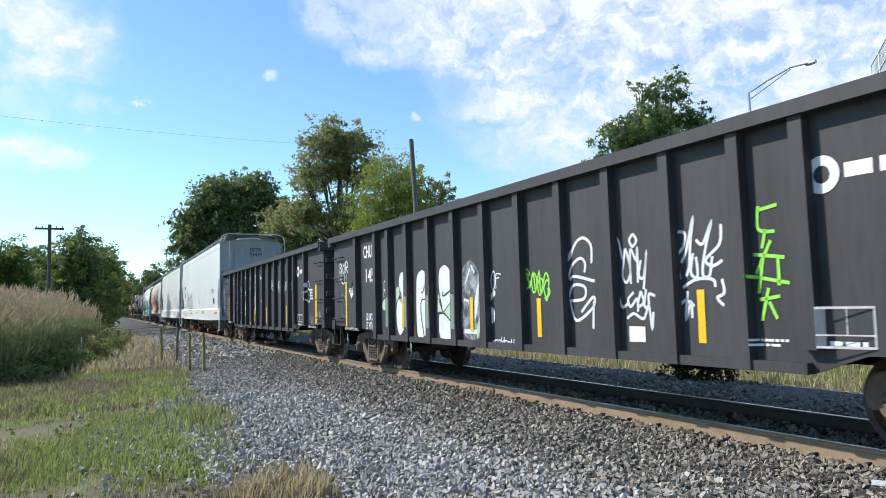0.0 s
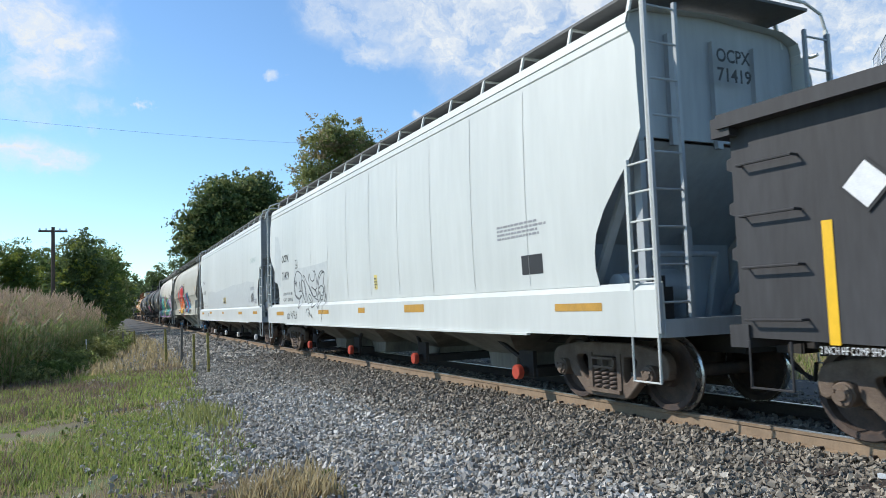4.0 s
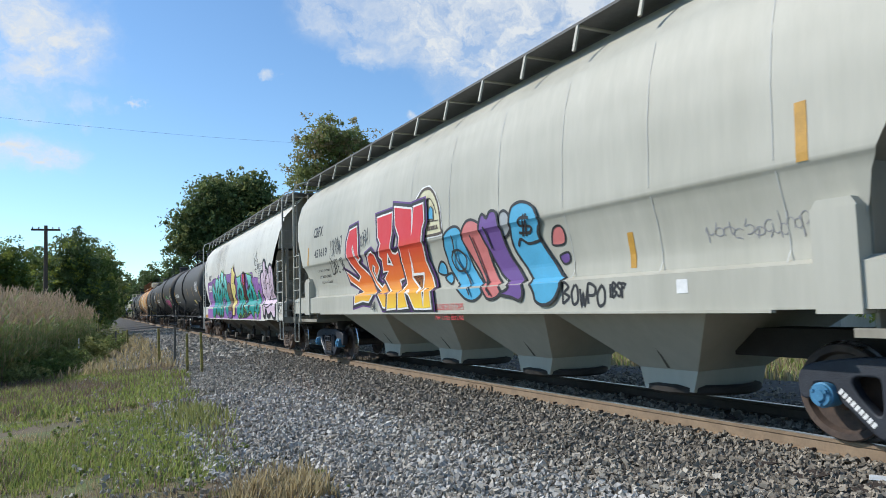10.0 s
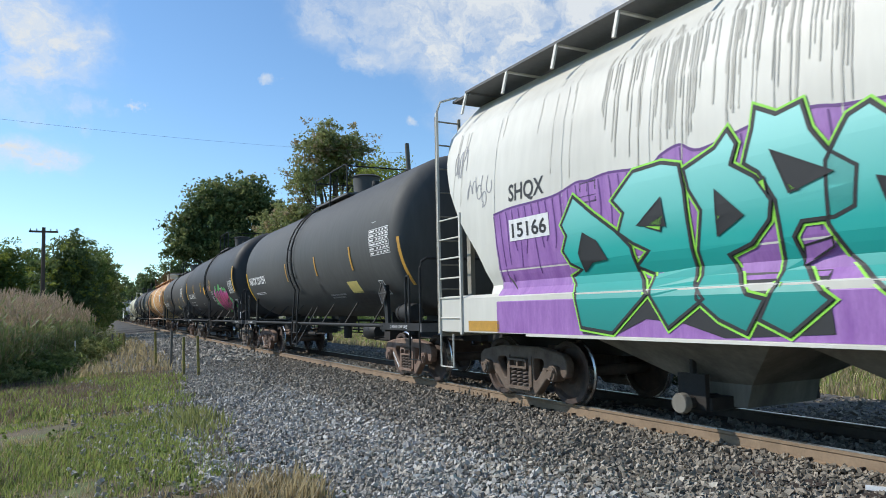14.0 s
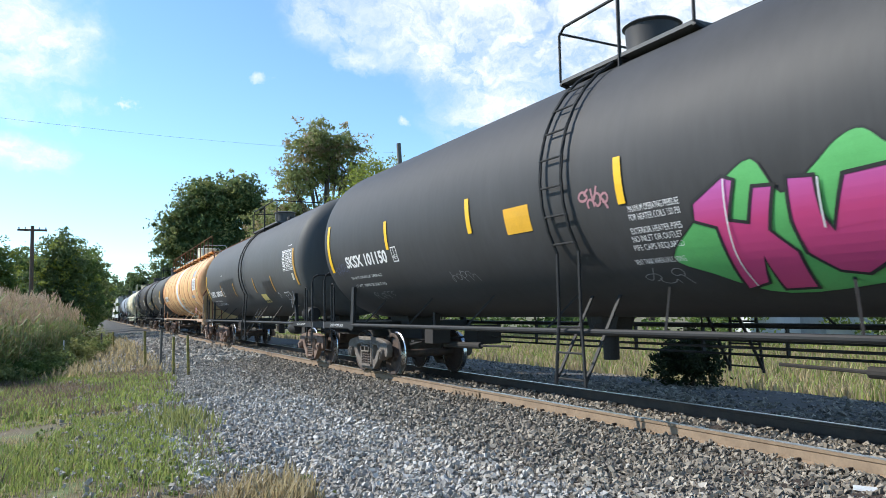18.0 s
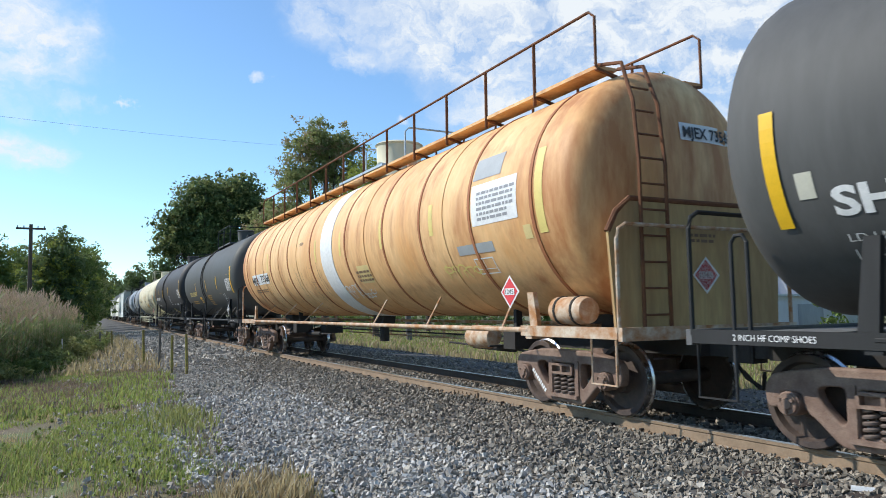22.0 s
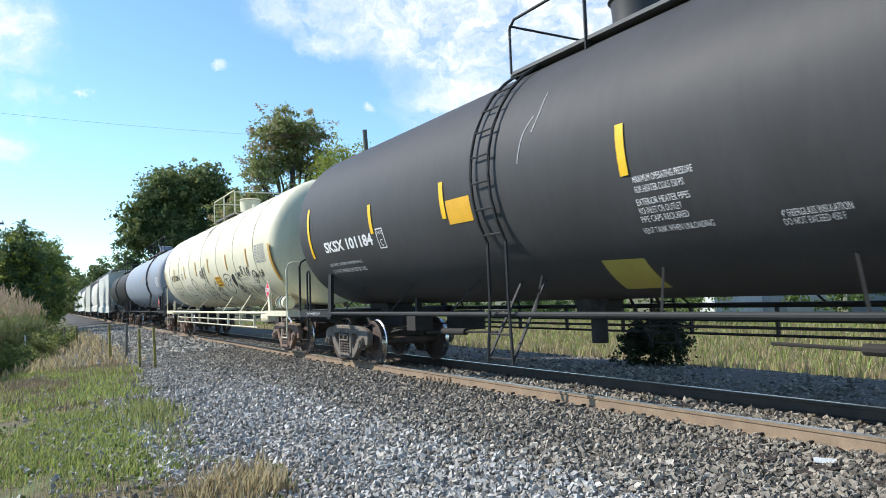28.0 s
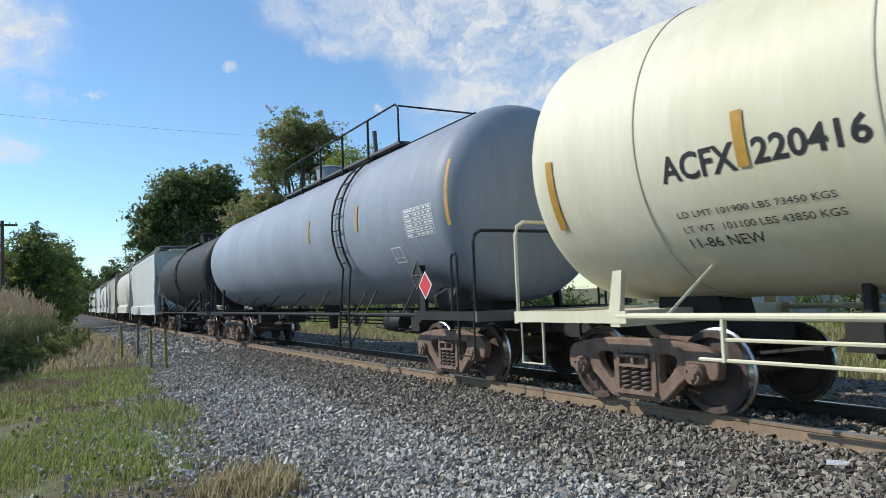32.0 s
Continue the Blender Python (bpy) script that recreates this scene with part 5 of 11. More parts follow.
def hopper(name, L, prof, paint, under, label, bays=4, steel=None, cap=None, rolling=True, sill=None, end_paint=None, inset=2.3, cut=CUT_AF, rear=CUT_A, wide=0.4, outlets=None, caps=None, stencil=False, round_gates=False):
    car = thing(name, label, "covered hopper", "cars of the freight train")
    h = L / 2
    steel = steel or M_TRUCK
    end_paint = end_paint or paint
    zb = prof[2][1]
    # end line of the side sheet: full at the roof, swept in over the trucks
    def edge(z, d=-1):
        return h - table(rear if rear and d > 0 else cut, z)
    body = Shape()
    ys = 30
    cols = []
    fine = []
    for (x0, z0), (x1, z1) in zip(prof[2:], prof[3:]):
        for k in range(3):
            fine.append((x0 + (x1 - x0) * k / 3, z0 + (z1 - z0) * k / 3))
    fine.append(prof[-1])
    ring = [(-x, z) for x, z in fine] + [(x, z) for x, z in fine[-2::-1]]
    n0 = 0
    for i in range(ys + 1):
        t = 2 * i / ys - 1
        for x, z in ring:
            body.v.append((x, t * edge(z, t), z))
    m = len(ring)
    for i in range(ys):
        for j in range(m - 1):
            body.f.append((i * m + j, i * m + j + 1, (i + 1) * m + j + 1, (i + 1) * m + j))
    part("body", body, paint, car, smooth=True)
    for d in (-1, 1):
        # sloped end sheet and upright end wall
        sl = Shape()
        dep = max(0.5, table(rear if rear and d > 0 else cut, 4.0) + 0.05)
        zz = [zb, 2.0, 2.5, 3.0, 3.3]
        back = lambda z: h - dep - 0.03 - (3.3 - z) * 1.05
        for za, zc in zip(zz, zz[1:]):
            xa, xc = prof_x(prof, za) - 0.02, prof_x(prof, zc) - 0.02
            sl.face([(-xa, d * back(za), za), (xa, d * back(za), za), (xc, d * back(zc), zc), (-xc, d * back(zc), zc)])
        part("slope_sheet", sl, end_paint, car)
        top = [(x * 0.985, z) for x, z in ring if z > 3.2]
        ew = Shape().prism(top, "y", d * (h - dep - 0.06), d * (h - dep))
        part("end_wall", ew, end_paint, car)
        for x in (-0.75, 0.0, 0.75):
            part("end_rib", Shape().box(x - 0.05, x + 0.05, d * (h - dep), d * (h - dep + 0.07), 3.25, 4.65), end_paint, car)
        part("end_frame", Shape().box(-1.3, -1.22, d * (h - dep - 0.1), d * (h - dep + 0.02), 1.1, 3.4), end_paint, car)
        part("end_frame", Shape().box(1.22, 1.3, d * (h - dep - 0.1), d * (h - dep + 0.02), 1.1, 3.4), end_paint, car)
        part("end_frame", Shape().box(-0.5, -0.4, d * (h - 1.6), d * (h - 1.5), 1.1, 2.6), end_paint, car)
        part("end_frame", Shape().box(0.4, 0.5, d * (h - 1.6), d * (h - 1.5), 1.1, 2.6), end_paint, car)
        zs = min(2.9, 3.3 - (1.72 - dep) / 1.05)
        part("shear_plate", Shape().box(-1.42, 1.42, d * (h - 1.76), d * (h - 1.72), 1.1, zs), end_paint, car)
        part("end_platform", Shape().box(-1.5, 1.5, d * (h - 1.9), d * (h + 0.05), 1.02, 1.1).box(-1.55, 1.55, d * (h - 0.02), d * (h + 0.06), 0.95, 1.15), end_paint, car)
        part("centre_sill", Shape().box(-0.28, 0.28, d * (h - 4.2), d * h, 0.7, 1.02), M_GRIME, car)
        for sd in (-1, 1):
            x = sd * 1.58
            ladder(car, ((x, d * h, 1.0), (x, d * h, 4.86)), ((x, d * (h - wide), 1.0), (x, d * (h - wide), 3.0)), 6, paint)
            ladder(car, ((x, d * (h + 0.02), 1.0), (x, d * (h + 0.02), 4.8)), ((sd * 1.12, d * (h + 0.02), 1.0), (sd * 1.12, d * (h + 0.02), 4.8)), 9, end_paint)
            s = Shape().tube([(x, d * (h - 0.02), 1.0), (x, d * (h - 0.02), 0.45), (x, d * (h - 0.45), 0.45), (x, d * (h - 0.45), 1.0)], 0.018, 6)
            part("step", s, paint, car)
        s = Shape().tube([(-1.58, d * h, 4.86), (-1.5, d * h, 5.07), (-1.2, d * h, 5.18), (1.2, d * h, 5.18), (1.5, d * h, 5.07), (1.58, d * h, 4.86)], 0.022, 6)
        part("roof_handhold", s, paint, car)
        part("end_walkway", Shape().box(-1.25, 1.25, d * (h - 0.62), d * h, 5.07, 5.11), M_WALK, car)
        add_coupler(car, d * h, d)
        add_truck(car, d * (h - 1.62), steel, rolling, cap, stencil)
    if car:
        s = Shape().lathe([(0.0, -0.35), (0.16, -0.33), (0.16, 0.33), (0.0, 0.35)], "x", (-0.9, -h + 1.1, 1.55), 16)
        part("brake_cylinder", s, end_paint, car, smooth=True)
    for sd in (-1, 1):
        x0 = prof[0][0]
        s = Shape().prism([(sd * x0, prof[0][1]), (sd * x0, prof[1][1]), (sd * (prof[2][0] - 0.02), zb + 0.01), (sd * (x0 - 0.12), prof[0][1])], "y", -h + 0.0, h - 0.0)
        part("side_sill", s, sill or paint, car)
        part("sill_flange", Shape().box(sd * (x0 - 0.02), sd * (x0 + 0.045), -h + 2.6, h - 2.6, prof[0][1] - 0.03, prof[0][1]), sill or paint, car)
        wx0, wx1 = sd * 0.62, sd * 1.28
        part("running_board", Shape().box(wx0, wx1, -h + 0.5, h - 0.5, 5.11, 5.15), M_WALK, car, "steel grating walkway")
        k = int(L / 1.28)
        for i in range(k + 1):
            s = Shape()
            y = -h + 0.52 + (L - 1.04) * i / k
            s.beam((sd * 1.27, y, 5.1), (sd * 1.36, y, 4.74), 0.05, 0.03)
            s.beam((sd * 1.28, y, 5.1), (sd * 0.62, y, 5.1), 0.05, 0.03)
            part("board_bracket", s, paint, car)
    for i in range(bays):
        y = -h + inset + 1.2 + (L - 2 * inset - 2.4) * (i + 0.5) / bays
        w = (L - 2 * inset - 2.4) / bays / 2
        yo = outlets[i] if outlets else y
        b = Shape()
        zt = prof[0][1] + 0.08
        rings = [[(-1.45, y - w, zt), (1.45, y - w, zt), (1.45, y + w, zt), (-1.45, y + w, zt)],
                 [(-0.6, y - 0.5, 0.5), (0.6, y - 0.5, 0.5), (0.6, y + 0.5, 0.5), (-0.6, y + 0.5, 0.5)],
                 [(-0.6, y - 0.42, 0.24), (0.6, y - 0.42, 0.24), (0.6, y + 0.42, 0.24), (-0.6, y + 0.42, 0.24)]]
        for r0, r1 in zip(rings, rings[1:]):
            for j in range(4):
                b.face([r0[j], r0[(j + 1) % 4], r1[(j + 1) % 4], r1[j]])
        b.face(rings[-1])
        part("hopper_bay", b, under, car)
        if round_gates:
            part("outlet_gate", Shape().lathe([(0.0, 0.2), (0.66, 0.2), (0.7, 0.23), (0.7, 0.29), (0.62, 0.32)], "z", (0, y, 0), 28), M_GRIME, car, "round outlet flange", smooth=True)
            part("bay_seam", Shape().beam((-1.3, y - w * 0.15, zt - 0.1), (-0.63, y - 0.05, 0.52), 0.03, 0.012), M_SEAMDARK, car)
            continue
        g = Shape().box(-0.95, 0.95, yo - 0.24, yo + 0.24, 0.22, 0.36).tube([(-1.15, yo, 0.3), (1.15, yo, 0.3)], 0.075, 10)
        g.box(-1.0, -0.93, yo - 0.2, yo + 0.2, 0.22, 0.62).box(0.93, 1.0, yo - 0.2, yo + 0.2, 0.22, 0.62).beam((-0.96, yo, 0.42), (-0.96, y, 0.95), 0.06, 0.05)
        part("outlet_gate", g, M_GRIME, car)
        c = Shape().lathe([(0.0, -1.21), (0.105, -1.21), (0.115, -1.19), (0.115, -1.12), (0.0, -1.1)], "x", (0, yo, 0.3), 18)
        part("outlet_cap", c, caps or under, car, "round outlet cap")
    if round_gates:
        for d in (-1, 1):
            for sd in (-1, 1):
                yj = 8.12 if d > 0 else -7.52
                part("jacking_panel", Shape().box(sd * 1.4, sd * 1.6, yj - 0.21, yj + 0.21, 1.22, 2.12).prism([(yj - 0.21, 2.12), (yj + 0.21, 2.12), (yj + 0.16, 2.2), (yj - 0.16, 2.2)], "x", sd * 1.4, sd * 1.58), paint, car, "upright beige jacking panel")
    for d in (-1, 1):
        # brake gear on the end platform
        part("brake_pipe", Shape().tube([(-0.9, d * (h - 1.2), 1.1), (-0.9, d * (h - 1.2), 1.75), (-0.6, d * (h - 1.0), 1.95), (0.4, d * (h - 1.0), 1.95), (0.4, d * (h - 1.2), 1.1)], 0.045, 8), end_paint, car, smooth=True)
        part("air_tank", Shape().lathe([(0.0, -0.5), (0.2, -0.45), (0.26, -0.3), (0.26, 0.3), (0.2, 0.45), (0.0, 0.5)], "x", (-0.35, d * (h - 1.35), 1.52), 18), end_paint, car, smooth=True)
        part("valve_box", Shape().box(-1.1, -0.78, d * (h - 0.95), d * (h - 0.6), 1.1, 1.52).box(-1.04, -0.84, d * (h - 0.9), d * (h - 0.66), 1.52, 1.66), M_GRIME, car)
        part("end_brace", Shape().beam((-1.26, d * (h - 1.7), 1.15), (-1.26, d * (h - dep_at(prof, rear if rear and d > 0 else cut)), 3.3), 0.12, 0.06), end_paint, car)
        part("end_brace", Shape().beam((1.26, d * (h - 1.7), 1.15), (1.26, d * (h - dep_at(prof, rear if rear and d > 0 else cut)), 3.3), 0.12, 0.06), end_paint, car)
    hatch = Shape()
    part("roof_hatch", hatch.box(-0.5, 0.5, -h + 1.2, h - 1.2, 4.89, 5.09), paint, car)
    return car


# ======== tank car ========
def wrap_tank(R, zc, lift=0.005):
    return lambda u, v: (-(R + lift) * math.cos(v / R), -u, zc + (R + lift) * math.sin(v / R))


def tank(name, L, R, zc, paint, label, steel=None, frame_paint=None, bands=(), ladder_at=0.0, dome=0.0, plat=(-3.0, 1.0), side_ladder=True, long_walk=False, low_rail=False, rolling=True, head=0.66, over=0.32, cap=None, stencil=False, loops=True):
    car = thing(name, label, "tank car", "cars of the freight train")
    h = L / 2
    hb = h - over
    steel, fp = steel or M_TRUCKRED, frame_paint or M_BLACK
    prof = []
    for i in range(13):
        a = math.pi / 2 * i / 12
        prof.append((R * math.sin(a) ** 0.75, -hb + head * (1 - math.cos(a) ** 0.75)))
    nl = 14
    for i in range(1, nl):
        prof.append((R, -hb + head + (2 * hb - 2 * head) * i / nl))
    prof += [(r, -y) for r, y in prof[:13][::-1]]
    part("shell", Shape().lathe(prof, "y", (0, 0, zc), 64), paint, car, smooth=True)
    for yb, wd, mat in bands:
        part("band", Shape().lathe([(R - 0.01, yb - wd / 2), (R + 0.012, yb - wd / 2), (R + 0.012, yb + wd / 2), (R - 0.01, yb + wd / 2)], "y", (0, 0, zc), 64), mat, car, smooth=True)
    for d in (-1, 1):
        part("stub_sill", Shape().box(-0.25, 0.25, d * (h - 2.9), d * h, 0.78, 1.02).prism([(d * (h - 2.4), 1.0), (d * (h - 1.4), 1.0), (d * (h - 1.45), zc - R * 0.85), (d * (h - 2.3), zc - R * 0.95)], "x", -0.3, 0.3), M_GRIME, car)
        part("end_platform", Shape().box(-1.5, 1.5, d * (h - 0.95), d * h, 1.06, 1.12).box(-1.52, 1.52, d * (h - 0.04), d * (h + 0.03), 1.0, 1.16), M_WALK if fp is M_BLACK else fp, car)
        part("end_sill", Shape().box(-1.52, 1.52, d * (h - 1.95), d * (h - 1.8), 0.98, 1.16), fp, car)
        for sd in (-1, 1):
            x = sd * 1.5
            s = Shape().tube([(x, d * (h - 0.55), 0.75), (x, d * (h - 0.55), 2.0), (x, d * (h - 0.6), 2.07), (x, d * (h - 0.68), 2.07), (x, d * (h - 0.73), 2.0), (x, d * (h - 0.73), 1.1)], 0.022, 8)
            if loops:
                part("corner_handrail", s, fp, car)
            s = Shape().tube([(x, d * (h - 0.04), 1.1), (x, d * (h - 0.04), 2.2), (sd * 1.46, d * (h - 0.04), 2.32), (sd * 1.36, d * (h - 0.04), 2.38), (0, d * (h - 0.04), 2.38)], 0.026, 8)
            part("end_handrail", s, fp, car)
            s = Shape().tube([(x, d * (h - 0.1), 1.08), (x, d * (h - 0.1), 0.48), (x, d * (h - 0.55), 0.48), (x, d * (h - 0.55), 1.08)], 0.018, 6)
            part("step", s, fp, car)
            part("side_plate", Shape().box(sd * 1.47, sd * 1.53, d * (h - 2.05), d * (h - 0.05), 1.02, 1.16), fp, car)
            jt = 1.95 if fp is M_BLACK else 1.62
            a = Shape().prism([(d * (h - 1.9), 1.14), (d * (h - 1.72), 1.14), (d * (h - 1.82), jt), (d * (h - 1.96), jt)], "x", sd * 1.4, sd * 1.47)
            part("jacking_post", a, fp, car)
            if fp is M_BLACK and rolling and d < 0:
                yc, zp = d * (h - 1.9), 1.78
                q = Shape().prism([(yc - 0.2, zp), (yc, zp - 0.24), (yc + 0.2, zp), (yc, zp + 0.24)], "x", sd * 1.5, sd * 1.512)
                pl = part("placard_holder", q, M_GRIME, car, "grey diamond placard holder")
                for e in (-1, 1):
                    for f in (-1, 1):
                        part("holder_rim", Shape().beam((sd * 1.518, yc + e * 0.2, zp), (sd * 1.518, yc, zp + f * 0.24), 0.025, 0.02), M_WALK, pl)
                part("holder_clip", Shape().beam((sd * 1.52, yc - 0.19, zp), (sd * 1.52, yc + 0.19, zp), 0.02, 0.016), M_WALK, pl)
        add_coupler(car, d * h, d)
        add_truck(car, d * (h - 1.7), steel, rolling, cap, stencil)
    for sd in (-1, 1):
        part("side_rail", Shape().tube([(sd * 1.5, -h + 1.9, 1.1), (sd * 1.5, h - 1.9, 1.1)], 0.038, 10), fp, car)
        k = 7
        for i in range(k):
            y = -h + 2.6 + (L - 5.2) * i / (k - 1)
            if abs(y - ladder_at) < 0.5:
                continue
            a = math.radians(-52)
            dy = 0.3 * (1 if y < 0 else -1)
            part("rail_brace", Shape().beam((sd * 1.5, y, 1.1), (sd * R * math.cos(a), y + dy, zc + R * math.sin(a)), 0.026, 0.026), fp, car)
        if low_rail or sd == 1:
            s = Shape()
            y0, y1 = -h + 3.3, h - 3.3
            s.tube([(sd * 1.5, y0, 0.88), (sd * 1.5, y1, 0.88)], 0.02, 6)
            s.tube([(sd * 1.5, y0 - 0.3, 0.68), (sd * 1.5, y1 + 0.3, 0.68)], 0.02, 6)
            for i in range(9):
                y = y0 + (y1 - y0) * i / 8
                s.beam((sd * 1.5, y, 1.1), (sd * 1.5, y, 0.66), 0.06, 0.03)
            part("lower_handrail", s, fp, car)
    # ladders, platform and manway
    if not long_walk and side_ladder:
        for sd in (-1, 1):
            for off in (-0.22, 0.22):
                pts = [(sd * 1.62, ladder_at + off * 1.35, 0.42), (sd * 1.6, ladder_at + off, 1.3)] + [(sd * (R + 0.07) * math.cos(a), ladder_at + off, zc + (R + 0.07) * math.sin(a)) for a in [math.radians(g) for g in range(-30, 86, 10)]]
                part("ladder_stile", Shape().tube(pts, 0.024, 6), fp, car)
            for i in range(13):
                if i < 3:
                    z, x = 0.5 + i * 0.33, sd * 1.61
                else:
                    a = math.radians(-26 + (i - 3) * 11.5)
                    x, z = sd * (R + 0.07) * math.cos(a), zc + (R + 0.07) * math.sin(a)
                part("ladder_rung", Shape().tube([(x, ladder_at - 0.25, z), (x, ladder_at + 0.25, z)], 0.014, 6), fp, car)
            for e in (-1, 1):
                part("ladder_strut", Shape().beam((sd * 0.98, ladder_at + e * 0.27, zc - R * 0.82), (sd * 1.62, ladder_at + e * 0.29, 0.47), 0.05, 0.02), fp, car)
    if not long_walk:
        y0, y1 = plat
    else:
        y0, y1 = -hb + 0.6, hb - 0.6
    zt = zc + R + (0.1 if long_walk else 0.0)
    for sd in (-1, 1):
        px = 0.95 if not long_walk else 0.98
        part("platform", Shape().box(sd * (px - 0.35), sd * px, y0, y1, zt - 0.16, zt - 0.11), M_WALK if not long_walk else M_ORANGE, car, "grated top walkway")
        s = Shape()
        top = zt + 0.66
        s.tube([(sd * px, y0, zt - 0.13), (sd * px, y0, top - 0.1), (sd * px, y0 + 0.12, top), (sd * px, y1 - 0.12, top), (sd * px, y1, top - 0.1), (sd * px, y1, zt - 0.13)], 0.021, 8)
        n = max(2, int((y1 - y0) / 1.35))
        for i in range(1, n):
            y = y0 + (y1 - y0) * i / n
            s.beam((sd * px, y, zt - 0.3), (sd * px, y, top), 0.05, 0.02)
        part("platform_railing", s, fp if not long_walk else M_RUST, car)
        for i in range(n + 1):
            y = y0 + (y1 - y0) * i / n
            part("platform_bracket", Shape().beam((sd * px, y, zt - 0.16), (sd * 0.62, y, zt - 0.24), 0.05, 0.04), fp if not long_walk else M_RUST, car)
    if not long_walk:
        for y in (y0, y1):
            part("cross_rail", Shape().tube([(-0.95, y, zt + 0.6), (0.95, y, zt + 0.6)], 0.018, 6), fp, car)
    if long_walk:
        for e in (-1.05, -0.62):
            part("ladder_stile", Shape().tube([(e, -h + 0.1, 1.1), (e, -h + 0.1, zc + 0.2), (e * 0.95, -h + 0.22, zc + 1.0), (e * 0.87, -h + 0.5, zt - 0.2), (e * 0.85, -h + 1.0, zt - 0.08)], 0.026, 6), M_RUST, car)
        for i in range(10):
            z = 1.3 + i * 0.32
            y = -h + 0.1 + max(0, z - zc - 0.2) * 0.24
            part("ladder_rung", Shape().tube([(-1.05 + max(0, z - zc) * 0.08, y, z), (-0.62, y, z)], 0.014, 6), M_RUST, car)
        part("dome", Shape().lathe([(0.0, 0.78), (0.55, 0.74), (0.6, 0.7), (0.56, 0.66), (0.54, 0.1), (0.7, -0.2)], "z", (0, dome, zt), 28), M_CREAM, car, "cream dome with a rusty lid", smooth=True)
        part("dome_platform", Shape().box(-1.0, -0.6, dome - 1.3, dome + 1.6, zt - 0.1, zt - 0.04).box(0.6, 1.0, dome - 1.3, dome + 1.6, zt - 0.1, zt - 0.04), M_STEEL, car)
        for y in (dome - 1.25, dome + 1.2):
            part("cross_rail", Shape().tube([(-0.4, y, zt), (-0.4, y, zt + 0.75), (-0.3, y, zt + 0.85), (0.9, y, zt + 0.85), (0.98, y, zt + 0.75), (0.98, y, zt)], 0.022, 8), M_STEEL, car)
    part("manway", Shape().lathe([(0.0, 0.58), (0.36, 0.57), (0.42, 0.53), (0.38, 0.5), (0.36, 0.12), (0.42, -0.15)], "z", (0, dome, zt), 20), paint, car, smooth=True)
    part("valve", Shape().lathe([(0.0, 0.3), (0.1, 0.3), (0.12, 0.2), (0.12, -0.1)], "z", (0, dome - 0.75, zt), 12), fp, car)
    part("valve", Shape().lathe([(0.0, 0.22), (0.08, 0.22), (0.08, -0.1)], "z", (0.2, dome + 0.7, zt), 12), fp, car)
    if side_ladder:
        part("bottom_outlet", Shape().lathe([(0.3, zc - R + 0.25), (0.28, zc - R - 0.1), (0.12, zc - R - 0.3), (0.12, 0.62), (0.0, 0.62)], "z", (0, 0.4, 0), 16).prism([(0.0, zc - R + 0.1), (0.8, zc - R + 0.1), (0.65, 0.98), (0.15, 0.98)], "x", -0.16, 0.16), M_GRIME, car)
    part("brake_reservoir", Shape().lathe([(0.0, -0.4), (0.15, -0.36), (0.2, -0.2), (0.2, 0.3), (0.14, 0.42), (0.0, 0.44)], "y", (-0.75, -h + 4.4, 0.92), 16), fp, car, smooth=True)
    part("brake_cylinder", Shape().lathe([(0.0, -0.38), (0.17, -0.34), (0.19, -0.25), (0.19, 0.3), (0.15, 0.36), (0.0, 0.38)], "y", (-1.15, -h + 1.35, 1.36), 18), fp, car, smooth=True)
    for e in (-0.18, 0.18):
        part("strap", Shape().lathe([(0.19, e - 0.02), (0.2, e - 0.02), (0.2, e + 0.02), (0.19, e + 0.02)], "y", (-1.15, -h + 1.35, 1.36), 18), M_GRIME, car)
    for d in (-1, 1):
        y = d * (h - 3.9)
        part("brake_lever", Shape().beam((-0.95, y, 0.78), (0.5, y + d * 0.3, 0.82), 0.09, 0.03).beam((-0.7, y + d * 0.05, 0.78), (-0.55, y + d * 1.0, 0.66), 0.035, 0.035), M_GRIME, car)
        part("lever_bracket", Shape().box(-0.75, -0.35, y - 0.5, y - 0.15, 0.74, 1.1).beam((-0.55, y - 0.3, 1.08), (-0.55, y - 0.3, zc - R * 0.93), 0.12, 0.08), M_GRIME, car)
        part("slack_adjuster", Shape().tube([(-0.3, y - d * 0.2, 0.7), (-0.3, y - d * 1.6, 0.72)], 0.06, 10).tube([(-0.3, y - d * 1.6, 0.72), (-0.3, y - d * 2.6, 0.74)], 0.022, 6), M_GRIME, car)
        part("equipment_box", Shape().box(0.15, 0.7, y - d * 0.2, y - d * 0.75, 0.7, 1.08), M_GRIME, car)
    s = Shape().tube([(0.5, -h + 3.5, 0.85), (0.5, h - 3.5, 0.85)], 0.02, 6)
    part("train_pipe", s, M_GRIME, car)
    return car


# ======== the train ========
CARS = []


def place_car(car, front, rear):
    CARS.append((car, (front + rear) / 2))
RUSTBAND = grain("rust_band", (0.42, 0.17, 0.07), 0.7, vary=0.3, scale=3, dark=(0.3, 0.1, 0.04))
M_CREAMSEAM = grain("cream_weld_seam", (0.6, 0.56, 0.42), 0.6, vary=0.2, scale=6)
BANDS = [(0.0, 0.85, M_PRINT)] + [(y, 0.07, RUSTBAND) for y in (8.7, 7.45, 5.45, 3.5, 1.35, -1.3, -3.5, -5.2, -7.0, -8.7)] + [(y, 0.03, M_ORANGE) for y in (2.6, -2.5, 4.5, 6.4, -6.1)]
g1 = gondola("gondola_car", 16.35, "black ribbed steel gondola car with white bubble graffiti")
place_car(g1, 1.25, 17.6)
g2 = gondola("gondola_car", 16.34, "black ribbed steel gondola car with large white sprayed outlines")
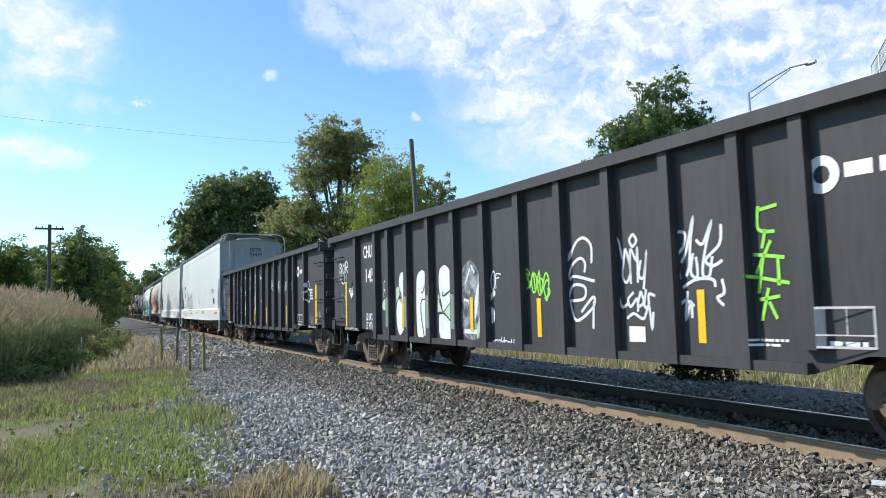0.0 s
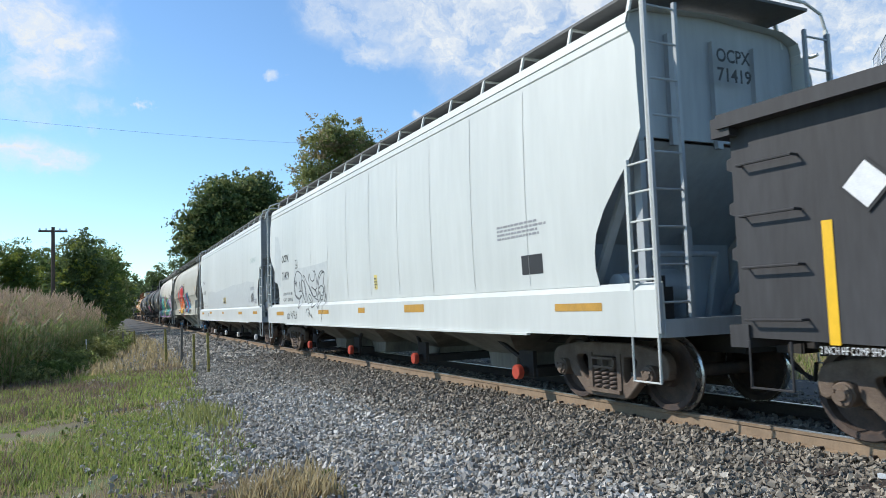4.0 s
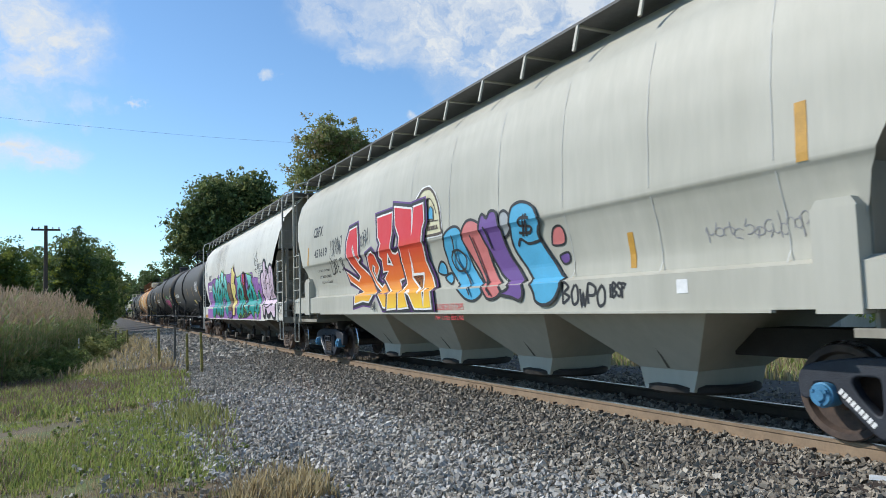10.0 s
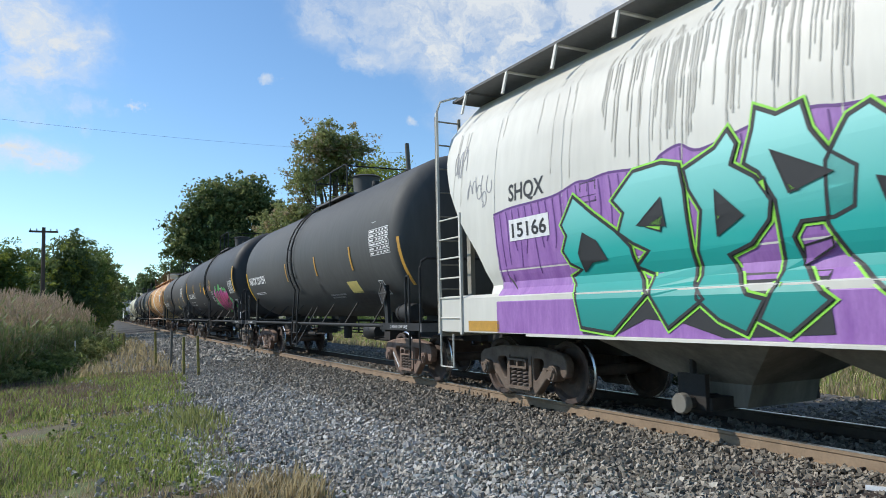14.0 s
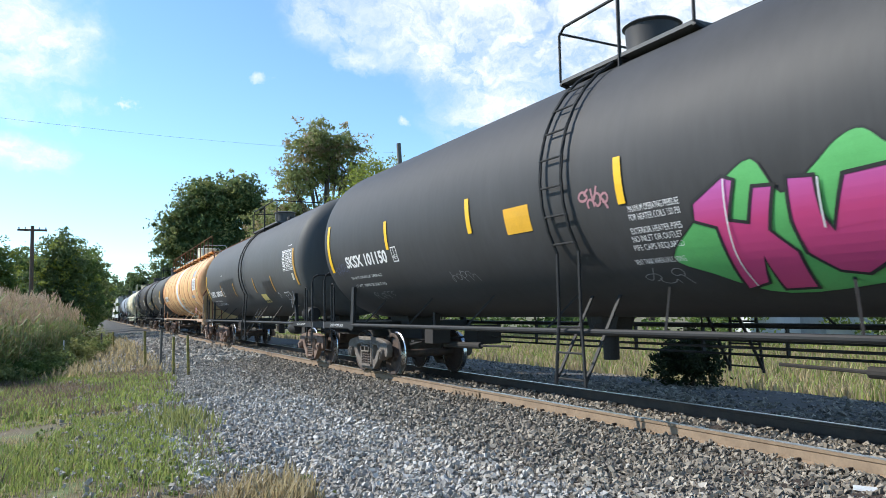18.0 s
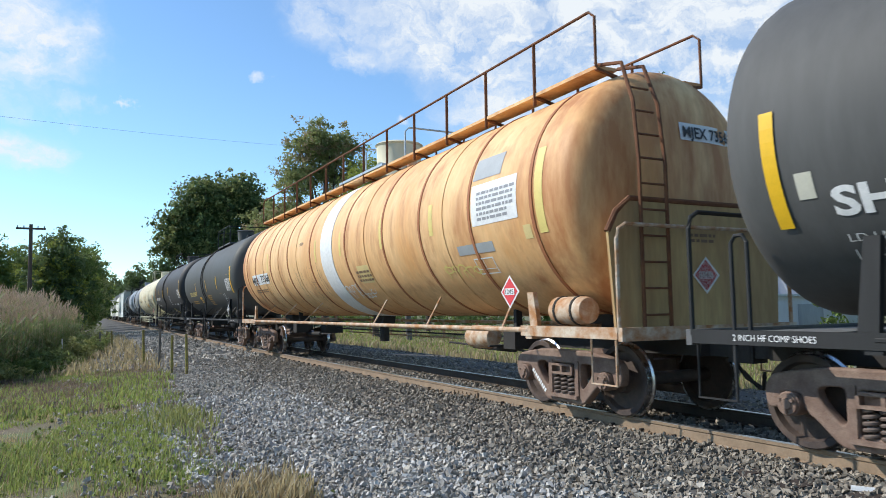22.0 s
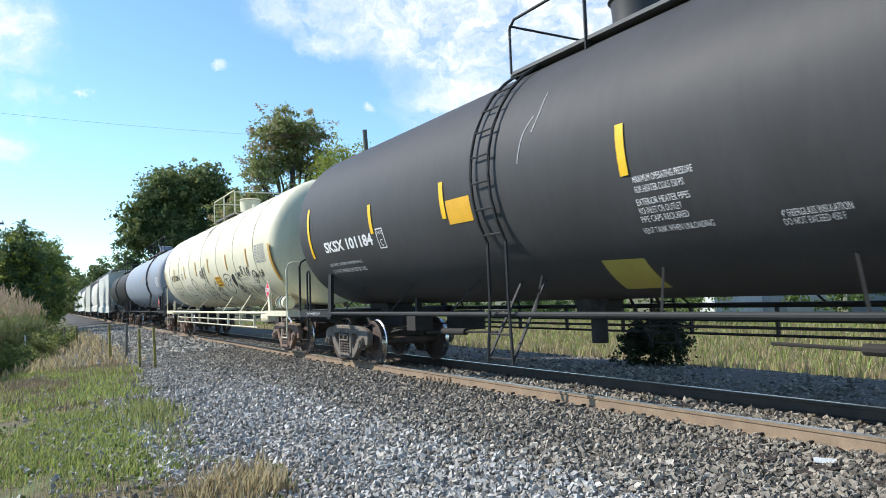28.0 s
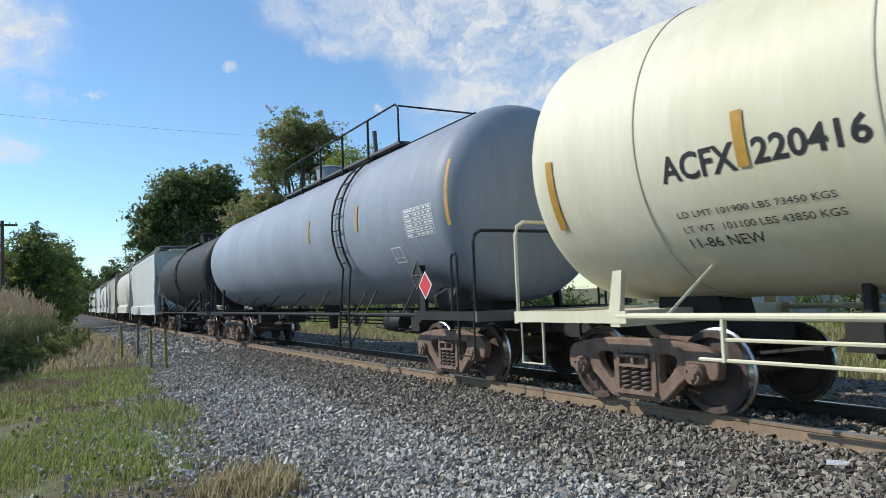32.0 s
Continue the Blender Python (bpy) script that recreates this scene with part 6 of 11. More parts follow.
place_car(g2, 18.8, 35.0)
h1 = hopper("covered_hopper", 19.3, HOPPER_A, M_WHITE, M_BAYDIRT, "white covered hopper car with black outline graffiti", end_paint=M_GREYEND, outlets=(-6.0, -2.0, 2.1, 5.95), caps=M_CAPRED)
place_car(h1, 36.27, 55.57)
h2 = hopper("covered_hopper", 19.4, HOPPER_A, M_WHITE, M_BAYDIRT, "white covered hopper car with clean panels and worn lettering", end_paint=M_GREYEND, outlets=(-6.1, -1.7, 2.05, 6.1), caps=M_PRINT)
place_car(h2, 56.95, 76.35)
h3 = hopper("covered_hopper", 18.95, HOPPER_D, M_BEIGE, M_BEIGE, "beige covered hopper car with red and blue graffiti", steel=M_TRUCKBLU, cut=CUT_B, rear=CUT_REAR, end_paint=M_ENDDIRTSHADE, cap=M_BLUECAP, wide=0.6, stencil=True, round_gates=True)
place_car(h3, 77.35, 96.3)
h4 = hopper("covered_hopper", 18.84, HOPPER_B, M_IVORY, M_BAYDIRT, "ivory covered hopper car with turquoise and purple graffiti", cut=CUT_C, rear=CUT_REAR, end_paint=M_ENDDIRTSHADE, wide=0.75)
place_car(h4, 97.95, 116.79)
t5 = tank("tank_car", 16.36, 1.7, 2.97, M_TANKDRK, "faded black tank car with white lettering and a top platform", ladder_at=0.5, dome=-1.3, plat=(-2.4, 0.5), over=0.52, stencil=True)
place_car(t5, 117.98, 134.34)
t6 = tank("tank_car", 18.36, 1.78, 3.03, M_TANKBLK, "black tank car with a pink and green graffiti piece", steel=M_TRUCKGREY, ladder_at=-0.67, dome=-0.7, plat=(-2.3, 0.2))
place_car(t6, 135.3, 153.66)
t7 = tank("tank_car", 17.7, 1.7, 2.97, M_TANKDRK, "faded black tank car with darker paint patches", ladder_at=-0.45, dome=-0.1, plat=(-2.7, 1.0))
place_car(t7, 154.85, 172.55)
o8 = tank("tank_car", 20.4, 1.69, 2.96, M_ORANGE, "rusty orange tank car with a white band and full-length walkway", long_walk=True, frame_paint=M_RUSTWHITE, dome=-0.6, bands=BANDS, stencil=True, loops=False)
place_car(o8, 173.77, 194.17)
part("head_shield", Shape().prism([(-1.42, 1.14), (1.42, 1.14), (1.5, 2.3), (1.2, 2.72), (-1.2, 2.72), (-1.5, 2.3)], "y", -10.02, -9.98), M_SHIELD, o8, "dirty ochre head shield")
part("shield_edge", Shape().tube([(-1.5, -10.0, 2.3), (-1.36, -10.0, 2.55), (-1.15, -10.0, 2.72), (1.15, -10.0, 2.72), (1.36, -10.0, 2.55), (1.5, -10.0, 2.3)], 0.04, 8), M_RUST, o8)
t9 = tank("tank_car", 15.32, 1.7, 2.97, M_OLIVE, "grey-black short tank car with yellow lettering", ladder_at=0.18, dome=-1.4, plat=(-2.7, 0.5), stencil=True, over=0.02, loops=False)
place_car(t9, 195.34, 210.66)
t10 = tank("tank_car", 18.18, 1.78, 3.03, M_TANKBLK, "black tank car with white lettering and yellow reflectors", steel=M_TRUCKGREY, ladder_at=0.65, dome=-0.7, plat=(-2.3, 1.0))
place_car(t10, 211.76, 229.94)
t11 = tank("tank_car", 20, 1.74, 3.0, M_CREAM, "cream tank car stained green, covered in black scribbled graffiti", frame_paint=M_CREAM, low_rail=True, bands=[(y, 0.02, M_CREAMSEAM) for y in (-7.6, -5.1, -2.6, 0.0, 2.5, 5.0, 7.5)], side_ladder=False, dome=-0.6, plat=(-2.2, 1.25), loops=False)
place_car(t11, 231.1, 251.1)
t12 = tank("tank_car", 19.63, 1.69, 2.96, M_BLUEGREY, "blue-grey tank car with a long top walkway", ladder_at=-4.64, dome=0.4, plat=(-6.2, 1.55))
place_car(t12, 252.37, 272)
t13 = tank("tank_car", 16.0, 1.55, 2.95, M_BLACK, "shiny black tank car with yellow marks", rolling=False)
place_car(t13, 273.3, 289.3)
FAR = [("covered_hopper", M_WHITE), ("covered_hopper", M_IVORY), ("covered_hopper", M_BEIGE), ("covered_hopper", M_IVORY), ("covered_hopper", M_WHITE), ("covered_hopper", M_BEIGE), ("covered_hopper", M_GREYEND)]
at = 290.5
for i, (nm, paint) in enumerate(FAR):
    c = hopper(nm, 17.6, HOPPER_B if i % 2 else HOPPER_A, paint, M_GRIME, "pale covered hopper car far back in the train", rolling=False, bays=3)
    place_car(c, at, at + 17.6)
    at += 18.9
for i in range(5):
    c = gondola("gondola_car", 16.35, "black gondola car far back in the train", rolling=False)
    place_car(c, at, at + 16.35)
    at += 17.6


# ======== marks, lettering and graffiti on the cars ========
def flame(name, low, mid, high, z0, z1):
    """Spray paint that fades from one colour to the next up the side."""
    m = grain(name, mid, 0.45, vary=0.1, scale=3)
    n, l = m.node_tree.nodes, m.node_tree.links
    co, sp, mr, cr = n.new("ShaderNodeTexCoord"), n.new("ShaderNodeSeparateXYZ"), n.new("ShaderNodeMapRange"), n.new("ShaderNodeValToRGB")
    l.new(co.outputs["Object"], sp.inputs["Vector"])
    mr.inputs["From Min"].default_value, mr.inputs["From Max"].default_value = z0, z1
    l.new(sp.outputs["Z"], mr.inputs["Value"])
    l.new(mr.outputs["Result"], cr.inputs["Fac"])
    cr.color_ramp.elements[0].color, cr.color_ramp.elements[1].color = (*low, 1), (*high, 1)
    cr.color_ramp.elements.new(0.5).color = (*mid, 1)
    l.new(cr.outputs["Color"], n["Principled BSDF"].inputs["Base Color"])
    return m


def flat_paint(name, c, rough=0.5):
    return grain(name, c, rough, vary=0.14, scale=5)


M_FLAME = flame("flame_spray", (0.85, 0.66, 0.05), (0.72, 0.17, 0.025), (0.6, 0.025, 0.03), 1.2, 2.7)
M_TEAL = flame("teal_spray", (0.01, 0.19, 0.165), (0.02, 0.37, 0.33), (0.34, 0.73, 0.68), 1.0, 3.2)
M_MAGENTA = flame("pink_spray", (0.55, 0.06, 0.2), (0.45, 0.12, 0.4), (0.6, 0.15, 0.3), 2.2, 3.1)
M_PINK, M_MINT, M_LIME = flat_paint("pink_foil", (0.8, 0.1, 0.3)), flat_paint("mint_spray", (0.5, 0.62, 0.44)), flat_paint("lime_spray", (0.3, 0.72, 0.08))
M_GRAFGREY, M_GRAFBLUE, M_FADEPINK = flat_paint("grey_print", (0.3, 0.3, 0.31)), flat_paint("blue_spray", (0.08, 0.09, 0.16)), flat_paint("faded_pink_spray", (0.4, 0.2, 0.22))
M_SPRAY, M_SPRAYBLK, M_SPRAYPUR = flat_paint("white_spray", (0.72, 0.73, 0.74)), flat_paint("black_spray", (0.03, 0.03, 0.033)), flat_paint("purple_spray", (0.12, 0.04, 0.2))
M_FADEINK, M_FAINT, M_BROWNINK = flat_paint("worn_black_print", (0.12, 0.12, 0.12)), flat_paint("faint_green_print", (0.5, 0.57, 0.52)), flat_paint("brown_print", (0.2, 0.12, 0.07))
M_SIGNYEL, M_ORANGESIGN, M_STRAWSIGN, M_OLIVEYEL = flat_paint("notice_yellow", (0.74, 0.6, 0.2)), flat_paint("notice_orange", (0.75, 0.4, 0.03)), flat_paint("notice_straw", (0.7, 0.55, 0.25)), flat_paint("dull_yellow", (0.42, 0.36, 0.08))
M_DARKPATCH, M_GREYPATCH, M_PLATE = flat_paint("fresh_black", (0.035, 0.035, 0.036)), flat_paint("primer_grey", (0.36, 0.38, 0.39)), flat_paint("pale_plate", (0.6, 0.58, 0.48))
M_SKY, M_CORAL, M_VIOLET, M_PALEPINK = flat_paint("sky_blue_spray", (0.08, 0.38, 0.6)), flat_paint("coral_spray", (0.6, 0.18, 0.17)), flat_paint("violet_spray", (0.16, 0.08, 0.28)), flat_paint("pale_pink_spray", (0.68, 0.52, 0.62))
M_DARKRED, M_SPRAYGREY = flat_paint("dark_red_spray", (0.1, 0.012, 0.012)), grain("mottled_grey_spray", (0.42, 0.44, 0.46), 0.6, vary=0.5, scale=7, dark=(0.06, 0.06, 0.065), spots=0.9)
M_EMBLEM = flat_paint("emblem_brown", (0.09, 0.06, 0.04))
M_DULLMINT = flat_paint("dull_mint_spray", (0.2, 0.26, 0.2))
M_REPAINT, M_WEATHER = flat_paint("cool_repaint", (0.53, 0.555, 0.54)), grain("soot_streaks", (0.56, 0.54, 0.48), 0.7, vary=0.25, scale=2, stretch=(1, 2, 0.2), dark=(0.43, 0.41, 0.36))
M_SEAM = flat_paint("weld_seam", (0.44, 0.45, 0.43))
M_LOGO, M_RED, M_GREENFILL, M_MAUVE = flat_paint("cream_emblem", (0.62, 0.58, 0.38)), flat_paint("placard_red", (0.65, 0.05, 0.06)), flat_paint("green_spray", (0.12, 0.45, 0.14)), grain("purple_mural", (0.36, 0.18, 0.46), 0.5, vary=0.3, scale=3, stretch=(1, 3, 0.6), dark=(0.24, 0.1, 0.34))


def gon_wrap(lift):
    def wrap(u, v):
        near = min(abs(-u - p) for p in POSTS)
        return (-(1.588 if near < 0.092 else 1.473) - lift, -u, v)
    return wrap


w_gon = [gon_wrap(0.004 + 0.003 * k) for k in range(8)]
w_sheet = [wrap_flat(-1.4745 - 0.002 * k) for k in range(8)]
w_a = [wrap_prof(HOPPER_A, 0.004 + 0.003 * k) for k in range(14)]
w_b = [wrap_prof(HOPPER_B, 0.004 + 0.003 * k) for k in range(14)]
w_h = [wrap_prof(HOPPER_D, 0.004 + 0.0045 * k) for k in range(14)]
w_t = [wrap_tank(1.7, 2.97, 0.005 + 0.003 * k) for k in range(8)]
w_d = [wrap_tank(1.78, 3.03, 0.005 + 0.003 * k) for k in range(8)]
w_e = [wrap_tank(1.74, 3.0, 0.005 + 0.003 * k) for k in range(8)]
w_c = [wrap_tank(1.69, 2.96, 0.005 + 0.003 * k) for k in range(8)]


def end_wrap(h):
    """The front end wall of a hopper, read from before the car."""
    return lambda u, v: (u, -h + 0.5 - 0.078, v)


def soot(car, u0, u1, wrap, count=34, seed=17, power=1.9):
    """Thin grey runs of dirt down from the roof edge."""
    rnd = random.Random(seed)
    for k in range(count):
        u = u0 + (u1 - u0) * rnd.random() ** power
        z, ln = 4.5 + rnd.uniform(-0.15, 0.1), rnd.uniform(0.3, 1.5)
        w = rnd.uniform(0.006, 0.024)
        strokes([[(u, z), (u + 0.01, z - ln * 0.5), (u, z - ln)]], w, M_WEATHER, car, wrap, name="dirt_run", label="grey run of dirt")


def rust_runs(car, u0, u1, top, low, count, w, material, seed):
    """Thin runs of rust down a tank's side."""
    rnd = random.Random(seed)
    for k in range(count):
        u, v = rnd.uniform(u0, u1), top + rnd.uniform(-0.5, 0.3)
        ln = (top - low) * rnd.uniform(0.15, 0.8)
        n = max(3, int(ln / 0.12))
        lines = [(u + rnd.uniform(-0.01, 0.01), v - ln * i / n) for i in range(n + 1)]
        strokes([lines], w * rnd.uniform(0.4, 1.2), material, car, w_c[1], name="rust_run", label="thin run of rust")


def seams(car, wrap):
    """Upright weld seams of the side sheets."""
    rnd = random.Random(len(car.name))
    for k in range(-5, 6):
        u = 0.52 + k * 1.62 + rnd.uniform(-0.04, 0.04)
        if abs(u) < 8.3:
            patch(u, 1.62, u + 0.012, 4.45, M_SEAM, car, wrap, "weld_seam")


def wrap_head(R, zc, hb, head=0.66, lift=0.012):
    """The front head of a tank, read from before the car: u to the right of its middle, v up."""
    def wrap(u, v):
        q = min(1.0, (math.hypot(u, v) / R) ** (1 / 0.75))
        return (u, -hb + head * (1 - math.sqrt(1 - q * q) ** 0.75) - lift, zc + v)
    return wrap


def ring(u, v, r, w, material, parent, wrap):
    vs, fs, k = [], [], 28
    for i in range(k):
        c, s = math.cos(2 * math.pi * i / k), math.sin(2 * math.pi * i / k)
        vs += [(u + r * c, v + r * s), (u + (r - w) * c, v + (r - w) * s)]
        j = (i + 1) % k
        fs.append((2 * i, 2 * j, 2 * j + 1, 2 * i + 1))
    return lay("emblem", vs, fs, material, parent, wrap, cut=0, label="painted ring")


def framed(u0, v0, u1, v1, material, parent, wrap, w=0.022, panes=True):
    """A ruled box with two panes, as weight data are painted."""
    vs, fs = [], []
    um = u0 + (u1 - u0) * 0.45
    for a, b, c, d in ((u0, v0, u1, v0 + w), (u0, v1 - w, u1, v1), (u0, v0, u0 + w, v1), (u1 - w, v0, u1, v1), (um, v0 + (v1 - v0) * 0.3, um + w * 0.6, v1), (u0, v0 + (v1 - v0) * 0.3, u1, v0 + (v1 - v0) * 0.3 + w * 0.6))[:6 if panes else 4]:
        n = len(vs)
        vs += [(a, b), (c, b), (c, d), (a, d)]
        fs.append((n, n + 1, n + 2, n + 3))
    return lay("data_box", vs, fs, material, parent, wrap, label="painted data box")


def ruled(u0, v0, u1, v1, cols, rows, material, parent, wrap):
    """A test record: a ruled table with plain bars in it."""
    rnd = random.Random(int(u0 * 100))
    vs, fs = [], []

    def bar(a, b, c, d):
        n = len(vs)
        vs.extend([(a, b), (c, b), (c, d), (a, d)])
        fs.append((n, n + 1, n + 2, n + 3))
    w = 0.012
    for i in range(rows + 1):
        y = v0 + (v1 - v0 - w) * i / rows
        bar(u0, y, u1, y + w)
    xs = [u0, u0 + (u1 - u0) * 0.36] + [u0 + (u1 - u0) * (0.36 + 0.64 * k / (cols - 1)) for k in range(1, cols)]
    for x in xs:
        bar(x - w / 2, v0, x + w / 2, v1)
    for i in range(rows):
        y = v0 + (v1 - v0) * (i + 0.3) / rows
        hh = (v1 - v0) / rows * 0.42
        for a, b in zip(xs, xs[1:]):
            bar(a + 0.03, y, a + 0.03 + (b - a - 0.06) * rnd.uniform(0.55, 1.0), y + hh)
    return lay("test_record", vs, fs, material, parent, wrap, label="ruled white test record")


def diamond(u, v, r, inner, edge, parent, wrap, text):
    """A hazard placard: a square plate on its corner."""
    up = lambda k, dx: lambda a, b: tuple(c + d for c, d in zip(wrap(a, b), (-dx, 0, 0)))
    lay("placard", [(u - r, v), (u, v - r), (u + r, v), (u, v + r)], [(0, 1, 2, 3)], edge, parent, up(0, 0.012), cut=0, label="diamond hazard placard")
    k = r * 0.84
    lay("placard_face", [(u - k, v), (u, v - k), (u + k, v), (u, v + k)], [(0, 1, 2, 3)], inner, parent, up(1, 0.016), cut=0)
    if text:
        lay("number_field", [(u - r * 0.52, v - r * 0.2), (u + r * 0.52, v - r * 0.2), (u + r * 0.52, v + r * 0.2), (u - r * 0.52, v + r * 0.2)], [(0, 1, 2, 3)], M_PRINT, parent, up(2, 0.02), cut=0)
        sign(text, u - r * 0.45, v - r * 0.14, r * 0.28, M_INK, parent, up(3, 0.024), width=r * 0.9)


def ribbon(lines, w, closed=False, smooth=True):
    """Corners and faces of sprayed lines."""
    vs, fs = [], []
    for pts in lines:
        pts = [Vector(p) for p in pts]
        m = len(pts)
        out = []
        for i in range(m if closed else m - 1):
            if closed:
                p0, p1, p2, p3 = (pts[(i + k) % m] for k in (-1, 0, 1, 2))
            else:
                p0, p1, p2, p3 = pts[max(i - 1, 0)], pts[i], pts[i + 1], pts[min(i + 2, m - 1)]
            for k in range(5 if smooth else 1):
                t = k / 5
                out.append(0.5 * ((2 * p1) + (p2 - p0) * t + (2 * p0 - 5 * p1 + 4 * p2 - p3) * t * t + (3 * p1 - p0 - 3 * p2 + p3) * t ** 3))
        if not closed:
            out.append(pts[-1])
        n, q = len(vs), len(out)
        for i, p in enumerate(out):
            a, b = (out[i - 1], out[(i + 1) % q]) if closed else (out[max(i - 1, 0)], out[min(i + 1, q - 1)])
            d = (p - a).normalized() + (b - p).normalized() if (p - a).length > 1e-6 and (b - p).length > 1e-6 else b - a
            d = d.normalized() if d.length > 1e-4 else Vector((1, 0))
            bend = max(0.55, abs(d.dot((b - p).normalized()))) if (b - p).length > 1e-6 else 1.0
            e = Vector((-d.y, d.x)) * w / 2 / bend
            vs += [tuple(p + e), tuple(p - e)]
        for i in range(q if closed else q - 1):
            j = (i + 1) % q
            fs.append((n + 2 * i, n + 2 * i + 1, n + 2 * j + 1, n + 2 * j))
    return vs, fs


def doodle(lines, w, material, parent, wrap, label="", stuff=False):
    """A drawing of several sprayed lines, each a part."""
    if stuff:
        vs, fs = ribbon(lines, w)
        lay("drip_paint", vs, fs, material, parent, wrap, cut=0, label=label)["kind"] = "stuff"
        return
    for one in lines:
        vs, fs = ribbon([one], w)
        lay("graffiti", vs, fs, material, parent, wrap, cut=0, label=label or "sprayed line")


def across_posts(lines, w, material, parent, label=""):
    """Sprayed lines that run over a gondola's sheet and over its posts."""
    doodle(lines, w, material, parent, w_sheet[0], label)
    for one in lines:
        vs, fs = ribbon([one], w)
        on = [min(abs(-u - q) for q in POSTS) < 0.085 for u, _ in vs]
        keep = [f for f in fs if all(on[a] for a in f)]
        if keep:
            for a, b in islands(vs, keep):
                lay("graffiti", a, b, material, parent, wrap_flat(-1.589), cut=0, label="sprayed line on a post")


def rounded(pts):
    """A closed outline with its corners eased."""
    m, out = len(pts), []
    for i in range(m):
        p0, p1, p2, p3 = (Vector(pts[(i + k) % m]) for k in (-1, 0, 1, 2))
        for k in range(4):
            t = k / 4
            out.append(tuple(0.5 * ((2 * p1) + (p2 - p0) * t + (2 * p0 - 5 * p1 + 4 * p2 - p3) * t * t + (3 * p1 - p0 - 3 * p2 + p3) * t ** 3)))
    return out


def filled(pts, fill, line, w, parent, wraps, k, smooth=True, label=""):
    """A sprayed shape with a line round it."""
    edge = rounded(pts) if smooth else pts
    lay("graffiti", edge, [tuple(range(len(edge)))], fill, parent, wraps[k], cut=0.04 if wraps is w_h else 0.1, label=label or "sprayed shape")
    vs, fs = ribbon([edge], w, closed=True, smooth=False)
    lay("graffiti_edge", vs, fs, line, parent, wraps[k + 1], cut=0.04 if wraps is w_h else 0.1, label="sprayed edge line")


PEN = {"A": "0,0 .45,1 1,0|.2,.4 .8,.4", "B": "0,0 0,1 .8,.8 .2,.52 .95,.3 0,0", "C": "1,.85 .5,1 0,.5 .5,0 1,.15", "D": "0,0 0,1 .8,.8 .9,.3 0,0", "E": "1,1 0,.95 0,.5 .7,.5 0,.45 0,0 1,.05",
       "F": "0,0 0,1 1,.95|0,.5 .7,.55", "G": "1,.85 .5,1 0,.5 .5,0 1,.2 1,.5 .6,.5", "H": "0,0 0,1|1,0 1,1|0,.5 1,.55", "I": ".5,0 .5,1", "J": ".2,.9 .9,1 .7,.1 .1,.1", "K": "0,0 0,1|1,1 .1,.5 1,0",
       "L": "0,1 0,0 1,.05", "M": "0,0 .1,1 .5,.3 .9,1 1,0", "N": "0,0 0,1 1,0 1,1", "O": ".5,1 0,.6 .3,0 .9,.2 .9,.8 .5,1", "P": "0,0 0,1 .9,.85 .8,.5 0,.45", "R": "0,0 0,1 .9,.85 .7,.5 .1,.5 1,0",
       "S": "1,.9 .4,1 .1,.7 .9,.35 .6,0 0,.1", "T": "0,1 1,1|.5,1 .5,0", "U": "0,1 .1,.1 .7,0 1,1", "V": "0,1 .5,0 1,1", "W": "0,1 .25,0 .5,.7 .75,0 1,1", "Y": "0,1 .5,.5 1,1|.5,.5 .4,0", "7": "0,1 1,1 .4,0|.2,.5 .9,.5"}


def tag(text, u, v, w, h, width, material, parent, wrap, seed=0, lean=0.1, rise=0.0):
    """Hand-sprayed writing, each letter a little off."""
    rnd = random.Random(seed)
    step = w / len(text)
    lines = []
    for i, ch in enumerate(text):
        for one in PEN.get(ch, "").split("|"):
            if not one:
                continue
            dv, k = rnd.uniform(-0.08, 0.08) * h, rnd.uniform(0.85, 1.15)
            pts = []
            for xy in one.split():
                x, y = (float(q) for q in xy.split(","))
                pts.append((u + step * (i + 0.08 + 0.84 * x + lean * y + rnd.uniform(-0.05, 0.05)), v + rise * i / len(text) + dv + h * k * (y + rnd.uniform(-0.04, 0.04))))
            lines.append(pts)
    doodle(lines, width, material, parent, wrap, "hand-sprayed writing")


def flame_letter(pts, k):
    """One large letter: violet, black and white edges behind a fill that runs from red to yellow."""
    pts = [(a, max(1.3, b)) for a, b in pts]
    for n, (m, w) in enumerate(((M_SPRAYPUR, 0.27), (M_INK, 0.2), (M_PRINT, 0.075))):
        vs, fs = ribbon([pts], w, closed=True, smooth=False)
        lay("graffiti_edge", [(a, max(1.27, b)) for a, b in vs], fs, m, h3, w_h[k + n], cut=0.04, label="sprayed edge of a letter")
    lay("graffiti", pts, [tuple(range(len(pts)))], M_FLAME, h3, w_h[k + 3], cut=0.04, label="red to yellow sprayed letter")


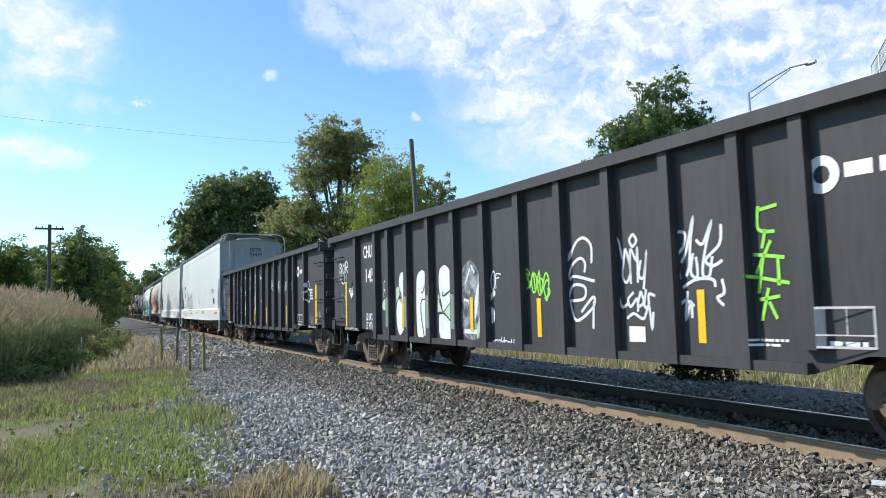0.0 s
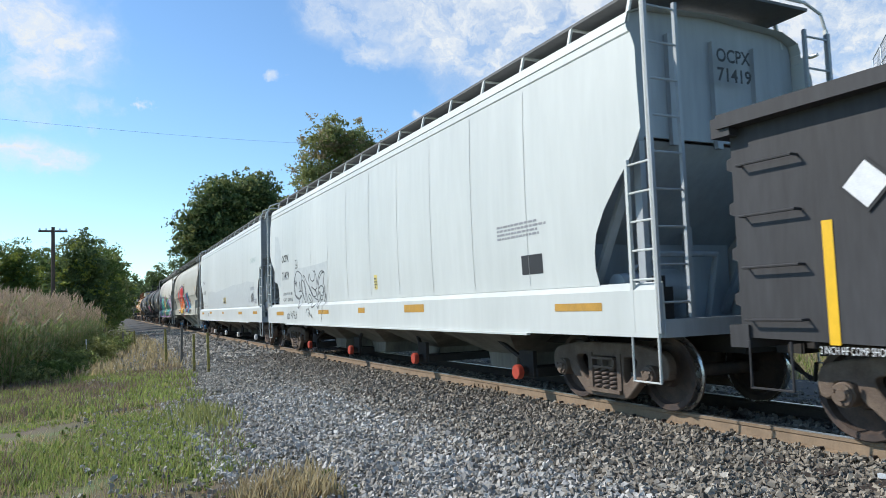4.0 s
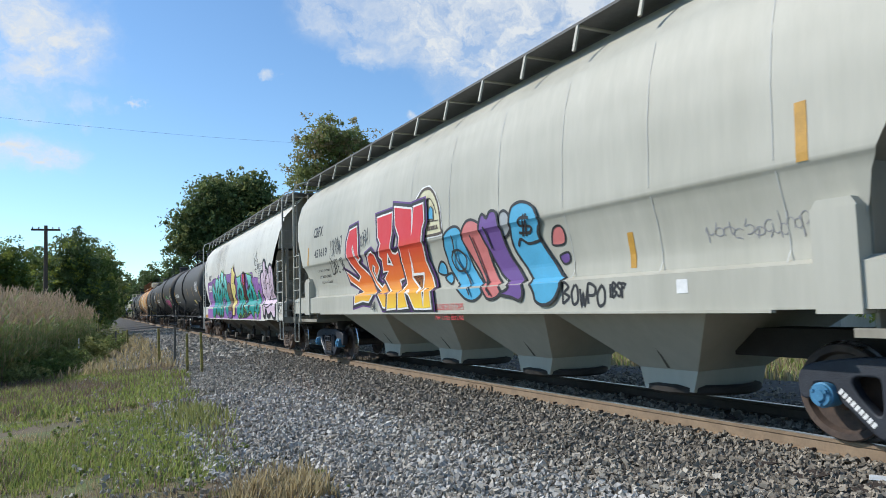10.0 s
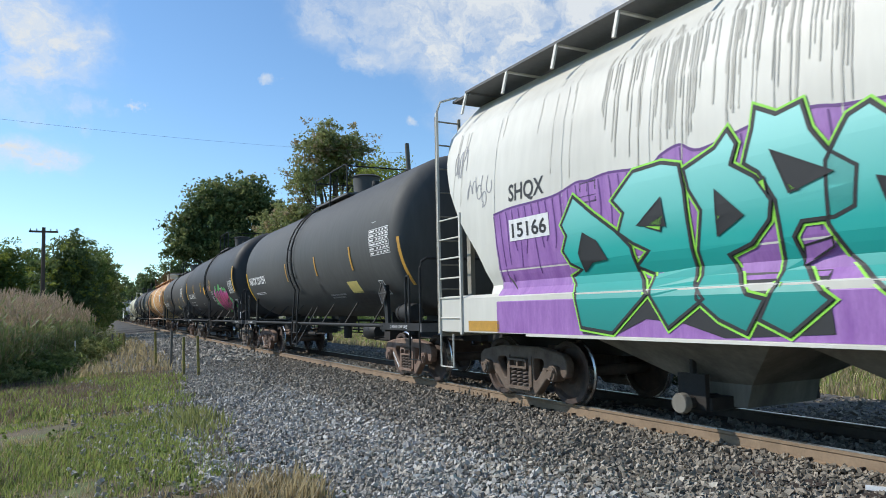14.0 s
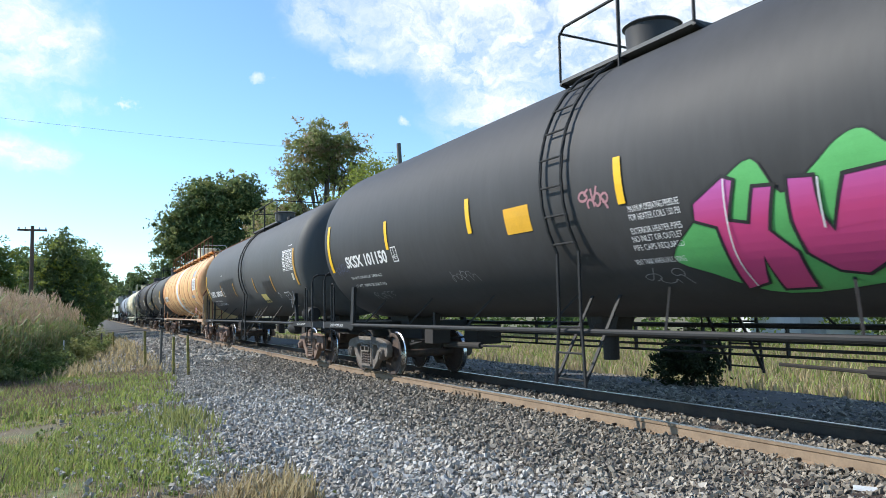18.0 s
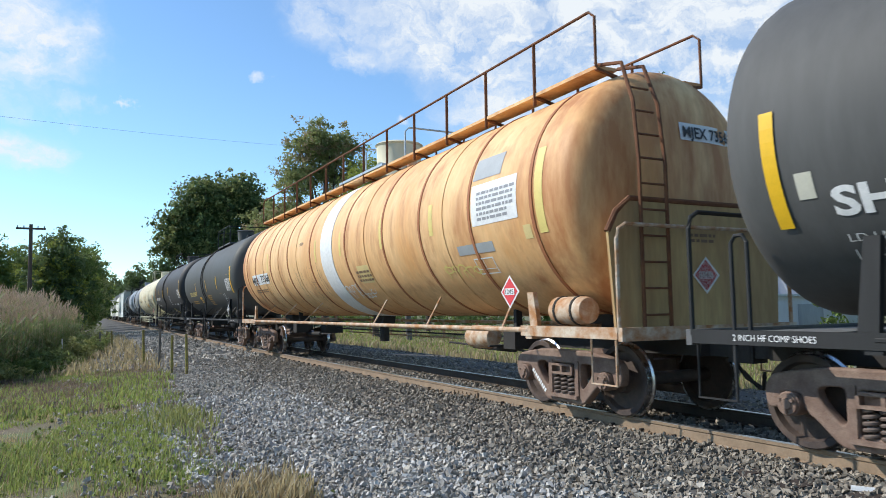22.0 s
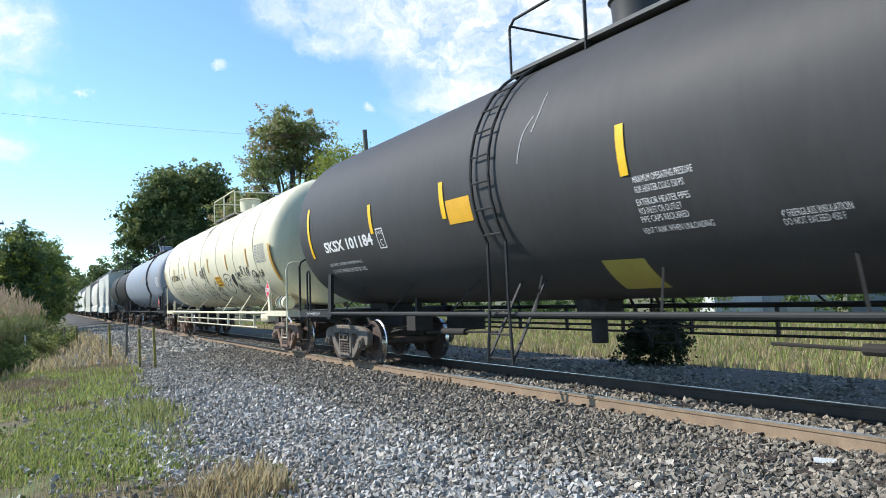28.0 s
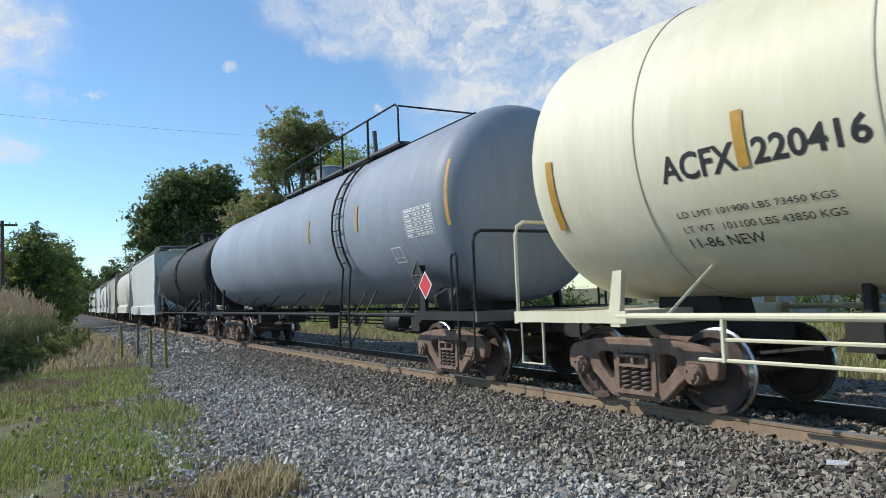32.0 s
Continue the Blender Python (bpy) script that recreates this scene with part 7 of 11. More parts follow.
def mural(tops, parent):
    """Purple ground of the long mural, with an uneven top edge and dark drips."""
    rnd = random.Random(5)
    vs, fs = [], []
    for u, v in tops:
        vs += [(u, 1.05), (u, v)]
    fs = [(2 * i, 2 * i + 2, 2 * i + 3, 2 * i + 1) for i in range(len(tops) - 1)]
    lay("graffiti", vs, fs, M_MAUVE, parent, w_b[0], cut=0.1, label="purple sprayed ground of a mural")
    lines = []
    for (a, va), (b, vb) in zip(tops, tops[1:]):
        n = max(1, int((b - a) / 0.16))
        for k in range(n):
            u, v = a + (b - a) * k / n, va + (vb - va) * k / n - 0.03
            lines.append([(u, v), (u + 0.03, v - rnd.uniform(0.2, 0.5)), (u + rnd.uniform(-0.04, 0.08), v - rnd.uniform(0.55, 1.1))])
    doodle(lines, 0.022, M_SPRAYPUR, parent, w_b[1], "dark drips in the mural", True)
    doodle([tops], 0.03, M_SPRAYPUR, parent, w_b[1], "dark edge of the mural")


# marks on a gondola
sign('CHUX', -6.05, 2.53, 0.27, M_PRINT, g1, w_sheet[0], width=0.70, fat=0.02)
sign('145', -5.92, 1.98, 0.29, M_PRINT, g1, w_sheet[0], width=0.52, fat=0.02)
sign('LD LMT 220501', -5.91, 1.12, 0.15, M_PRINT, g1, w_gon[0], width=0.66)
sign('LT WT 65500', -5.92, 0.92, 0.16, M_PRINT, g1, w_gon[0], width=0.66)
patch(-6.71, 2.12, -6.50, 2.25, M_PINK, g1, w_gon[0], 'sticker', 'small pink sticker')
diamond(-6.84, 1.81, 0.23, M_PRINT, M_INK, g1, w_sheet[0], '')
sign('3077', -6.96, 1.75, 0.1, M_INK, g1, wrap_flat(-1.502), width=0.24)
bars(-6.92, 1.87, 0.16, 0.13, 1, M_INK, g1, wrap_flat(-1.502), seed=2, gap=0.0)
patch(-7.31, 0.95, -7.21, 2.03, M_YELLOW, g1, w_gon[0], "reflector", "upright yellow reflector strip")
sign('2 INCH HF COMP SHOES   FULL HOSE', -7.39, 0.87, 0.07, M_PRINT, g1, w_sheet[0], width=0.95)
framed(5.30, 0.96, 5.77, 1.32, M_PRINT, g1, w_gon[0])
# marks on a gondola
sign('CHUX', -6.0, 2.52, 0.27, M_PRINT, g2, w_sheet[0], width=0.70, fat=0.02)
sign('241', -5.88, 1.97, 0.28, M_PRINT, g2, w_sheet[0], width=0.53, fat=0.02)
sign('LD LMT 220501', -5.85, 1.10, 0.14, M_PRINT, g2, w_gon[0], width=0.67)
sign('LT WT 65500', -5.87, 0.89, 0.16, M_PRINT, g2, w_gon[0], width=0.67)
patch(-6.63, 2.11, -6.42, 2.24, M_PINK, g2, w_gon[0], 'sticker', 'small pink sticker')
diamond(-6.83, 2.28, 0.24, M_PRINT, M_INK, g2, w_gon[0], '')
patch(-7.26, 0.93, -7.16, 2.02, M_YELLOW, g2, w_gon[0], "reflector", "upright yellow reflector strip")
sign('2 INCH HF COMP SHOES   FULL HOSE', -7.36, 0.85, 0.07, M_PRINT, g2, w_sheet[0], width=0.95)
framed(5.30, 0.96, 5.77, 1.32, M_PRINT, g1, w_gon[0])
bars(5.35, 0.98, 0.35, 0.07, 1, M_PRINT, g1, w_gon[0], seed=20)
patch(2.80, 0.93, 3.07, 1.11, M_PRINT, g1, w_gon[0], 'plate', 'white plate')
bars(4.59, 0.95, 0.36, 0.09, 2, M_PRINT, g1, w_gon[0], seed=22)
ring(5.37, 2.48, 0.17, 0.09, M_PRINT, g1, wrap_flat(-1.477))
bars(5.58, 2.42, 0.72, 0.17, 1, M_PRINT, g1, w_sheet[0], seed=3, name='logo', gap=0.25)
patch(0.89, 0.93, 0.99, 1.48, M_YELLOW, g1, w_gon[0], "reflector", "upright yellow reflector strip")
patch(3.87, 0.95, 3.97, 1.51, M_YELLOW, g1, w_gon[0], "reflector", "upright yellow reflector strip")
patch(-3.88, 0.97, -3.78, 1.53, M_YELLOW, g1, w_sheet[7], "reflector", "upright yellow reflector strip")
patch(-1.05, 0.97, -0.95, 1.53, M_YELLOW, g1, w_sheet[7], "reflector", "upright yellow reflector strip")
strokes([[(4.68, 2.25), (4.9, 2.28)], [(4.69, 2.29), (4.68, 2.07), (4.86, 2.03)], [(4.76, 2.06), (4.71, 1.88)], [(4.61, 1.83), (4.95, 1.78)], [(4.81, 1.95), (4.63, 1.64)], [(4.57, 1.62), (4.99, 1.54)], [(4.71, 1.77), (4.65, 1.45)], [(4.88, 1.79), (4.88, 1.52)], [(4.65, 1.39), (4.88, 1.42)], [(4.76, 1.5), (4.67, 1.19)], [(4.76, 1.37), (4.84, 1.21)]], 0.035, M_LIME, g1, w_gon[0], label='lime green sprayed strokes')
strokes(scrawl(-7.82, 1.99, 0.61, 0.52, 46, 3), 0.025, M_GRAFGREY, g1, w_gon[0], label='')
tag('RA', -4.86, 1.62, 0.34, 0.32, 0.022, M_SPRAY, g1, w_sheet[0], seed=43)
doodle([[(-4.62, 1.6), (-4.68, 1.54), (-4.62, 1.5), (-4.57, 1.55), (-4.62, 1.6)], [(-4.6, 1.48), (-4.6, 1.34)], [(-4.55, 1.48), (-4.5, 1.44), (-4.56, 1.36), (-4.48, 1.36)]], 0.018, M_SPRAY, g1, w_sheet[2], 'thin white sprayed marks')
ring(5.44, 2.53, 0.16, 0.085, M_PRINT, g2, wrap_flat(-1.477))
bars(5.65, 2.46, 0.66, 0.16, 1, M_PRINT, g2, w_sheet[0], seed=4, name='logo', gap=0.25)
patch(7.34, 0.98, 7.48, 2.07, M_YELLOW, g2, w_gon[0], "reflector", "upright yellow reflector strip")
patch(3.87, 0.93, 3.97, 1.51, M_YELLOW, g2, w_gon[0], "reflector", "upright yellow reflector strip")
patch(-3.80, 0.95, -3.69, 1.51, M_YELLOW, g2, w_gon[0], "reflector", "upright yellow reflector strip")
patch(0.87, 0.92, 0.97, 1.50, M_YELLOW, g2, w_gon[0], "reflector", "upright yellow reflector strip")
patch(-1.36, 0.98, -1.26, 1.48, M_YELLOW, g2, w_gon[0], "reflector", "upright yellow reflector strip")
ring(6.66, 1.78, 0.2, 0.03, M_PRINT, g2, w_gon[0])
ring(6.63, 2.09, 0.12, 0.025, M_PRINT, g2, w_gon[0])
bars(6.82, 1.67, 0.31, 0.33, 4, M_PRINT, g2, w_gon[0], seed=59)
strokes(scrawl(1.77, 2.00, 0.58, 0.46, 62, 6), 0.028, M_SPRAY, g2, w_sheet[0], label='small white sprayed tag')
strokes(scrawl(2.76, 1.92, 0.58, 0.46, 63, 6), 0.028, M_SPRAY, g2, w_sheet[0], label='small white sprayed tag')
strokes(scrawl(3.73, 1.86, 0.58, 0.46, 64, 6), 0.028, M_SPRAY, g2, w_sheet[0], label='small white sprayed tag')
strokes(scrawl(4.56, 1.83, 0.58, 0.46, 65, 6), 0.028, M_SPRAY, g2, w_sheet[0], label='small white sprayed tag')
framed(5.39, 0.94, 5.90, 1.24, M_PRINT, g2, w_gon[0])
sign('2 INCH HF COMP SHOES', 6.6, 0.86, 0.07, M_PRINT, g2, w_sheet[0], width=0.8)
strokes(scrawl(6.76, 0.94, 0.44, 0.32, 66, 5), 0.015, M_GRAFGREY, g2, w_gon[0], label='')
strokes(scrawl(7.53, 1.01, 0.36, 0.32, 67, 5), 0.015, M_GRAFGREY, g2, w_gon[0], label='')
strokes(scrawl(5.83, 1.79, 0.36, 0.22, 68, 4), 0.012, M_GRAFGREY, g2, w_gon[0], label='')
strokes([[(-0.26, 0.78), (-0.17, 1.09), (0.01, 1.22), (-0.07, 0.99), (0.16, 1.09)], [(-0.15, 0.71), (-0.02, 0.92), (0.13, 0.75), (0.3, 0.9), (0.44, 0.74), (0.58, 0.82)]], 0.030, M_FADEPINK, g2, w_gon[0], label='faded pink sprayed letters')
sign('OCPX', -7.74, 2.92, 0.22, M_INK, h1, w_a[0], width=0.89)
sign('71419', -7.73, 2.35, 0.25, M_INK, h1, w_a[0], width=0.84)
framed(-6.06, 2.63, -5.79, 2.90, M_INK, h1, w_a[0])
sign('C', -5.99, 2.66, 0.10, M_INK, h1, w_a[0], width=0.12)
sign('LD LMT  217500 LBS', -7.67, 1.85, 0.08, M_INK, h1, w_a[0], width=1.15)
sign('LT WT   67500 LBS', -7.67, 1.65, 0.10, M_INK, h1, w_a[0], width=1.18)
patch(-8.39, 1.21, -7.42, 1.33, M_AMBER, h1, w_a[0], 'reflector', 'worn amber reflector strip')
patch(-3.48, 1.24, -2.52, 1.35, M_AMBER, h1, w_a[0], 'reflector', '')
patch(-0.21, 1.26, 0.24, 1.38, M_AMBER, h1, w_a[0], 'reflector', '')
patch(7.71, 1.25, 8.70, 1.35, M_AMBER, h1, w_a[0], 'reflector', '')
patch(2.54, 1.26, 3.48, 1.41, M_AMBER, h1, w_a[0], 'reflector', '')
patch(6.83, 1.78, 7.37, 2.06, M_INK, h1, w_a[0], 'data_panel', 'small black data panel')
bars(6.18, 2.34, 1.38, 0.24, 4, M_GRAFGREY, h1, w_a[0], seed=85)
patch(0.73, 1.77, 0.92, 2.09, M_SIGNYEL, h1, w_a[0], 'sticker', 'yellow sticker')
bars(0.75, 1.80, 0.16, 0.25, 4, M_INK, h1, w_a[1], seed=87)
strokes(scrawl(-6.50, 1.09, 0.76, 0.26, 91, 6), 0.018, M_SPRAYBLK, h1, w_a[0], label='')
framed(-6.92, 1.09, -6.65, 1.26, M_INK, h1, w_a[0])
sign('OCPX', -8.19, 2.97, 0.20, M_FADEINK, h2, w_a[0], width=0.88)
sign('70742', -8.12, 2.41, 0.18, M_FADEINK, h2, w_a[0], width=1.09)
sign('LD LMT  201400', -8.12, 1.85, 0.07, M_GRAFGREY, h2, w_a[0], width=1.00)
sign('LT WT  66100  NEW 8-93', -8.12, 1.67, 0.09, M_GRAFGREY, h2, w_a[0], width=1.75)
patch(-8.36, 1.26, -7.48, 1.38, M_AMBER, h2, w_a[0], 'reflector', 'worn amber reflector strip')
patch(7.92, 1.26, 8.81, 1.36, M_AMBER, h2, w_a[0], 'reflector', '')
patch(4.51, 1.25, 5.48, 1.36, M_AMBER, h2, w_a[0], 'reflector', '')
patch(-5.03, 1.29, -4.17, 1.41, M_AMBER, h2, w_a[0], 'reflector', '')
patch(-0.24, 1.27, 0.21, 1.38, M_AMBER, h2, w_a[0], 'reflector', '')
framed(-5.74, 1.17, -5.51, 1.33, M_INK, h2, w_a[0])
patch(7.20, 1.73, 7.82, 2.08, M_INK, h2, w_a[0], 'data_panel', 'small black data panel')
framed(7.24, 1.75, 7.79, 2.06, M_PRINT, h2, w_a[0])
patch(7.18, 2.19, 7.97, 2.33, M_GREYPATCH, h2, w_a[0], 'patch', 'grey patch of primer')
sign('INT COATING', 6.52, 1.90, 0.05, M_GRAFGREY, h2, w_a[0], width=0.47)
sign('SIGMA 7456 EE', 6.52, 1.82, 0.05, M_GRAFGREY, h2, w_a[0], width=0.62)
sign('10-99 RECT', 6.56, 1.73, 0.06, M_GRAFGREY, h2, w_a[0], width=0.45)
bars(7.83, 1.67, 0.69, 0.21, 3, M_GRAFGREY, h2, w_a[0], seed=111)
bars(7.16, 3.27, 1.37, 0.20, 4, M_FAINT, h2, w_a[0], seed=112)
patch(-0.31, 1.77, 0.57, 2.07, M_SIGNYEL, h2, w_a[0], 'sticker', 'yellow emergency notice')
bars(-0.25, 1.81, 0.77, 0.07, 1, M_INK, h2, w_a[1], seed=114)
bars(-0.21, 1.96, 0.73, 0.07, 2, M_GRAFGREY, h2, w_a[1], seed=115)
sign('CBFX', -7.49, 3.29, 0.26, M_INK, h3, w_h[0], width=0.81)
sign('451619', -7.39, 2.74, 0.21, M_INK, h3, w_h[0], width=1.08)
sign('LD LMT 219000', -7.29, 2.35, 0.05, M_INK, h3, w_h[0], width=1.00)
sign('LT WT 67000', -7.22, 2.18, 0.07, M_INK, h3, w_h[0], width=0.93)
sign('CU FT 5660', -7.14, 2.04, 0.06, M_INK, h3, w_h[0], width=0.88)
patch(-8.02, 2.56, -7.92, 3.06, M_AMBER, h3, w_h[0], "reflector", "upright yellow reflector strip")
patch(7.22, 2.56, 7.34, 3.10, M_AMBER, h3, w_h[0], "reflector", "upright yellow reflector strip")
patch(4.84, 1.76, 4.94, 2.18, M_AMBER, h3, w_h[0], "reflector", "upright yellow reflector strip")
strokes(scrawl(6.02, 1.94, 0.83, 0.21, 143, 7), 0.012, M_GRAFGREY, h3, w_h[0], label='')
strokes(scrawl(6.83, 1.91, 0.38, 0.27, 144, 5), 0.010, M_GRAFGREY, h3, w_h[0], label='')
patch(5.68, 1.44, 5.84, 1.59, M_PRINT, h3, w_h[0], 'plate', 'white notice plate')
sign('SHQX', -7.21, 2.97, 0.24, M_INK, h4, w_b[0], width=0.87)
patch(-7.22, 2.38, -6.26, 2.69, M_PRINT, h4, w_b[2], 'number_panel', 'white number panel')
sign('15166', -7.15, 2.43, 0.20, M_INK, h4, w_b[3], width=0.83)
framed(-5.58, 2.70, -5.27, 2.97, M_INK, h4, w_b[0])
bars(5.55, 2.52, 0.83, 0.58, 7, M_GRAFGREY, h4, w_b[0], seed=162)
patch(-8.47, 1.06, -7.56, 1.22, M_AMBER, h4, w_b[0], 'reflector', '')
strokes(scrawl(-8.89, 3.57, 0.40, 0.76, 164, 5), 0.020, M_GRAFGREY, h4, w_b[0], label='')
strokes(scrawl(-8.40, 2.95, 0.72, 0.55, 165, 5), 0.020, M_GRAFGREY, h4, w_b[0], label='')
sign('NATX 231254', -6.68, -0.54, 0.25, M_PRINT, t5, w_t[0], width=2.49, fat=0.05)
bars(-6.24, -0.94, 1.82, 0.11, 2, M_PRINT, t5, w_t[0], seed=167)
ruled(5.97, -0.40, 7.07, 0.15, 5, 6, M_PRINT, t5, w_t[0])
patch(3.84, -1.22, 4.55, -0.89, M_SIGNYEL, t5, w_t[0], 'sticker', 'yellow emergency notice')
framed(5.85, -1.34, 6.10, -0.95, M_PRINT, t5, w_t[0])
patch(7.50, -1.15, 7.64, -0.13, M_AMBER, t5, w_t[3], "reflector", "upright yellow reflector strip")
patch(4.62, -0.63, 4.72, -0.08, M_AMBER, t5, w_t[3], "reflector", "upright yellow reflector strip")
patch(1.78, -0.62, 1.88, -0.10, M_AMBER, t5, w_t[3], "reflector", "upright yellow reflector strip")
patch(-1.30, -0.64, -1.20, -0.08, M_AMBER, t5, w_t[3], "reflector", "upright yellow reflector strip")
patch(-7.05, -1.16, -6.92, -0.08, M_YELLOW, t5, w_t[3], "reflector", "upright yellow reflector strip")
bars(6.10, 0.30, 0.39, 0.02, 1, M_PRINT, t5, w_t[0], seed=176)
patch(1.62, -1.39, 1.80, -0.86, M_DARKPATCH, t5, w_t[0], 'patch', 'darker painted patch')
patch(3.57, -1.79, 5.22, -1.19, M_DARKPATCH, t5, w_t[0], 'patch', 'darker painted patch')
bars(2.02, -1.34, 1.26, 0.18, 2, M_GRAFGREY, t5, w_t[0], seed=179)
sign('SKSX 101150', -7.10, -0.68, 0.24, M_PRINT, t6, w_d[0], width=2.23, fat=0.05)
sign('LD LMT 207100 LB 93900 KG', -7.13, -0.96, 0.06, M_PRINT, t6, w_d[0], width=1.67)
sign('LT WT  78900 LB 35800 KG', -7.15, -1.17, 0.07, M_PRINT, t6, w_d[0], width=1.67)
framed(-4.62, -0.71, -4.38, -0.41, M_PRINT, t6, w_d[0])
sign('C', -4.56, -0.65, 0.09, M_PRINT, t6, w_d[0], width=0.11)
patch(-4.78, -0.45, -4.66, 0.10, M_YELLOW, t6, w_d[3], "reflector", "upright yellow reflector strip")
patch(-8.09, -0.74, -7.94, 0.35, M_YELLOW, t6, w_d[3], "reflector", "upright yellow reflector strip")
patch(1.78, -0.47, 1.90, 0.07, M_YELLOW, t6, w_d[3], "reflector", "upright yellow reflector strip")
patch(-1.62, -0.46, -1.50, 0.08, M_YELLOW, t6, w_d[3], "reflector", "upright yellow reflector strip")
patch(8.36, -0.73, 8.50, 0.34, M_YELLOW, t6, w_d[3], "reflector", "upright yellow reflector strip")
patch(-0.57, -0.59, 0.04, -0.22, M_ORANGESIGN, t6, w_d[0], 'sticker', 'orange notice plate')
sign('MAXIMUM OPERATING PRESSURE', 1.90, -0.58, 0.075, M_PRINT, t6, w_d[0], width=0.75)
sign('FOR HEATER COILS 150 PSI', 1.88, -0.68, 0.075, M_PRINT, t6, w_d[0], width=0.75)
sign('EXTERIOR HEATER PIPES', 1.84, -0.84, 0.075, M_PRINT, t6, w_d[0], width=0.75)
sign('NO INLET OR OUTLET', 1.81, -0.94, 0.075, M_PRINT, t6, w_d[0], width=0.74)
sign('PIPE CAPS REQUIRED', 1.77, -1.05, 0.075, M_PRINT, t6, w_d[0], width=0.75)
sign('VENT TANK WHEN UNLOADING', 1.67, -1.24, 0.075, M_PRINT, t6, w_d[0], width=0.76)
ruled(7.12, -0.76, 8.13, -0.22, 5, 6, M_PRINT, t6, w_d[0])
bars(7.52, -1.32, 0.78, 0.30, 4, M_PRINT, t6, w_d[0], seed=198)
bars(7.78, -0.16, 0.45, 0.01, 1, M_PRINT, t6, w_d[0], seed=199)
strokes(scrawl(1.68, -1.58, 0.61, 0.28, 202, 3), 0.012, M_GRAFGREY, t6, w_d[0], label='')
strokes(scrawl(1.13, -0.50, 0.50, 0.30, 203, 4), 0.030, M_FADEPINK, t6, w_d[0], label='')
strokes(scrawl(-8.11, -0.85, 0.98, 0.31, 204, 6), 0.018, M_GRAFBLUE, t6, w_d[0], label='')
strokes(scrawl(-6.50, -1.55, 1.06, 0.22, 205, 6), 0.012, M_GRAFGREY, t6, w_d[0], label='')
strokes(scrawl(-2.71, -1.27, 0.82, 0.24, 206, 5), 0.010, M_GRAFGREY, t6, w_d[0], label='')
sign('SHPX', -7.22, -0.86, 0.25, M_PRINT, t7, w_t[0], width=1.19, fat=0.05)
sign('208255', -5.79, -0.84, 0.22, M_PRINT, t7, w_t[0], width=1.48, fat=0.05)
sign('LD LMT 196500 LB  89150 KG', -7.2, -1.12, 0.08, M_PRINT, t7, w_t[2], width=1.81)
sign('LT WT 66500 LB  30150 KG  NEW 04-2012', -7.2, -1.32, 0.12, M_PRINT, t7, w_t[2], width=2.67)
framed(-4.12, -0.9, -3.84, -0.52, M_PRINT, t7, w_t[3], panes=False)
sign("PLATE", -4.08, -0.63, 0.06, M_PRINT, t7, w_t[3], width=0.2)
sign("C", -4.03, -0.85, 0.13, M_PRINT, t7, w_t[3], width=0.1)
patch(-4.28, -0.89, -4.18, -0.37, M_AMBER, t7, w_t[3], "reflector", "upright yellow reflector strip")
patch(-1.59, -0.94, -1.47, -0.39, M_AMBER, t7, w_t[3], "reflector", "upright yellow reflector strip")
patch(-7.77, -0.93, -7.63, 0.15, M_YELLOW, t7, w_t[3], "reflector", "upright yellow reflector strip")
patch(-4.42, -1.2, -1.3, -0.2, M_DARKPATCH, t7, w_t[0], "patch", "fresh black paint patch")
ruled(6.41, -0.37, 7.48, 0.22, 5, 6, M_PRINT, t7, w_t[0])
patch(7.54, -0.82, 7.70, 0.22, M_AMBER, t7, w_t[3], "reflector", "upright yellow reflector strip")
patch(3.37, -1.15, 4.53, -0.55, M_DARKPATCH, t7, w_t[0], 'patch', 'fresh black paint patch')
patch(6.29, -1.29, 6.53, -0.91, M_DARKPATCH, t7, w_t[0], 'patch', 'fresh black paint patch')
patch(2.06, -0.90, 2.16, -0.37, M_AMBER, t7, w_t[3], "reflector", "upright yellow reflector strip")
patch(4.64, -0.94, 4.75, -0.41, M_AMBER, t7, w_t[3], "reflector", "upright yellow reflector strip")
patch(2.49, -1.34, 3.22, -0.98, M_SIGNYEL, t7, w_t[2], 'sticker', 'yellow emergency notice')
bars(2.50, -1.30, 0.78, 0.12, 1, M_INK, t7, w_t[4], seed=225)
framed(5.54, -1.40, 6.09, -1.00, M_PRINT, t7, w_t[0])
ring(4.87, -1.09, 0.1, 0.015, M_PRINT, t7, w_t[0])
patch(-7.5, -0.68, -7.34, -0.44, M_PLATE, t7, w_t[0], 'sticker', 'pale sticker')
patch(7.20, -0.67, 7.38, -0.46, M_PLATE, t7, w_t[0], 'plate', 'pale metal plate')
bars(7.01, 0.32, 0.48, 0.04, 1, M_PRINT, t7, w_t[0], seed=229)
bars(-3.98, -0.03, 0.43, 0.06, 2, M_PRINT, t7, w_t[0], seed=230)
patch(-8.00, -0.68, -5.93, -0.33, M_PRINT, o8, w_c[0], 'number_panel', 'white number panel')
sign('MJEX', -8.08, -0.63, 0.21, M_INK, o8, w_c[1], width=0.88)
sign('73568', -6.93, -0.61, 0.23, M_INK, o8, w_c[1], width=1.07, fat=0.01)
bars(-8.11, -0.96, 1.85, 0.14, 2, M_BROWNINK, o8, w_c[0], seed=234)
patch(3.34, -0.34, 3.46, 0.26, M_SIGNYEL, o8, w_c[0], "reflector", "upright yellow reflector strip")
patch(0.92, -0.30, 1.03, 0.26, M_SIGNYEL, o8, w_c[0], "reflector", "upright yellow reflector strip")
patch(-0.93, -0.33, -0.83, 0.23, M_SIGNYEL, o8, w_c[0], "reflector", "upright yellow reflector strip")
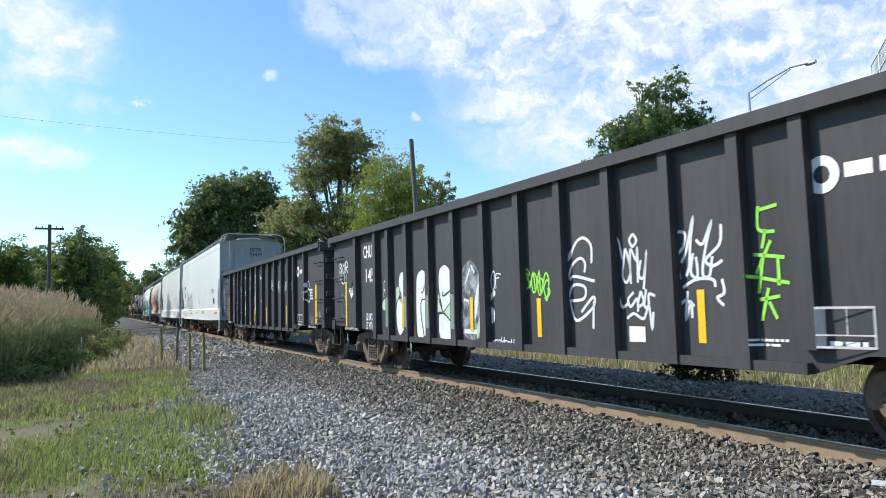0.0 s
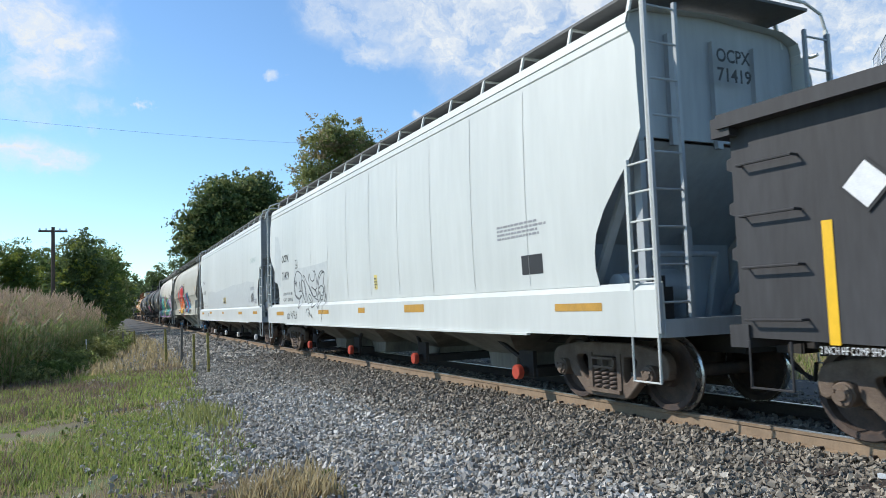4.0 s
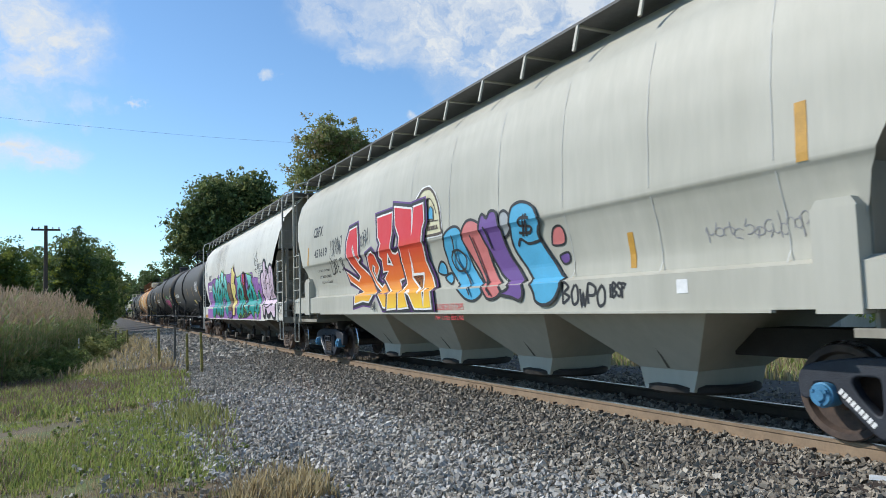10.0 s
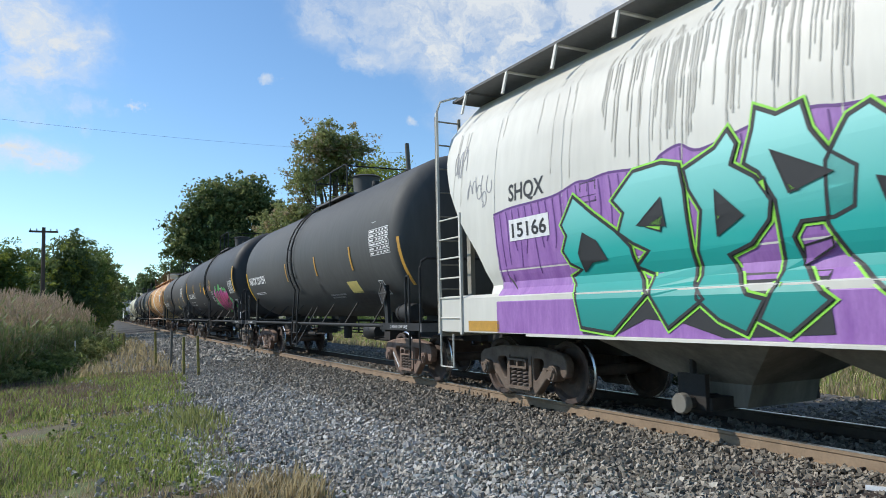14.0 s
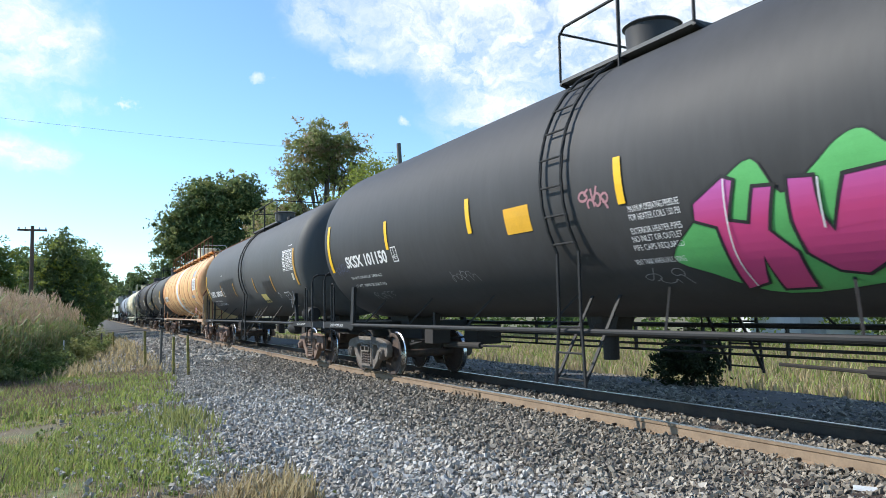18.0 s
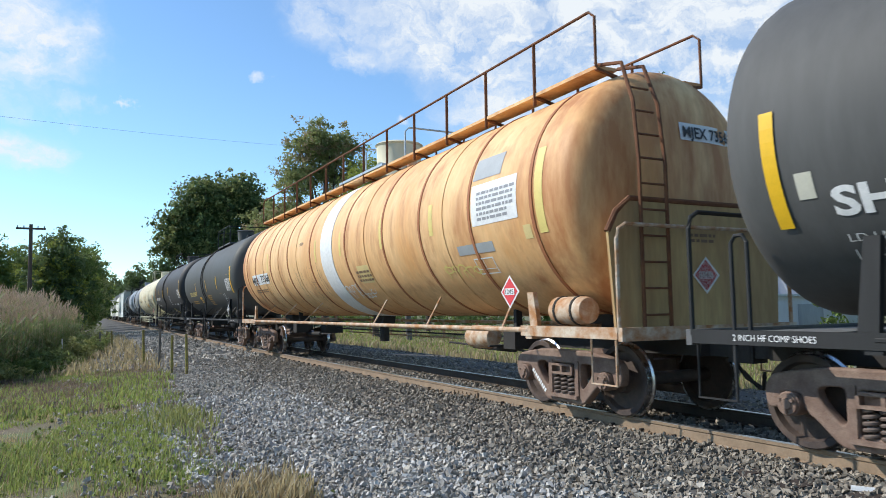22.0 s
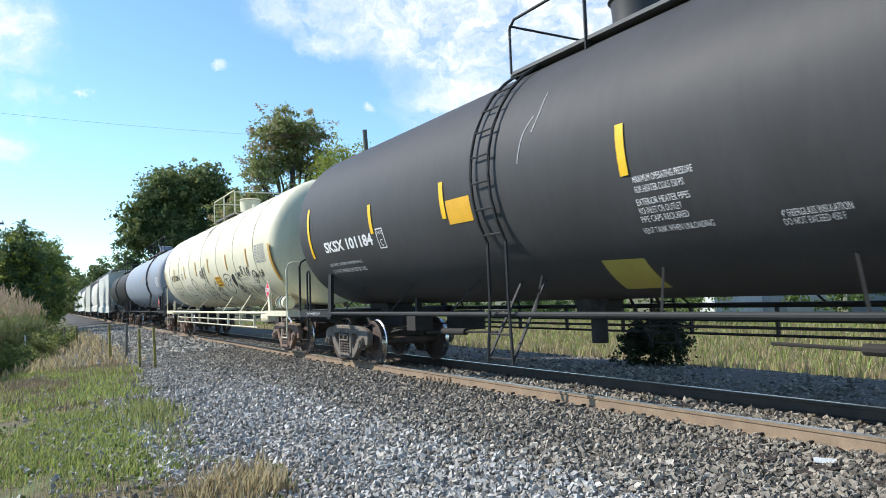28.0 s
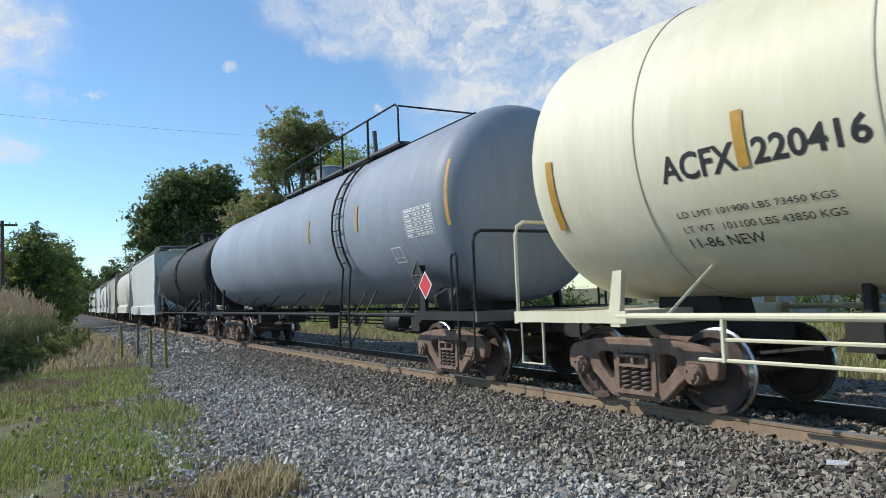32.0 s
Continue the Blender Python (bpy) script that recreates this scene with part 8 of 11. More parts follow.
patch(5.59, -0.30, 5.73, 0.24, M_SIGNYEL, o8, w_c[0], "reflector", "upright yellow reflector strip")
patch(-5.86, -0.29, -5.76, 0.25, M_SIGNYEL, o8, w_c[0], "reflector", "upright yellow reflector strip")
patch(8.79, -0.57, 8.97, 0.60, M_SIGNYEL, o8, w_c[0], "reflector", "upright yellow reflector strip")
patch(1.78, -1.02, 2.44, -0.60, M_STRAWSIGN, o8, w_c[0], 'sticker', 'straw-yellow notice')
bars(1.66, -0.97, 0.91, 0.30, 3, M_BROWNINK, o8, w_c[1], seed=242)
strokes(scrawl(0.22, -1.44, 1.14, 0.45, 243, 5), 0.030, M_PRINT, o8, w_c[0], label='white sprayed tag')
strokes(scrawl(1.10, -1.45, 0.97, 0.29, 244, 5), 0.025, M_PRINT, o8, w_c[0], label='white sprayed tag')
patch(7.08, -0.30, 8.35, 0.33, M_PRINT, o8, w_c[0], 'test_panel', 'white test record panel')
bars(7.25, -0.23, 1.07, 0.47, 6, M_GRAFGREY, o8, w_c[1], seed=246)
patch(6.44, -0.72, 7.54, -0.56, M_GREYPATCH, o8, w_c[0], 'patch', 'grey patch of primer')
framed(6.82, -1.09, 7.39, -0.80, M_PRINT, o8, w_c[0])
strokes(scrawl(5.75, -1.13, 1.15, 0.29, 249, 5), 0.030, M_SIGNYEL, o8, w_c[0], label='')
patch(7.08, 0.41, 7.88, 0.77, M_GREYPATCH, o8, w_c[0], 'patch', 'grey patch of primer')
bars(-2.28, 0.20, 0.37, 0.09, 4, M_BROWNINK, o8, w_c[0], seed=251)
patch(8.42, -0.62, 8.60, -0.42, M_STRAWSIGN, o8, w_c[0], 'plate', 'pale plate')
diamond(7.94, 1.64, 0.24, M_RED, M_PRINT, o8, wrap_flat(-1.55), '1245')
diamond(0.1, 1.79, 0.24, M_RED, M_PRINT, o8, lambda u, v: (u, -10.03, v), '1245')
bars(-0.19999999999999998, 2.21, 0.5, 0.14, 2, M_BROWNINK, o8, lambda u, v: (u, -10.03, v), seed=77)
sign('UTLX 641401', -5.34, -0.72, 0.22, M_SIGNYEL, t9, w_t[0], width=2.31)
bars(-5.23, -1.17, 1.91, 0.23, 2, M_AMBER, t9, w_t[0], seed=256)
ruled(5.63, -0.70, 6.62, -0.21, 5, 6, M_PRINT, t9, w_t[0])
patch(6.80, -0.81, 6.96, 0.24, M_YELLOW, t9, w_t[3], "reflector", "upright yellow reflector strip")
patch(3.47, -0.57, 3.57, -0.01, M_YELLOW, t9, w_t[3], "reflector", "upright yellow reflector strip")
patch(0.50, -0.57, 0.60, -0.03, M_YELLOW, t9, w_t[3], "reflector", "upright yellow reflector strip")
patch(-2.84, -0.60, -2.74, -0.05, M_YELLOW, t9, w_t[3], "reflector", "upright yellow reflector strip")
framed(4.33, -1.14, 4.75, -0.81, M_PRINT, t9, w_t[0])
patch(-2.40, -1.13, -1.77, -0.80, M_ORANGESIGN, t9, w_t[0], 'sticker', 'orange notice plate')
bars(-2.60, -1.07, 0.99, 0.18, 2, M_INK, t9, w_t[1], seed=264)
bars(0.24, -1.33, 1.14, 0.60, 6, M_AMBER, t9, w_t[0], seed=265)
diamond(5.89, 1.53, 0.24, M_INK, M_PRINT, t9, wrap_flat(-1.55), '2586')
bars(3.65, -0.79, 0.41, 0.04, 2, M_AMBER, t9, w_t[0], seed=267)
bars(6.01, -0.05, 0.34, 0.02, 1, M_AMBER, t9, w_t[0], seed=268)
sign('SKSX 101184', -6.86, -0.65, 0.21, M_PRINT, t10, w_d[0], width=2.37, fat=0.05)
sign('LD LMT 207200 LB 93950 KG', -6.95, -0.97, 0.06, M_PRINT, t10, w_d[0], width=1.62)
sign('LT WT 78800 LB 35750 KG', -6.97, -1.15, 0.09, M_PRINT, t10, w_d[0], width=1.66)
framed(-4.28, -0.76, -4.0, -0.38, M_PRINT, t10, w_d[0], panes=False)
sign("PLATE", -4.24, -0.49, 0.06, M_PRINT, t10, w_d[0], width=0.2)
sign("C", -4.19, -0.71, 0.13, M_PRINT, t10, w_d[0], width=0.1)
patch(-4.46, -0.46, -4.34, 0.08, M_YELLOW, t10, w_d[3], "reflector", "upright yellow reflector strip")
patch(-7.66, -0.73, -7.54, 0.37, M_YELLOW, t10, w_d[3], "reflector", "upright yellow reflector strip")
patch(-1.87, -0.47, -1.75, 0.09, M_YELLOW, t10, w_d[3], "reflector", "upright yellow reflector strip")
patch(1.92, -0.43, 2.04, 0.13, M_YELLOW, t10, w_d[3], "reflector", "upright yellow reflector strip")
patch(8.36, -0.69, 8.48, 0.35, M_YELLOW, t10, w_d[3], "reflector", "upright yellow reflector strip")
patch(-1.72, -0.58, -1.06, -0.21, M_ORANGESIGN, t10, w_d[0], 'sticker', 'orange notice plate')
sign('MAXIMUM OPERATING PRESSURE', 2.07, -0.53, 0.075, M_PRINT, t10, w_d[0], width=0.78)
sign('FOR HEATER COILS 150 PSI', 2.06, -0.64, 0.075, M_PRINT, t10, w_d[0], width=0.65)
sign('EXTERIOR HEATER PIPES', 2.03, -0.78, 0.075, M_PRINT, t10, w_d[0], width=0.70)
sign('NO INLET OR OUTLET', 2.02, -0.88, 0.075, M_PRINT, t10, w_d[0], width=0.57)
sign('PIPE CAPS REQUIRED', 2.00, -0.98, 0.075, M_PRINT, t10, w_d[0], width=0.63)
sign('VENT TANK WHEN UNLOADING', 1.95, -1.12, 0.075, M_PRINT, t10, w_d[0], width=0.92)
sign('4" FIBERGLASS INSULATION', 3.59, -1.12, 0.075, M_PRINT, t10, w_d[0], width=0.64)
sign('DO NOT EXCEED 450 F', 3.58, -1.21, 0.075, M_PRINT, t10, w_d[0], width=0.56)
lay("patch", [(0.9, -2.08), (1.63, -2.08), (1.7, -1.45), (1.02, -1.43)], [(0, 1, 2, 3)], M_OLIVEYEL, t10, w_d[0], label="dull yellow painted panel")
ruled(7.28, -0.71, 8.27, -0.21, 5, 6, M_PRINT, t10, w_d[0])
framed(6.77, -1.43, 7.20, -1.06, M_PRINT, t10, w_d[0])
diamond(7.23, -1.60, 0.30, M_DARKPATCH, M_PRINT, t10, w_d[0], '')
bars(4.83, -1.17, 1.09, 0.12, 2, M_PRINT, t10, w_d[0], seed=294)
strokes([[(0.41, 0.39), (0.51, 0.63), (0.55, 0.92)], [(0.14, 0.03), (0.23, 0.39), (0.4, 0.62)]], 0.018, M_GRAFGREY, t10, w_d[0], label='pale scrapes in the paint')
sign('ACFX', -7.19, -0.54, 0.26, M_INK, t11, w_e[0], width=0.89, fat=0.01)
sign('220416', -6.13, -0.52, 0.23, M_INK, t11, w_e[0], width=1.05, fat=0.01)
sign('LD LMT 101900 LBS 73450 KGS', -7.16, -0.94, 0.07, M_INK, t11, w_e[0], width=1.67)
sign('LT WT  101100 LBS 43850 KGS', -7.16, -1.12, 0.08, M_INK, t11, w_e[0], width=1.69)
sign('11-86 NEW', -7.17, -1.32, 0.13, M_INK, t11, w_e[0], width=0.86)
patch(-8.95, -0.87, -8.83, -0.01, M_AMBER, t11, w_e[3], "reflector", "upright yellow reflector strip")
patch(-6.29, -0.53, -6.17, -0.01, M_AMBER, t11, w_e[3], "reflector", "upright yellow reflector strip")
patch(-3.71, -0.53, -3.59, 0.01, M_AMBER, t11, w_e[3], "reflector", "upright yellow reflector strip")
patch(-1.18, -0.50, -1.06, 0.03, M_AMBER, t11, w_e[3], "reflector", "upright yellow reflector strip")
patch(1.15, -0.49, 1.27, 0.03, M_AMBER, t11, w_e[3], "reflector", "upright yellow reflector strip")
patch(6.68, -0.55, 6.80, -0.02, M_AMBER, t11, w_e[3], "reflector", "upright yellow reflector strip")
patch(9.10, -1.11, 9.28, -0.07, M_AMBER, t11, w_e[3], "reflector", "upright yellow reflector strip")
patch(4.02, -0.53, 4.14, -0.02, M_AMBER, t11, w_e[3], "reflector", "upright yellow reflector strip")
sign('NON-ODORIZED', 5.07, -0.94, 0.07, M_GRAFGREY, t11, w_e[0], width=1.22)
sign('LIQUEFIED PETROLEUM GAS', 4.92, -1.09, 0.03, M_GRAFGREY, t11, w_e[0], width=1.82)
ruled(7.71, -0.51, 8.73, -0.01, 5, 6, M_GRAFGREY, t11, w_e[0])
diamond(8.41, 1.72, 0.26, M_RED, M_PRINT, t11, wrap_flat(-1.55), '1075')
framed(-4.49, -0.55, -4.22, -0.29, M_INK, t11, w_e[0])
strokes(scrawl(-0.50, 0.95, 0.71, 0.62, 325, 9), 0.025, M_SPRAYBLK, t11, w_e[0], label='')
ruled(7.80, -0.54, 8.82, -0.04, 5, 6, M_PRINT, t12, w_c[0])
patch(9.29, -0.46, 9.39, 0.59, M_AMBER, t12, w_c[3], "reflector", "upright yellow reflector strip")
patch(5.61, -0.19, 5.71, 0.32, M_AMBER, t12, w_c[3], "reflector", "upright yellow reflector strip")
patch(2.59, -0.19, 2.69, 0.34, M_AMBER, t12, w_c[3], "reflector", "upright yellow reflector strip")
framed(6.99, -0.97, 7.39, -0.65, M_PRINT, t12, w_c[0])
diamond(8.29, 1.6, 0.24, M_RED, M_PRINT, t12, wrap_flat(-1.55), '')
sign("2 INCH HF COMP SHOES", -7.63, 1.06, 0.06, M_PRINT, t5, wrap_flat(-1.533), width=0.85)
sign("2 INCH HF COMP SHOES", 6.73, 1.06, 0.06, M_PRINT, t5, wrap_flat(-1.533), width=0.85)
sign("2 INCH HF COMP SHOES", -8.63, 1.06, 0.06, M_PRINT, t6, wrap_flat(-1.533), width=0.85)
sign("2 INCH HF COMP SHOES", 7.73, 1.06, 0.06, M_PRINT, t6, wrap_flat(-1.533), width=0.85)
sign("2 INCH HF COMP SHOES", -8.30, 1.06, 0.06, M_PRINT, t7, wrap_flat(-1.533), width=0.85)
sign("2 INCH HF COMP SHOES", 7.40, 1.06, 0.06, M_PRINT, t7, wrap_flat(-1.533), width=0.85)
sign("2 INCH HF COMP SHOES", -7.11, 1.06, 0.06, M_PRINT, t9, wrap_flat(-1.533), width=0.85)
sign("2 INCH HF COMP SHOES", 6.21, 1.06, 0.06, M_PRINT, t9, wrap_flat(-1.533), width=0.85)
sign("2 INCH HF COMP SHOES", -8.54, 1.06, 0.06, M_PRINT, t10, wrap_flat(-1.533), width=0.85)
sign("2 INCH HF COMP SHOES", 7.64, 1.06, 0.06, M_PRINT, t10, wrap_flat(-1.533), width=0.85)
sign('NATX 231254', -0.05, 0.48, 0.16, M_PRINT, t5, wrap_head(1.7, 2.97, 7.66), width=1.05)
bars(0.1, 0.16, 0.85, 0.26, 2, M_PRINT, t5, wrap_head(1.7, 2.97, 7.66), 3)
bars(0.3, -0.6, 0.6, 0.36, 3, M_GRAFGREY, t5, wrap_head(1.7, 2.97, 7.66), 5)
sign('SKSX 101150', -0.05, 0.48, 0.16, M_PRINT, t6, wrap_head(1.78, 3.03, 8.86), width=1.05)
bars(0.1, 0.16, 0.85, 0.26, 2, M_PRINT, t6, wrap_head(1.78, 3.03, 8.86), 3)
bars(0.3, -0.6, 0.6, 0.36, 3, M_GRAFGREY, t6, wrap_head(1.78, 3.03, 8.86), 5)
sign('SHPX 208255', -0.05, 0.48, 0.16, M_PRINT, t7, wrap_head(1.7, 2.97, 8.53), width=1.05)
bars(0.1, 0.16, 0.85, 0.26, 2, M_PRINT, t7, wrap_head(1.7, 2.97, 8.53), 3)
bars(0.3, -0.6, 0.6, 0.36, 3, M_GRAFGREY, t7, wrap_head(1.7, 2.97, 8.53), 5)
sign('UTLX 641401', -0.05, 0.48, 0.16, M_SIGNYEL, t9, wrap_head(1.7, 2.97, 7.64), width=1.05)
bars(0.1, 0.16, 0.85, 0.26, 2, M_AMBER, t9, wrap_head(1.7, 2.97, 7.64), 3)
bars(0.3, -0.6, 0.6, 0.36, 3, M_GRAFGREY, t9, wrap_head(1.7, 2.97, 7.64), 5)
sign('SKSX 101184', -0.05, 0.48, 0.16, M_PRINT, t10, wrap_head(1.78, 3.03, 8.77), width=1.05)
bars(0.1, 0.16, 0.85, 0.26, 2, M_PRINT, t10, wrap_head(1.78, 3.03, 8.77), 3)
bars(0.3, -0.6, 0.6, 0.36, 3, M_GRAFGREY, t10, wrap_head(1.78, 3.03, 8.77), 5)
bars(0.1, 0.16, 0.85, 0.26, 2, M_PRINT, t12, wrap_head(1.69, 2.96, 9.49), 3)
bars(0.3, -0.6, 0.6, 0.36, 3, M_GRAFGREY, t12, wrap_head(1.69, 2.96, 9.49), 5)
sign('THAT', -0.78, 0.42, 0.2, M_GRAFGREY, t6, wrap_head(1.78, 3.03, 8.86), width=0.62, shear=-0.1, name="graffiti", label="thin white sprayed words")
sign('ASS', -0.72, 0.12, 0.2, M_GRAFGREY, t6, wrap_head(1.78, 3.03, 8.86), width=0.40, shear=-0.1, name="graffiti", label="thin white sprayed words")
sign('THO!', -0.66, -0.18, 0.2, M_GRAFGREY, t6, wrap_head(1.78, 3.03, 8.86), width=0.50, shear=-0.1, name="graffiti", label="thin white sprayed words")
sign("OCPX", -0.1, 4.35, 0.17, M_INK, h1, end_wrap(9.75), width=0.6)
sign("71419", -0.1, 4.1, 0.17, M_INK, h1, end_wrap(9.75), width=0.6)
sign("OCPX", -0.1, 4.35, 0.17, M_INK, h2, end_wrap(9.8), width=0.6)
sign("70742", -0.1, 4.1, 0.17, M_INK, h2, end_wrap(9.8), width=0.6)
patch(-0.1, 0.62, 1.0, 0.86, M_PRINT, o8, wrap_head(1.69, 2.96, 9.88), "number_panel", "white number panel")
sign("MJEX 73568", -0.05, 0.66, 0.15, M_INK, o8, wrap_head(1.69, 2.96, 9.88, lift=0.02), width=1.0)
lay('repainted_area', [(-6.29, 1.56), (-6.27, 2.08), (-6.17, 2.65), (-4.94, 2.61), (-3.57, 2.62), (-2.74, 2.65), (-2.8, 1.49), (-4.24, 1.49)], [(0, 1, 2, 3, 4, 5, 6, 7)], M_REPAINT, h1, w_a[0], label='slightly greyer repainted area')
lay('repainted_area', [(-8.84, 2.35), (-8.68, 3.88), (-8.23, 3.83), (-7.86, 3.29), (-8.01, 2.15)], [(0, 1, 2, 3, 4)], M_REPAINT, h1, w_a[0], label='slightly greyer repainted area')
lay('repainted_area', [(-6.09, 1.58), (-6.11, 2.52), (-4.57, 2.51), (-2.9, 2.4), (-0.9, 2.46), (0.9, 2.5), (2.8, 2.58), (4.6, 2.55), (6.4, 2.6), (7.9, 2.5), (8.0, 1.56)], [tuple(range(11))], M_REPAINT, h2, w_a[0], label='slightly greyer repainted area')
soot(h4, -8.9, 8.6, w_b[0], count=24)
soot(h4, -5.2, -2.0, w_b[1], count=95, seed=5, power=1.0)
seams(h1, w_a[0])
seams(h2, w_a[0])
seams(h3, w_h[0])
seams(h4, w_b[0])
sign('JACK LIFT', -8.26, 1.35, 0.03, M_INK, h3, w_h[0], width=0.18)
sign('HERE', -8.23, 1.29, 0.03, M_INK, h3, w_h[0], width=0.12)
sign("CLOSE DUST CAPS", -0.14, 1.3, 0.11, M_RED, h3, w_h[1], width=1.05)
sign("HATCHES BEFORE", -0.14, 1.13, 0.11, M_RED, h3, w_h[1], width=1.05)
# bubble letters and tags on the first gondola
filled([(-4.92, 1.49), (-4.78, 1.57), (-4.62, 1.45), (-4.5, 1.3), (-4.47, 1.61), (-4.34, 1.62), (-4.36, 1.04), (-4.48, 0.96), (-4.56, 1.08), (-4.66, 1.26), (-4.8, 1.34), (-4.92, 1.37)], M_MINT, M_MINT, 0.012, g1, w_sheet, 0, True, label='mint green sprayed flourish')
filled([(-4.16, 1.78), (-4.01, 1.79), (-3.99, 1.69), (-4.11, 1.56), (-4.17, 1.52)], M_MINT, M_MINT, 0.012, g1, w_sheet, 0, True)
filled([(-3.98, 2.06), (-3.88, 2.11), (-3.76, 2.07), (-3.64, 1.89), (-3.56, 1.66), (-3.52, 1.39), (-3.54, 0.94), (-3.7, 0.94), (-3.84, 0.92), (-3.98, 0.82), (-4.12, 0.91), (-4.19, 1.14), (-4.17, 1.43), (-4.06, 1.56), (-3.95, 1.58), (-4.0, 1.7), (-4.04, 1.9)], M_SPRAY, M_SPRAYBLK, 0.022, g1, w_sheet, 1, True, label='white sprayed bubble letter')
doodle([[(-3.97, 1.72), (-3.87, 1.52), (-3.73, 1.17), (-3.63, 1.05)], [(-3.78, 1.09), (-3.63, 1.06)], [(-4.0, 1.57), (-3.89, 1.48)]], 0.022, M_SPRAYBLK, g1, w_sheet[4])
filled([(-3.54, 1.74), (-3.42, 1.74), (-3.4, 1.6), (-3.42, 1.0), (-3.54, 1.06)], M_MINT, M_MINT, 0.012, g1, w_sheet, 3, False)
filled([(-3.73, 0.8), (-3.61, 0.92), (-3.58, 0.87), (-3.71, 0.76)], M_MINT, M_MINT, 0.01, g1, w_sheet, 4, True)
filled([(-3.16, 1.98), (-2.94, 2.1), (-2.74, 2.02), (-2.63, 1.86), (-2.6, 1.61), (-2.64, 0.84), (-2.87, 0.84), (-2.99, 0.75), (-3.17, 0.85), (-3.21, 1.17), (-3.2, 1.67)], M_SPRAY, M_SPRAYBLK, 0.022, g1, w_sheet, 1, True, label='white sprayed bubble letter')
doodle([[(-2.75, 1.53), (-2.96, 1.51), (-2.99, 1.27), (-2.87, 0.84)], [(-2.98, 1.69), (-2.91, 1.66), (-2.83, 1.76), (-2.84, 1.81)]], 0.026, M_SPRAYBLK, g1, w_sheet[4])
filled([(-2.6, 1.5), (-2.49, 1.57), (-2.47, 1.15), (-2.54, 0.92), (-2.62, 0.99)], M_MINT, M_MINT, 0.012, g1, w_sheet, 3, True)
filled([(-2.26, 1.59), (-2.17, 1.63), (-2.09, 1.3), (-2.28, 1.3)], M_MINT, M_MINT, 0.012, g1, w_sheet, 0, False)
filled([(-2.23, 1.87), (-2.18, 2.06), (-1.97, 2.14), (-1.76, 2.02), (-1.66, 1.8), (-1.68, 1.68), (-1.66, 1.56), (-1.64, 1.4), (-1.66, 0.86), (-2.2, 0.83), (-2.23, 1.26), (-2.1, 1.3), (-2.2, 1.62)], M_SPRAY, M_SPRAYBLK, 0.022, g1, w_sheet, 1, True, label='white sprayed bubble letter')
filled([(-2.04, 1.29), (-1.73, 1.48), (-1.71, 1.1)], M_MINT, M_SPRAYBLK, 0.022, g1, w_sheet, 3, False)
doodle([[(-2.23, 1.26), (-2.02, 1.26), (-1.71, 1.1)], [(-2.05, 1.66), (-2.04, 1.58), (-1.85, 1.64), (-1.69, 1.7)], [(-2.22, 1.54), (-2.07, 1.29)]], 0.026, M_SPRAYBLK, g1, w_sheet[5])
filled([(-1.64, 1.65), (-1.46, 1.66), (-1.46, 0.89), (-1.66, 0.87)], M_MINT, M_MINT, 0.012, g1, w_sheet, 3, False)
for u in (-4.43, -3.49, -2.5, -1.5):
    patch(u - 0.06, 1.0, u + 0.06, 1.6, M_DULLMINT, g1, wrap_flat(-1.59), "graffiti", "dull green spray on a post")
filled([(-1.3, 1.98), (-1.2, 2.08), (-1.02, 2.14), (-0.83, 2.01), (-0.72, 1.82), (-0.69, 1.57), (-0.71, 0.91), (-1.33, 0.93), (-1.33, 1.6)], M_SPRAYGREY, M_SPRAYGREY, 0.02, g1, w_sheet, 0, True, label='half scrubbed grey and white spray')
filled([(-0.69, 1.64), (-0.61, 1.47), (-0.61, 1.27), (-0.7, 1.1), (-0.79, 0.93), (-0.84, 0.85), (-0.84, 1.05), (-0.72, 1.27)], M_MINT, M_MINT, 0.012, g1, w_sheet, 2, True)
filled([(-0.91, 1.5), (-0.82, 1.72), (-0.74, 1.76), (-0.78, 1.45), (-0.88, 1.15), (-0.93, 1.22)], M_SPRAY, M_SPRAYGREY, 0.03, g1, w_sheet, 2, True)
doodle([[(-1.22, 1.76), (-1.04, 2.01)], [(-1.01, 2.07), (-0.89, 1.93)], [(-1.27, 1.5), (-1.1, 1.47)]], 0.04, M_SPRAY, g1, w_sheet[3], "white sprayed remains")
patch(-1.28, 0.93, -0.86, 1.0, M_SPRAY, g1, w_sheet[2], "graffiti", "white sprayed remains")
patch(-3.31, 0.75, -3.26, 1.05, M_RUST, g1, w_sheet[2], "rust_run", "rusty run of paint")
tag('IOF', -0.56, 1.68, 0.48, 0.26, 0.022, M_SPRAY, g1, w_sheet[0], seed=3, lean=0.1, rise=-0.05)
filled([(-0.56, 1.42), (-0.31, 1.62), (-0.25, 1.56), (-0.42, 1.45), (-0.56, 1.32)], M_SPRAY, M_MINT, 0.012, g1, w_sheet, 0, True)
filled([(-0.47, 1.3), (-0.38, 1.36), (-0.28, 1.3), (-0.29, 1.15), (-0.38, 1.11), (-0.38, 1.23), (-0.47, 1.23)], M_SPRAY, M_MINT, 0.012, g1, w_sheet, 0, True)
tag('SEGESWERV', -0.59, 0.70, 0.85, 0.16, 0.02, M_SPRAY, g1, w_sheet[0], seed=4, lean=0.1, rise=0.01)
tag('BOOG', 0.60, 1.61, 0.61, 0.26, 0.028, M_LIME, g1, w_sheet[0], seed=5, lean=0.1, rise=-0.15)
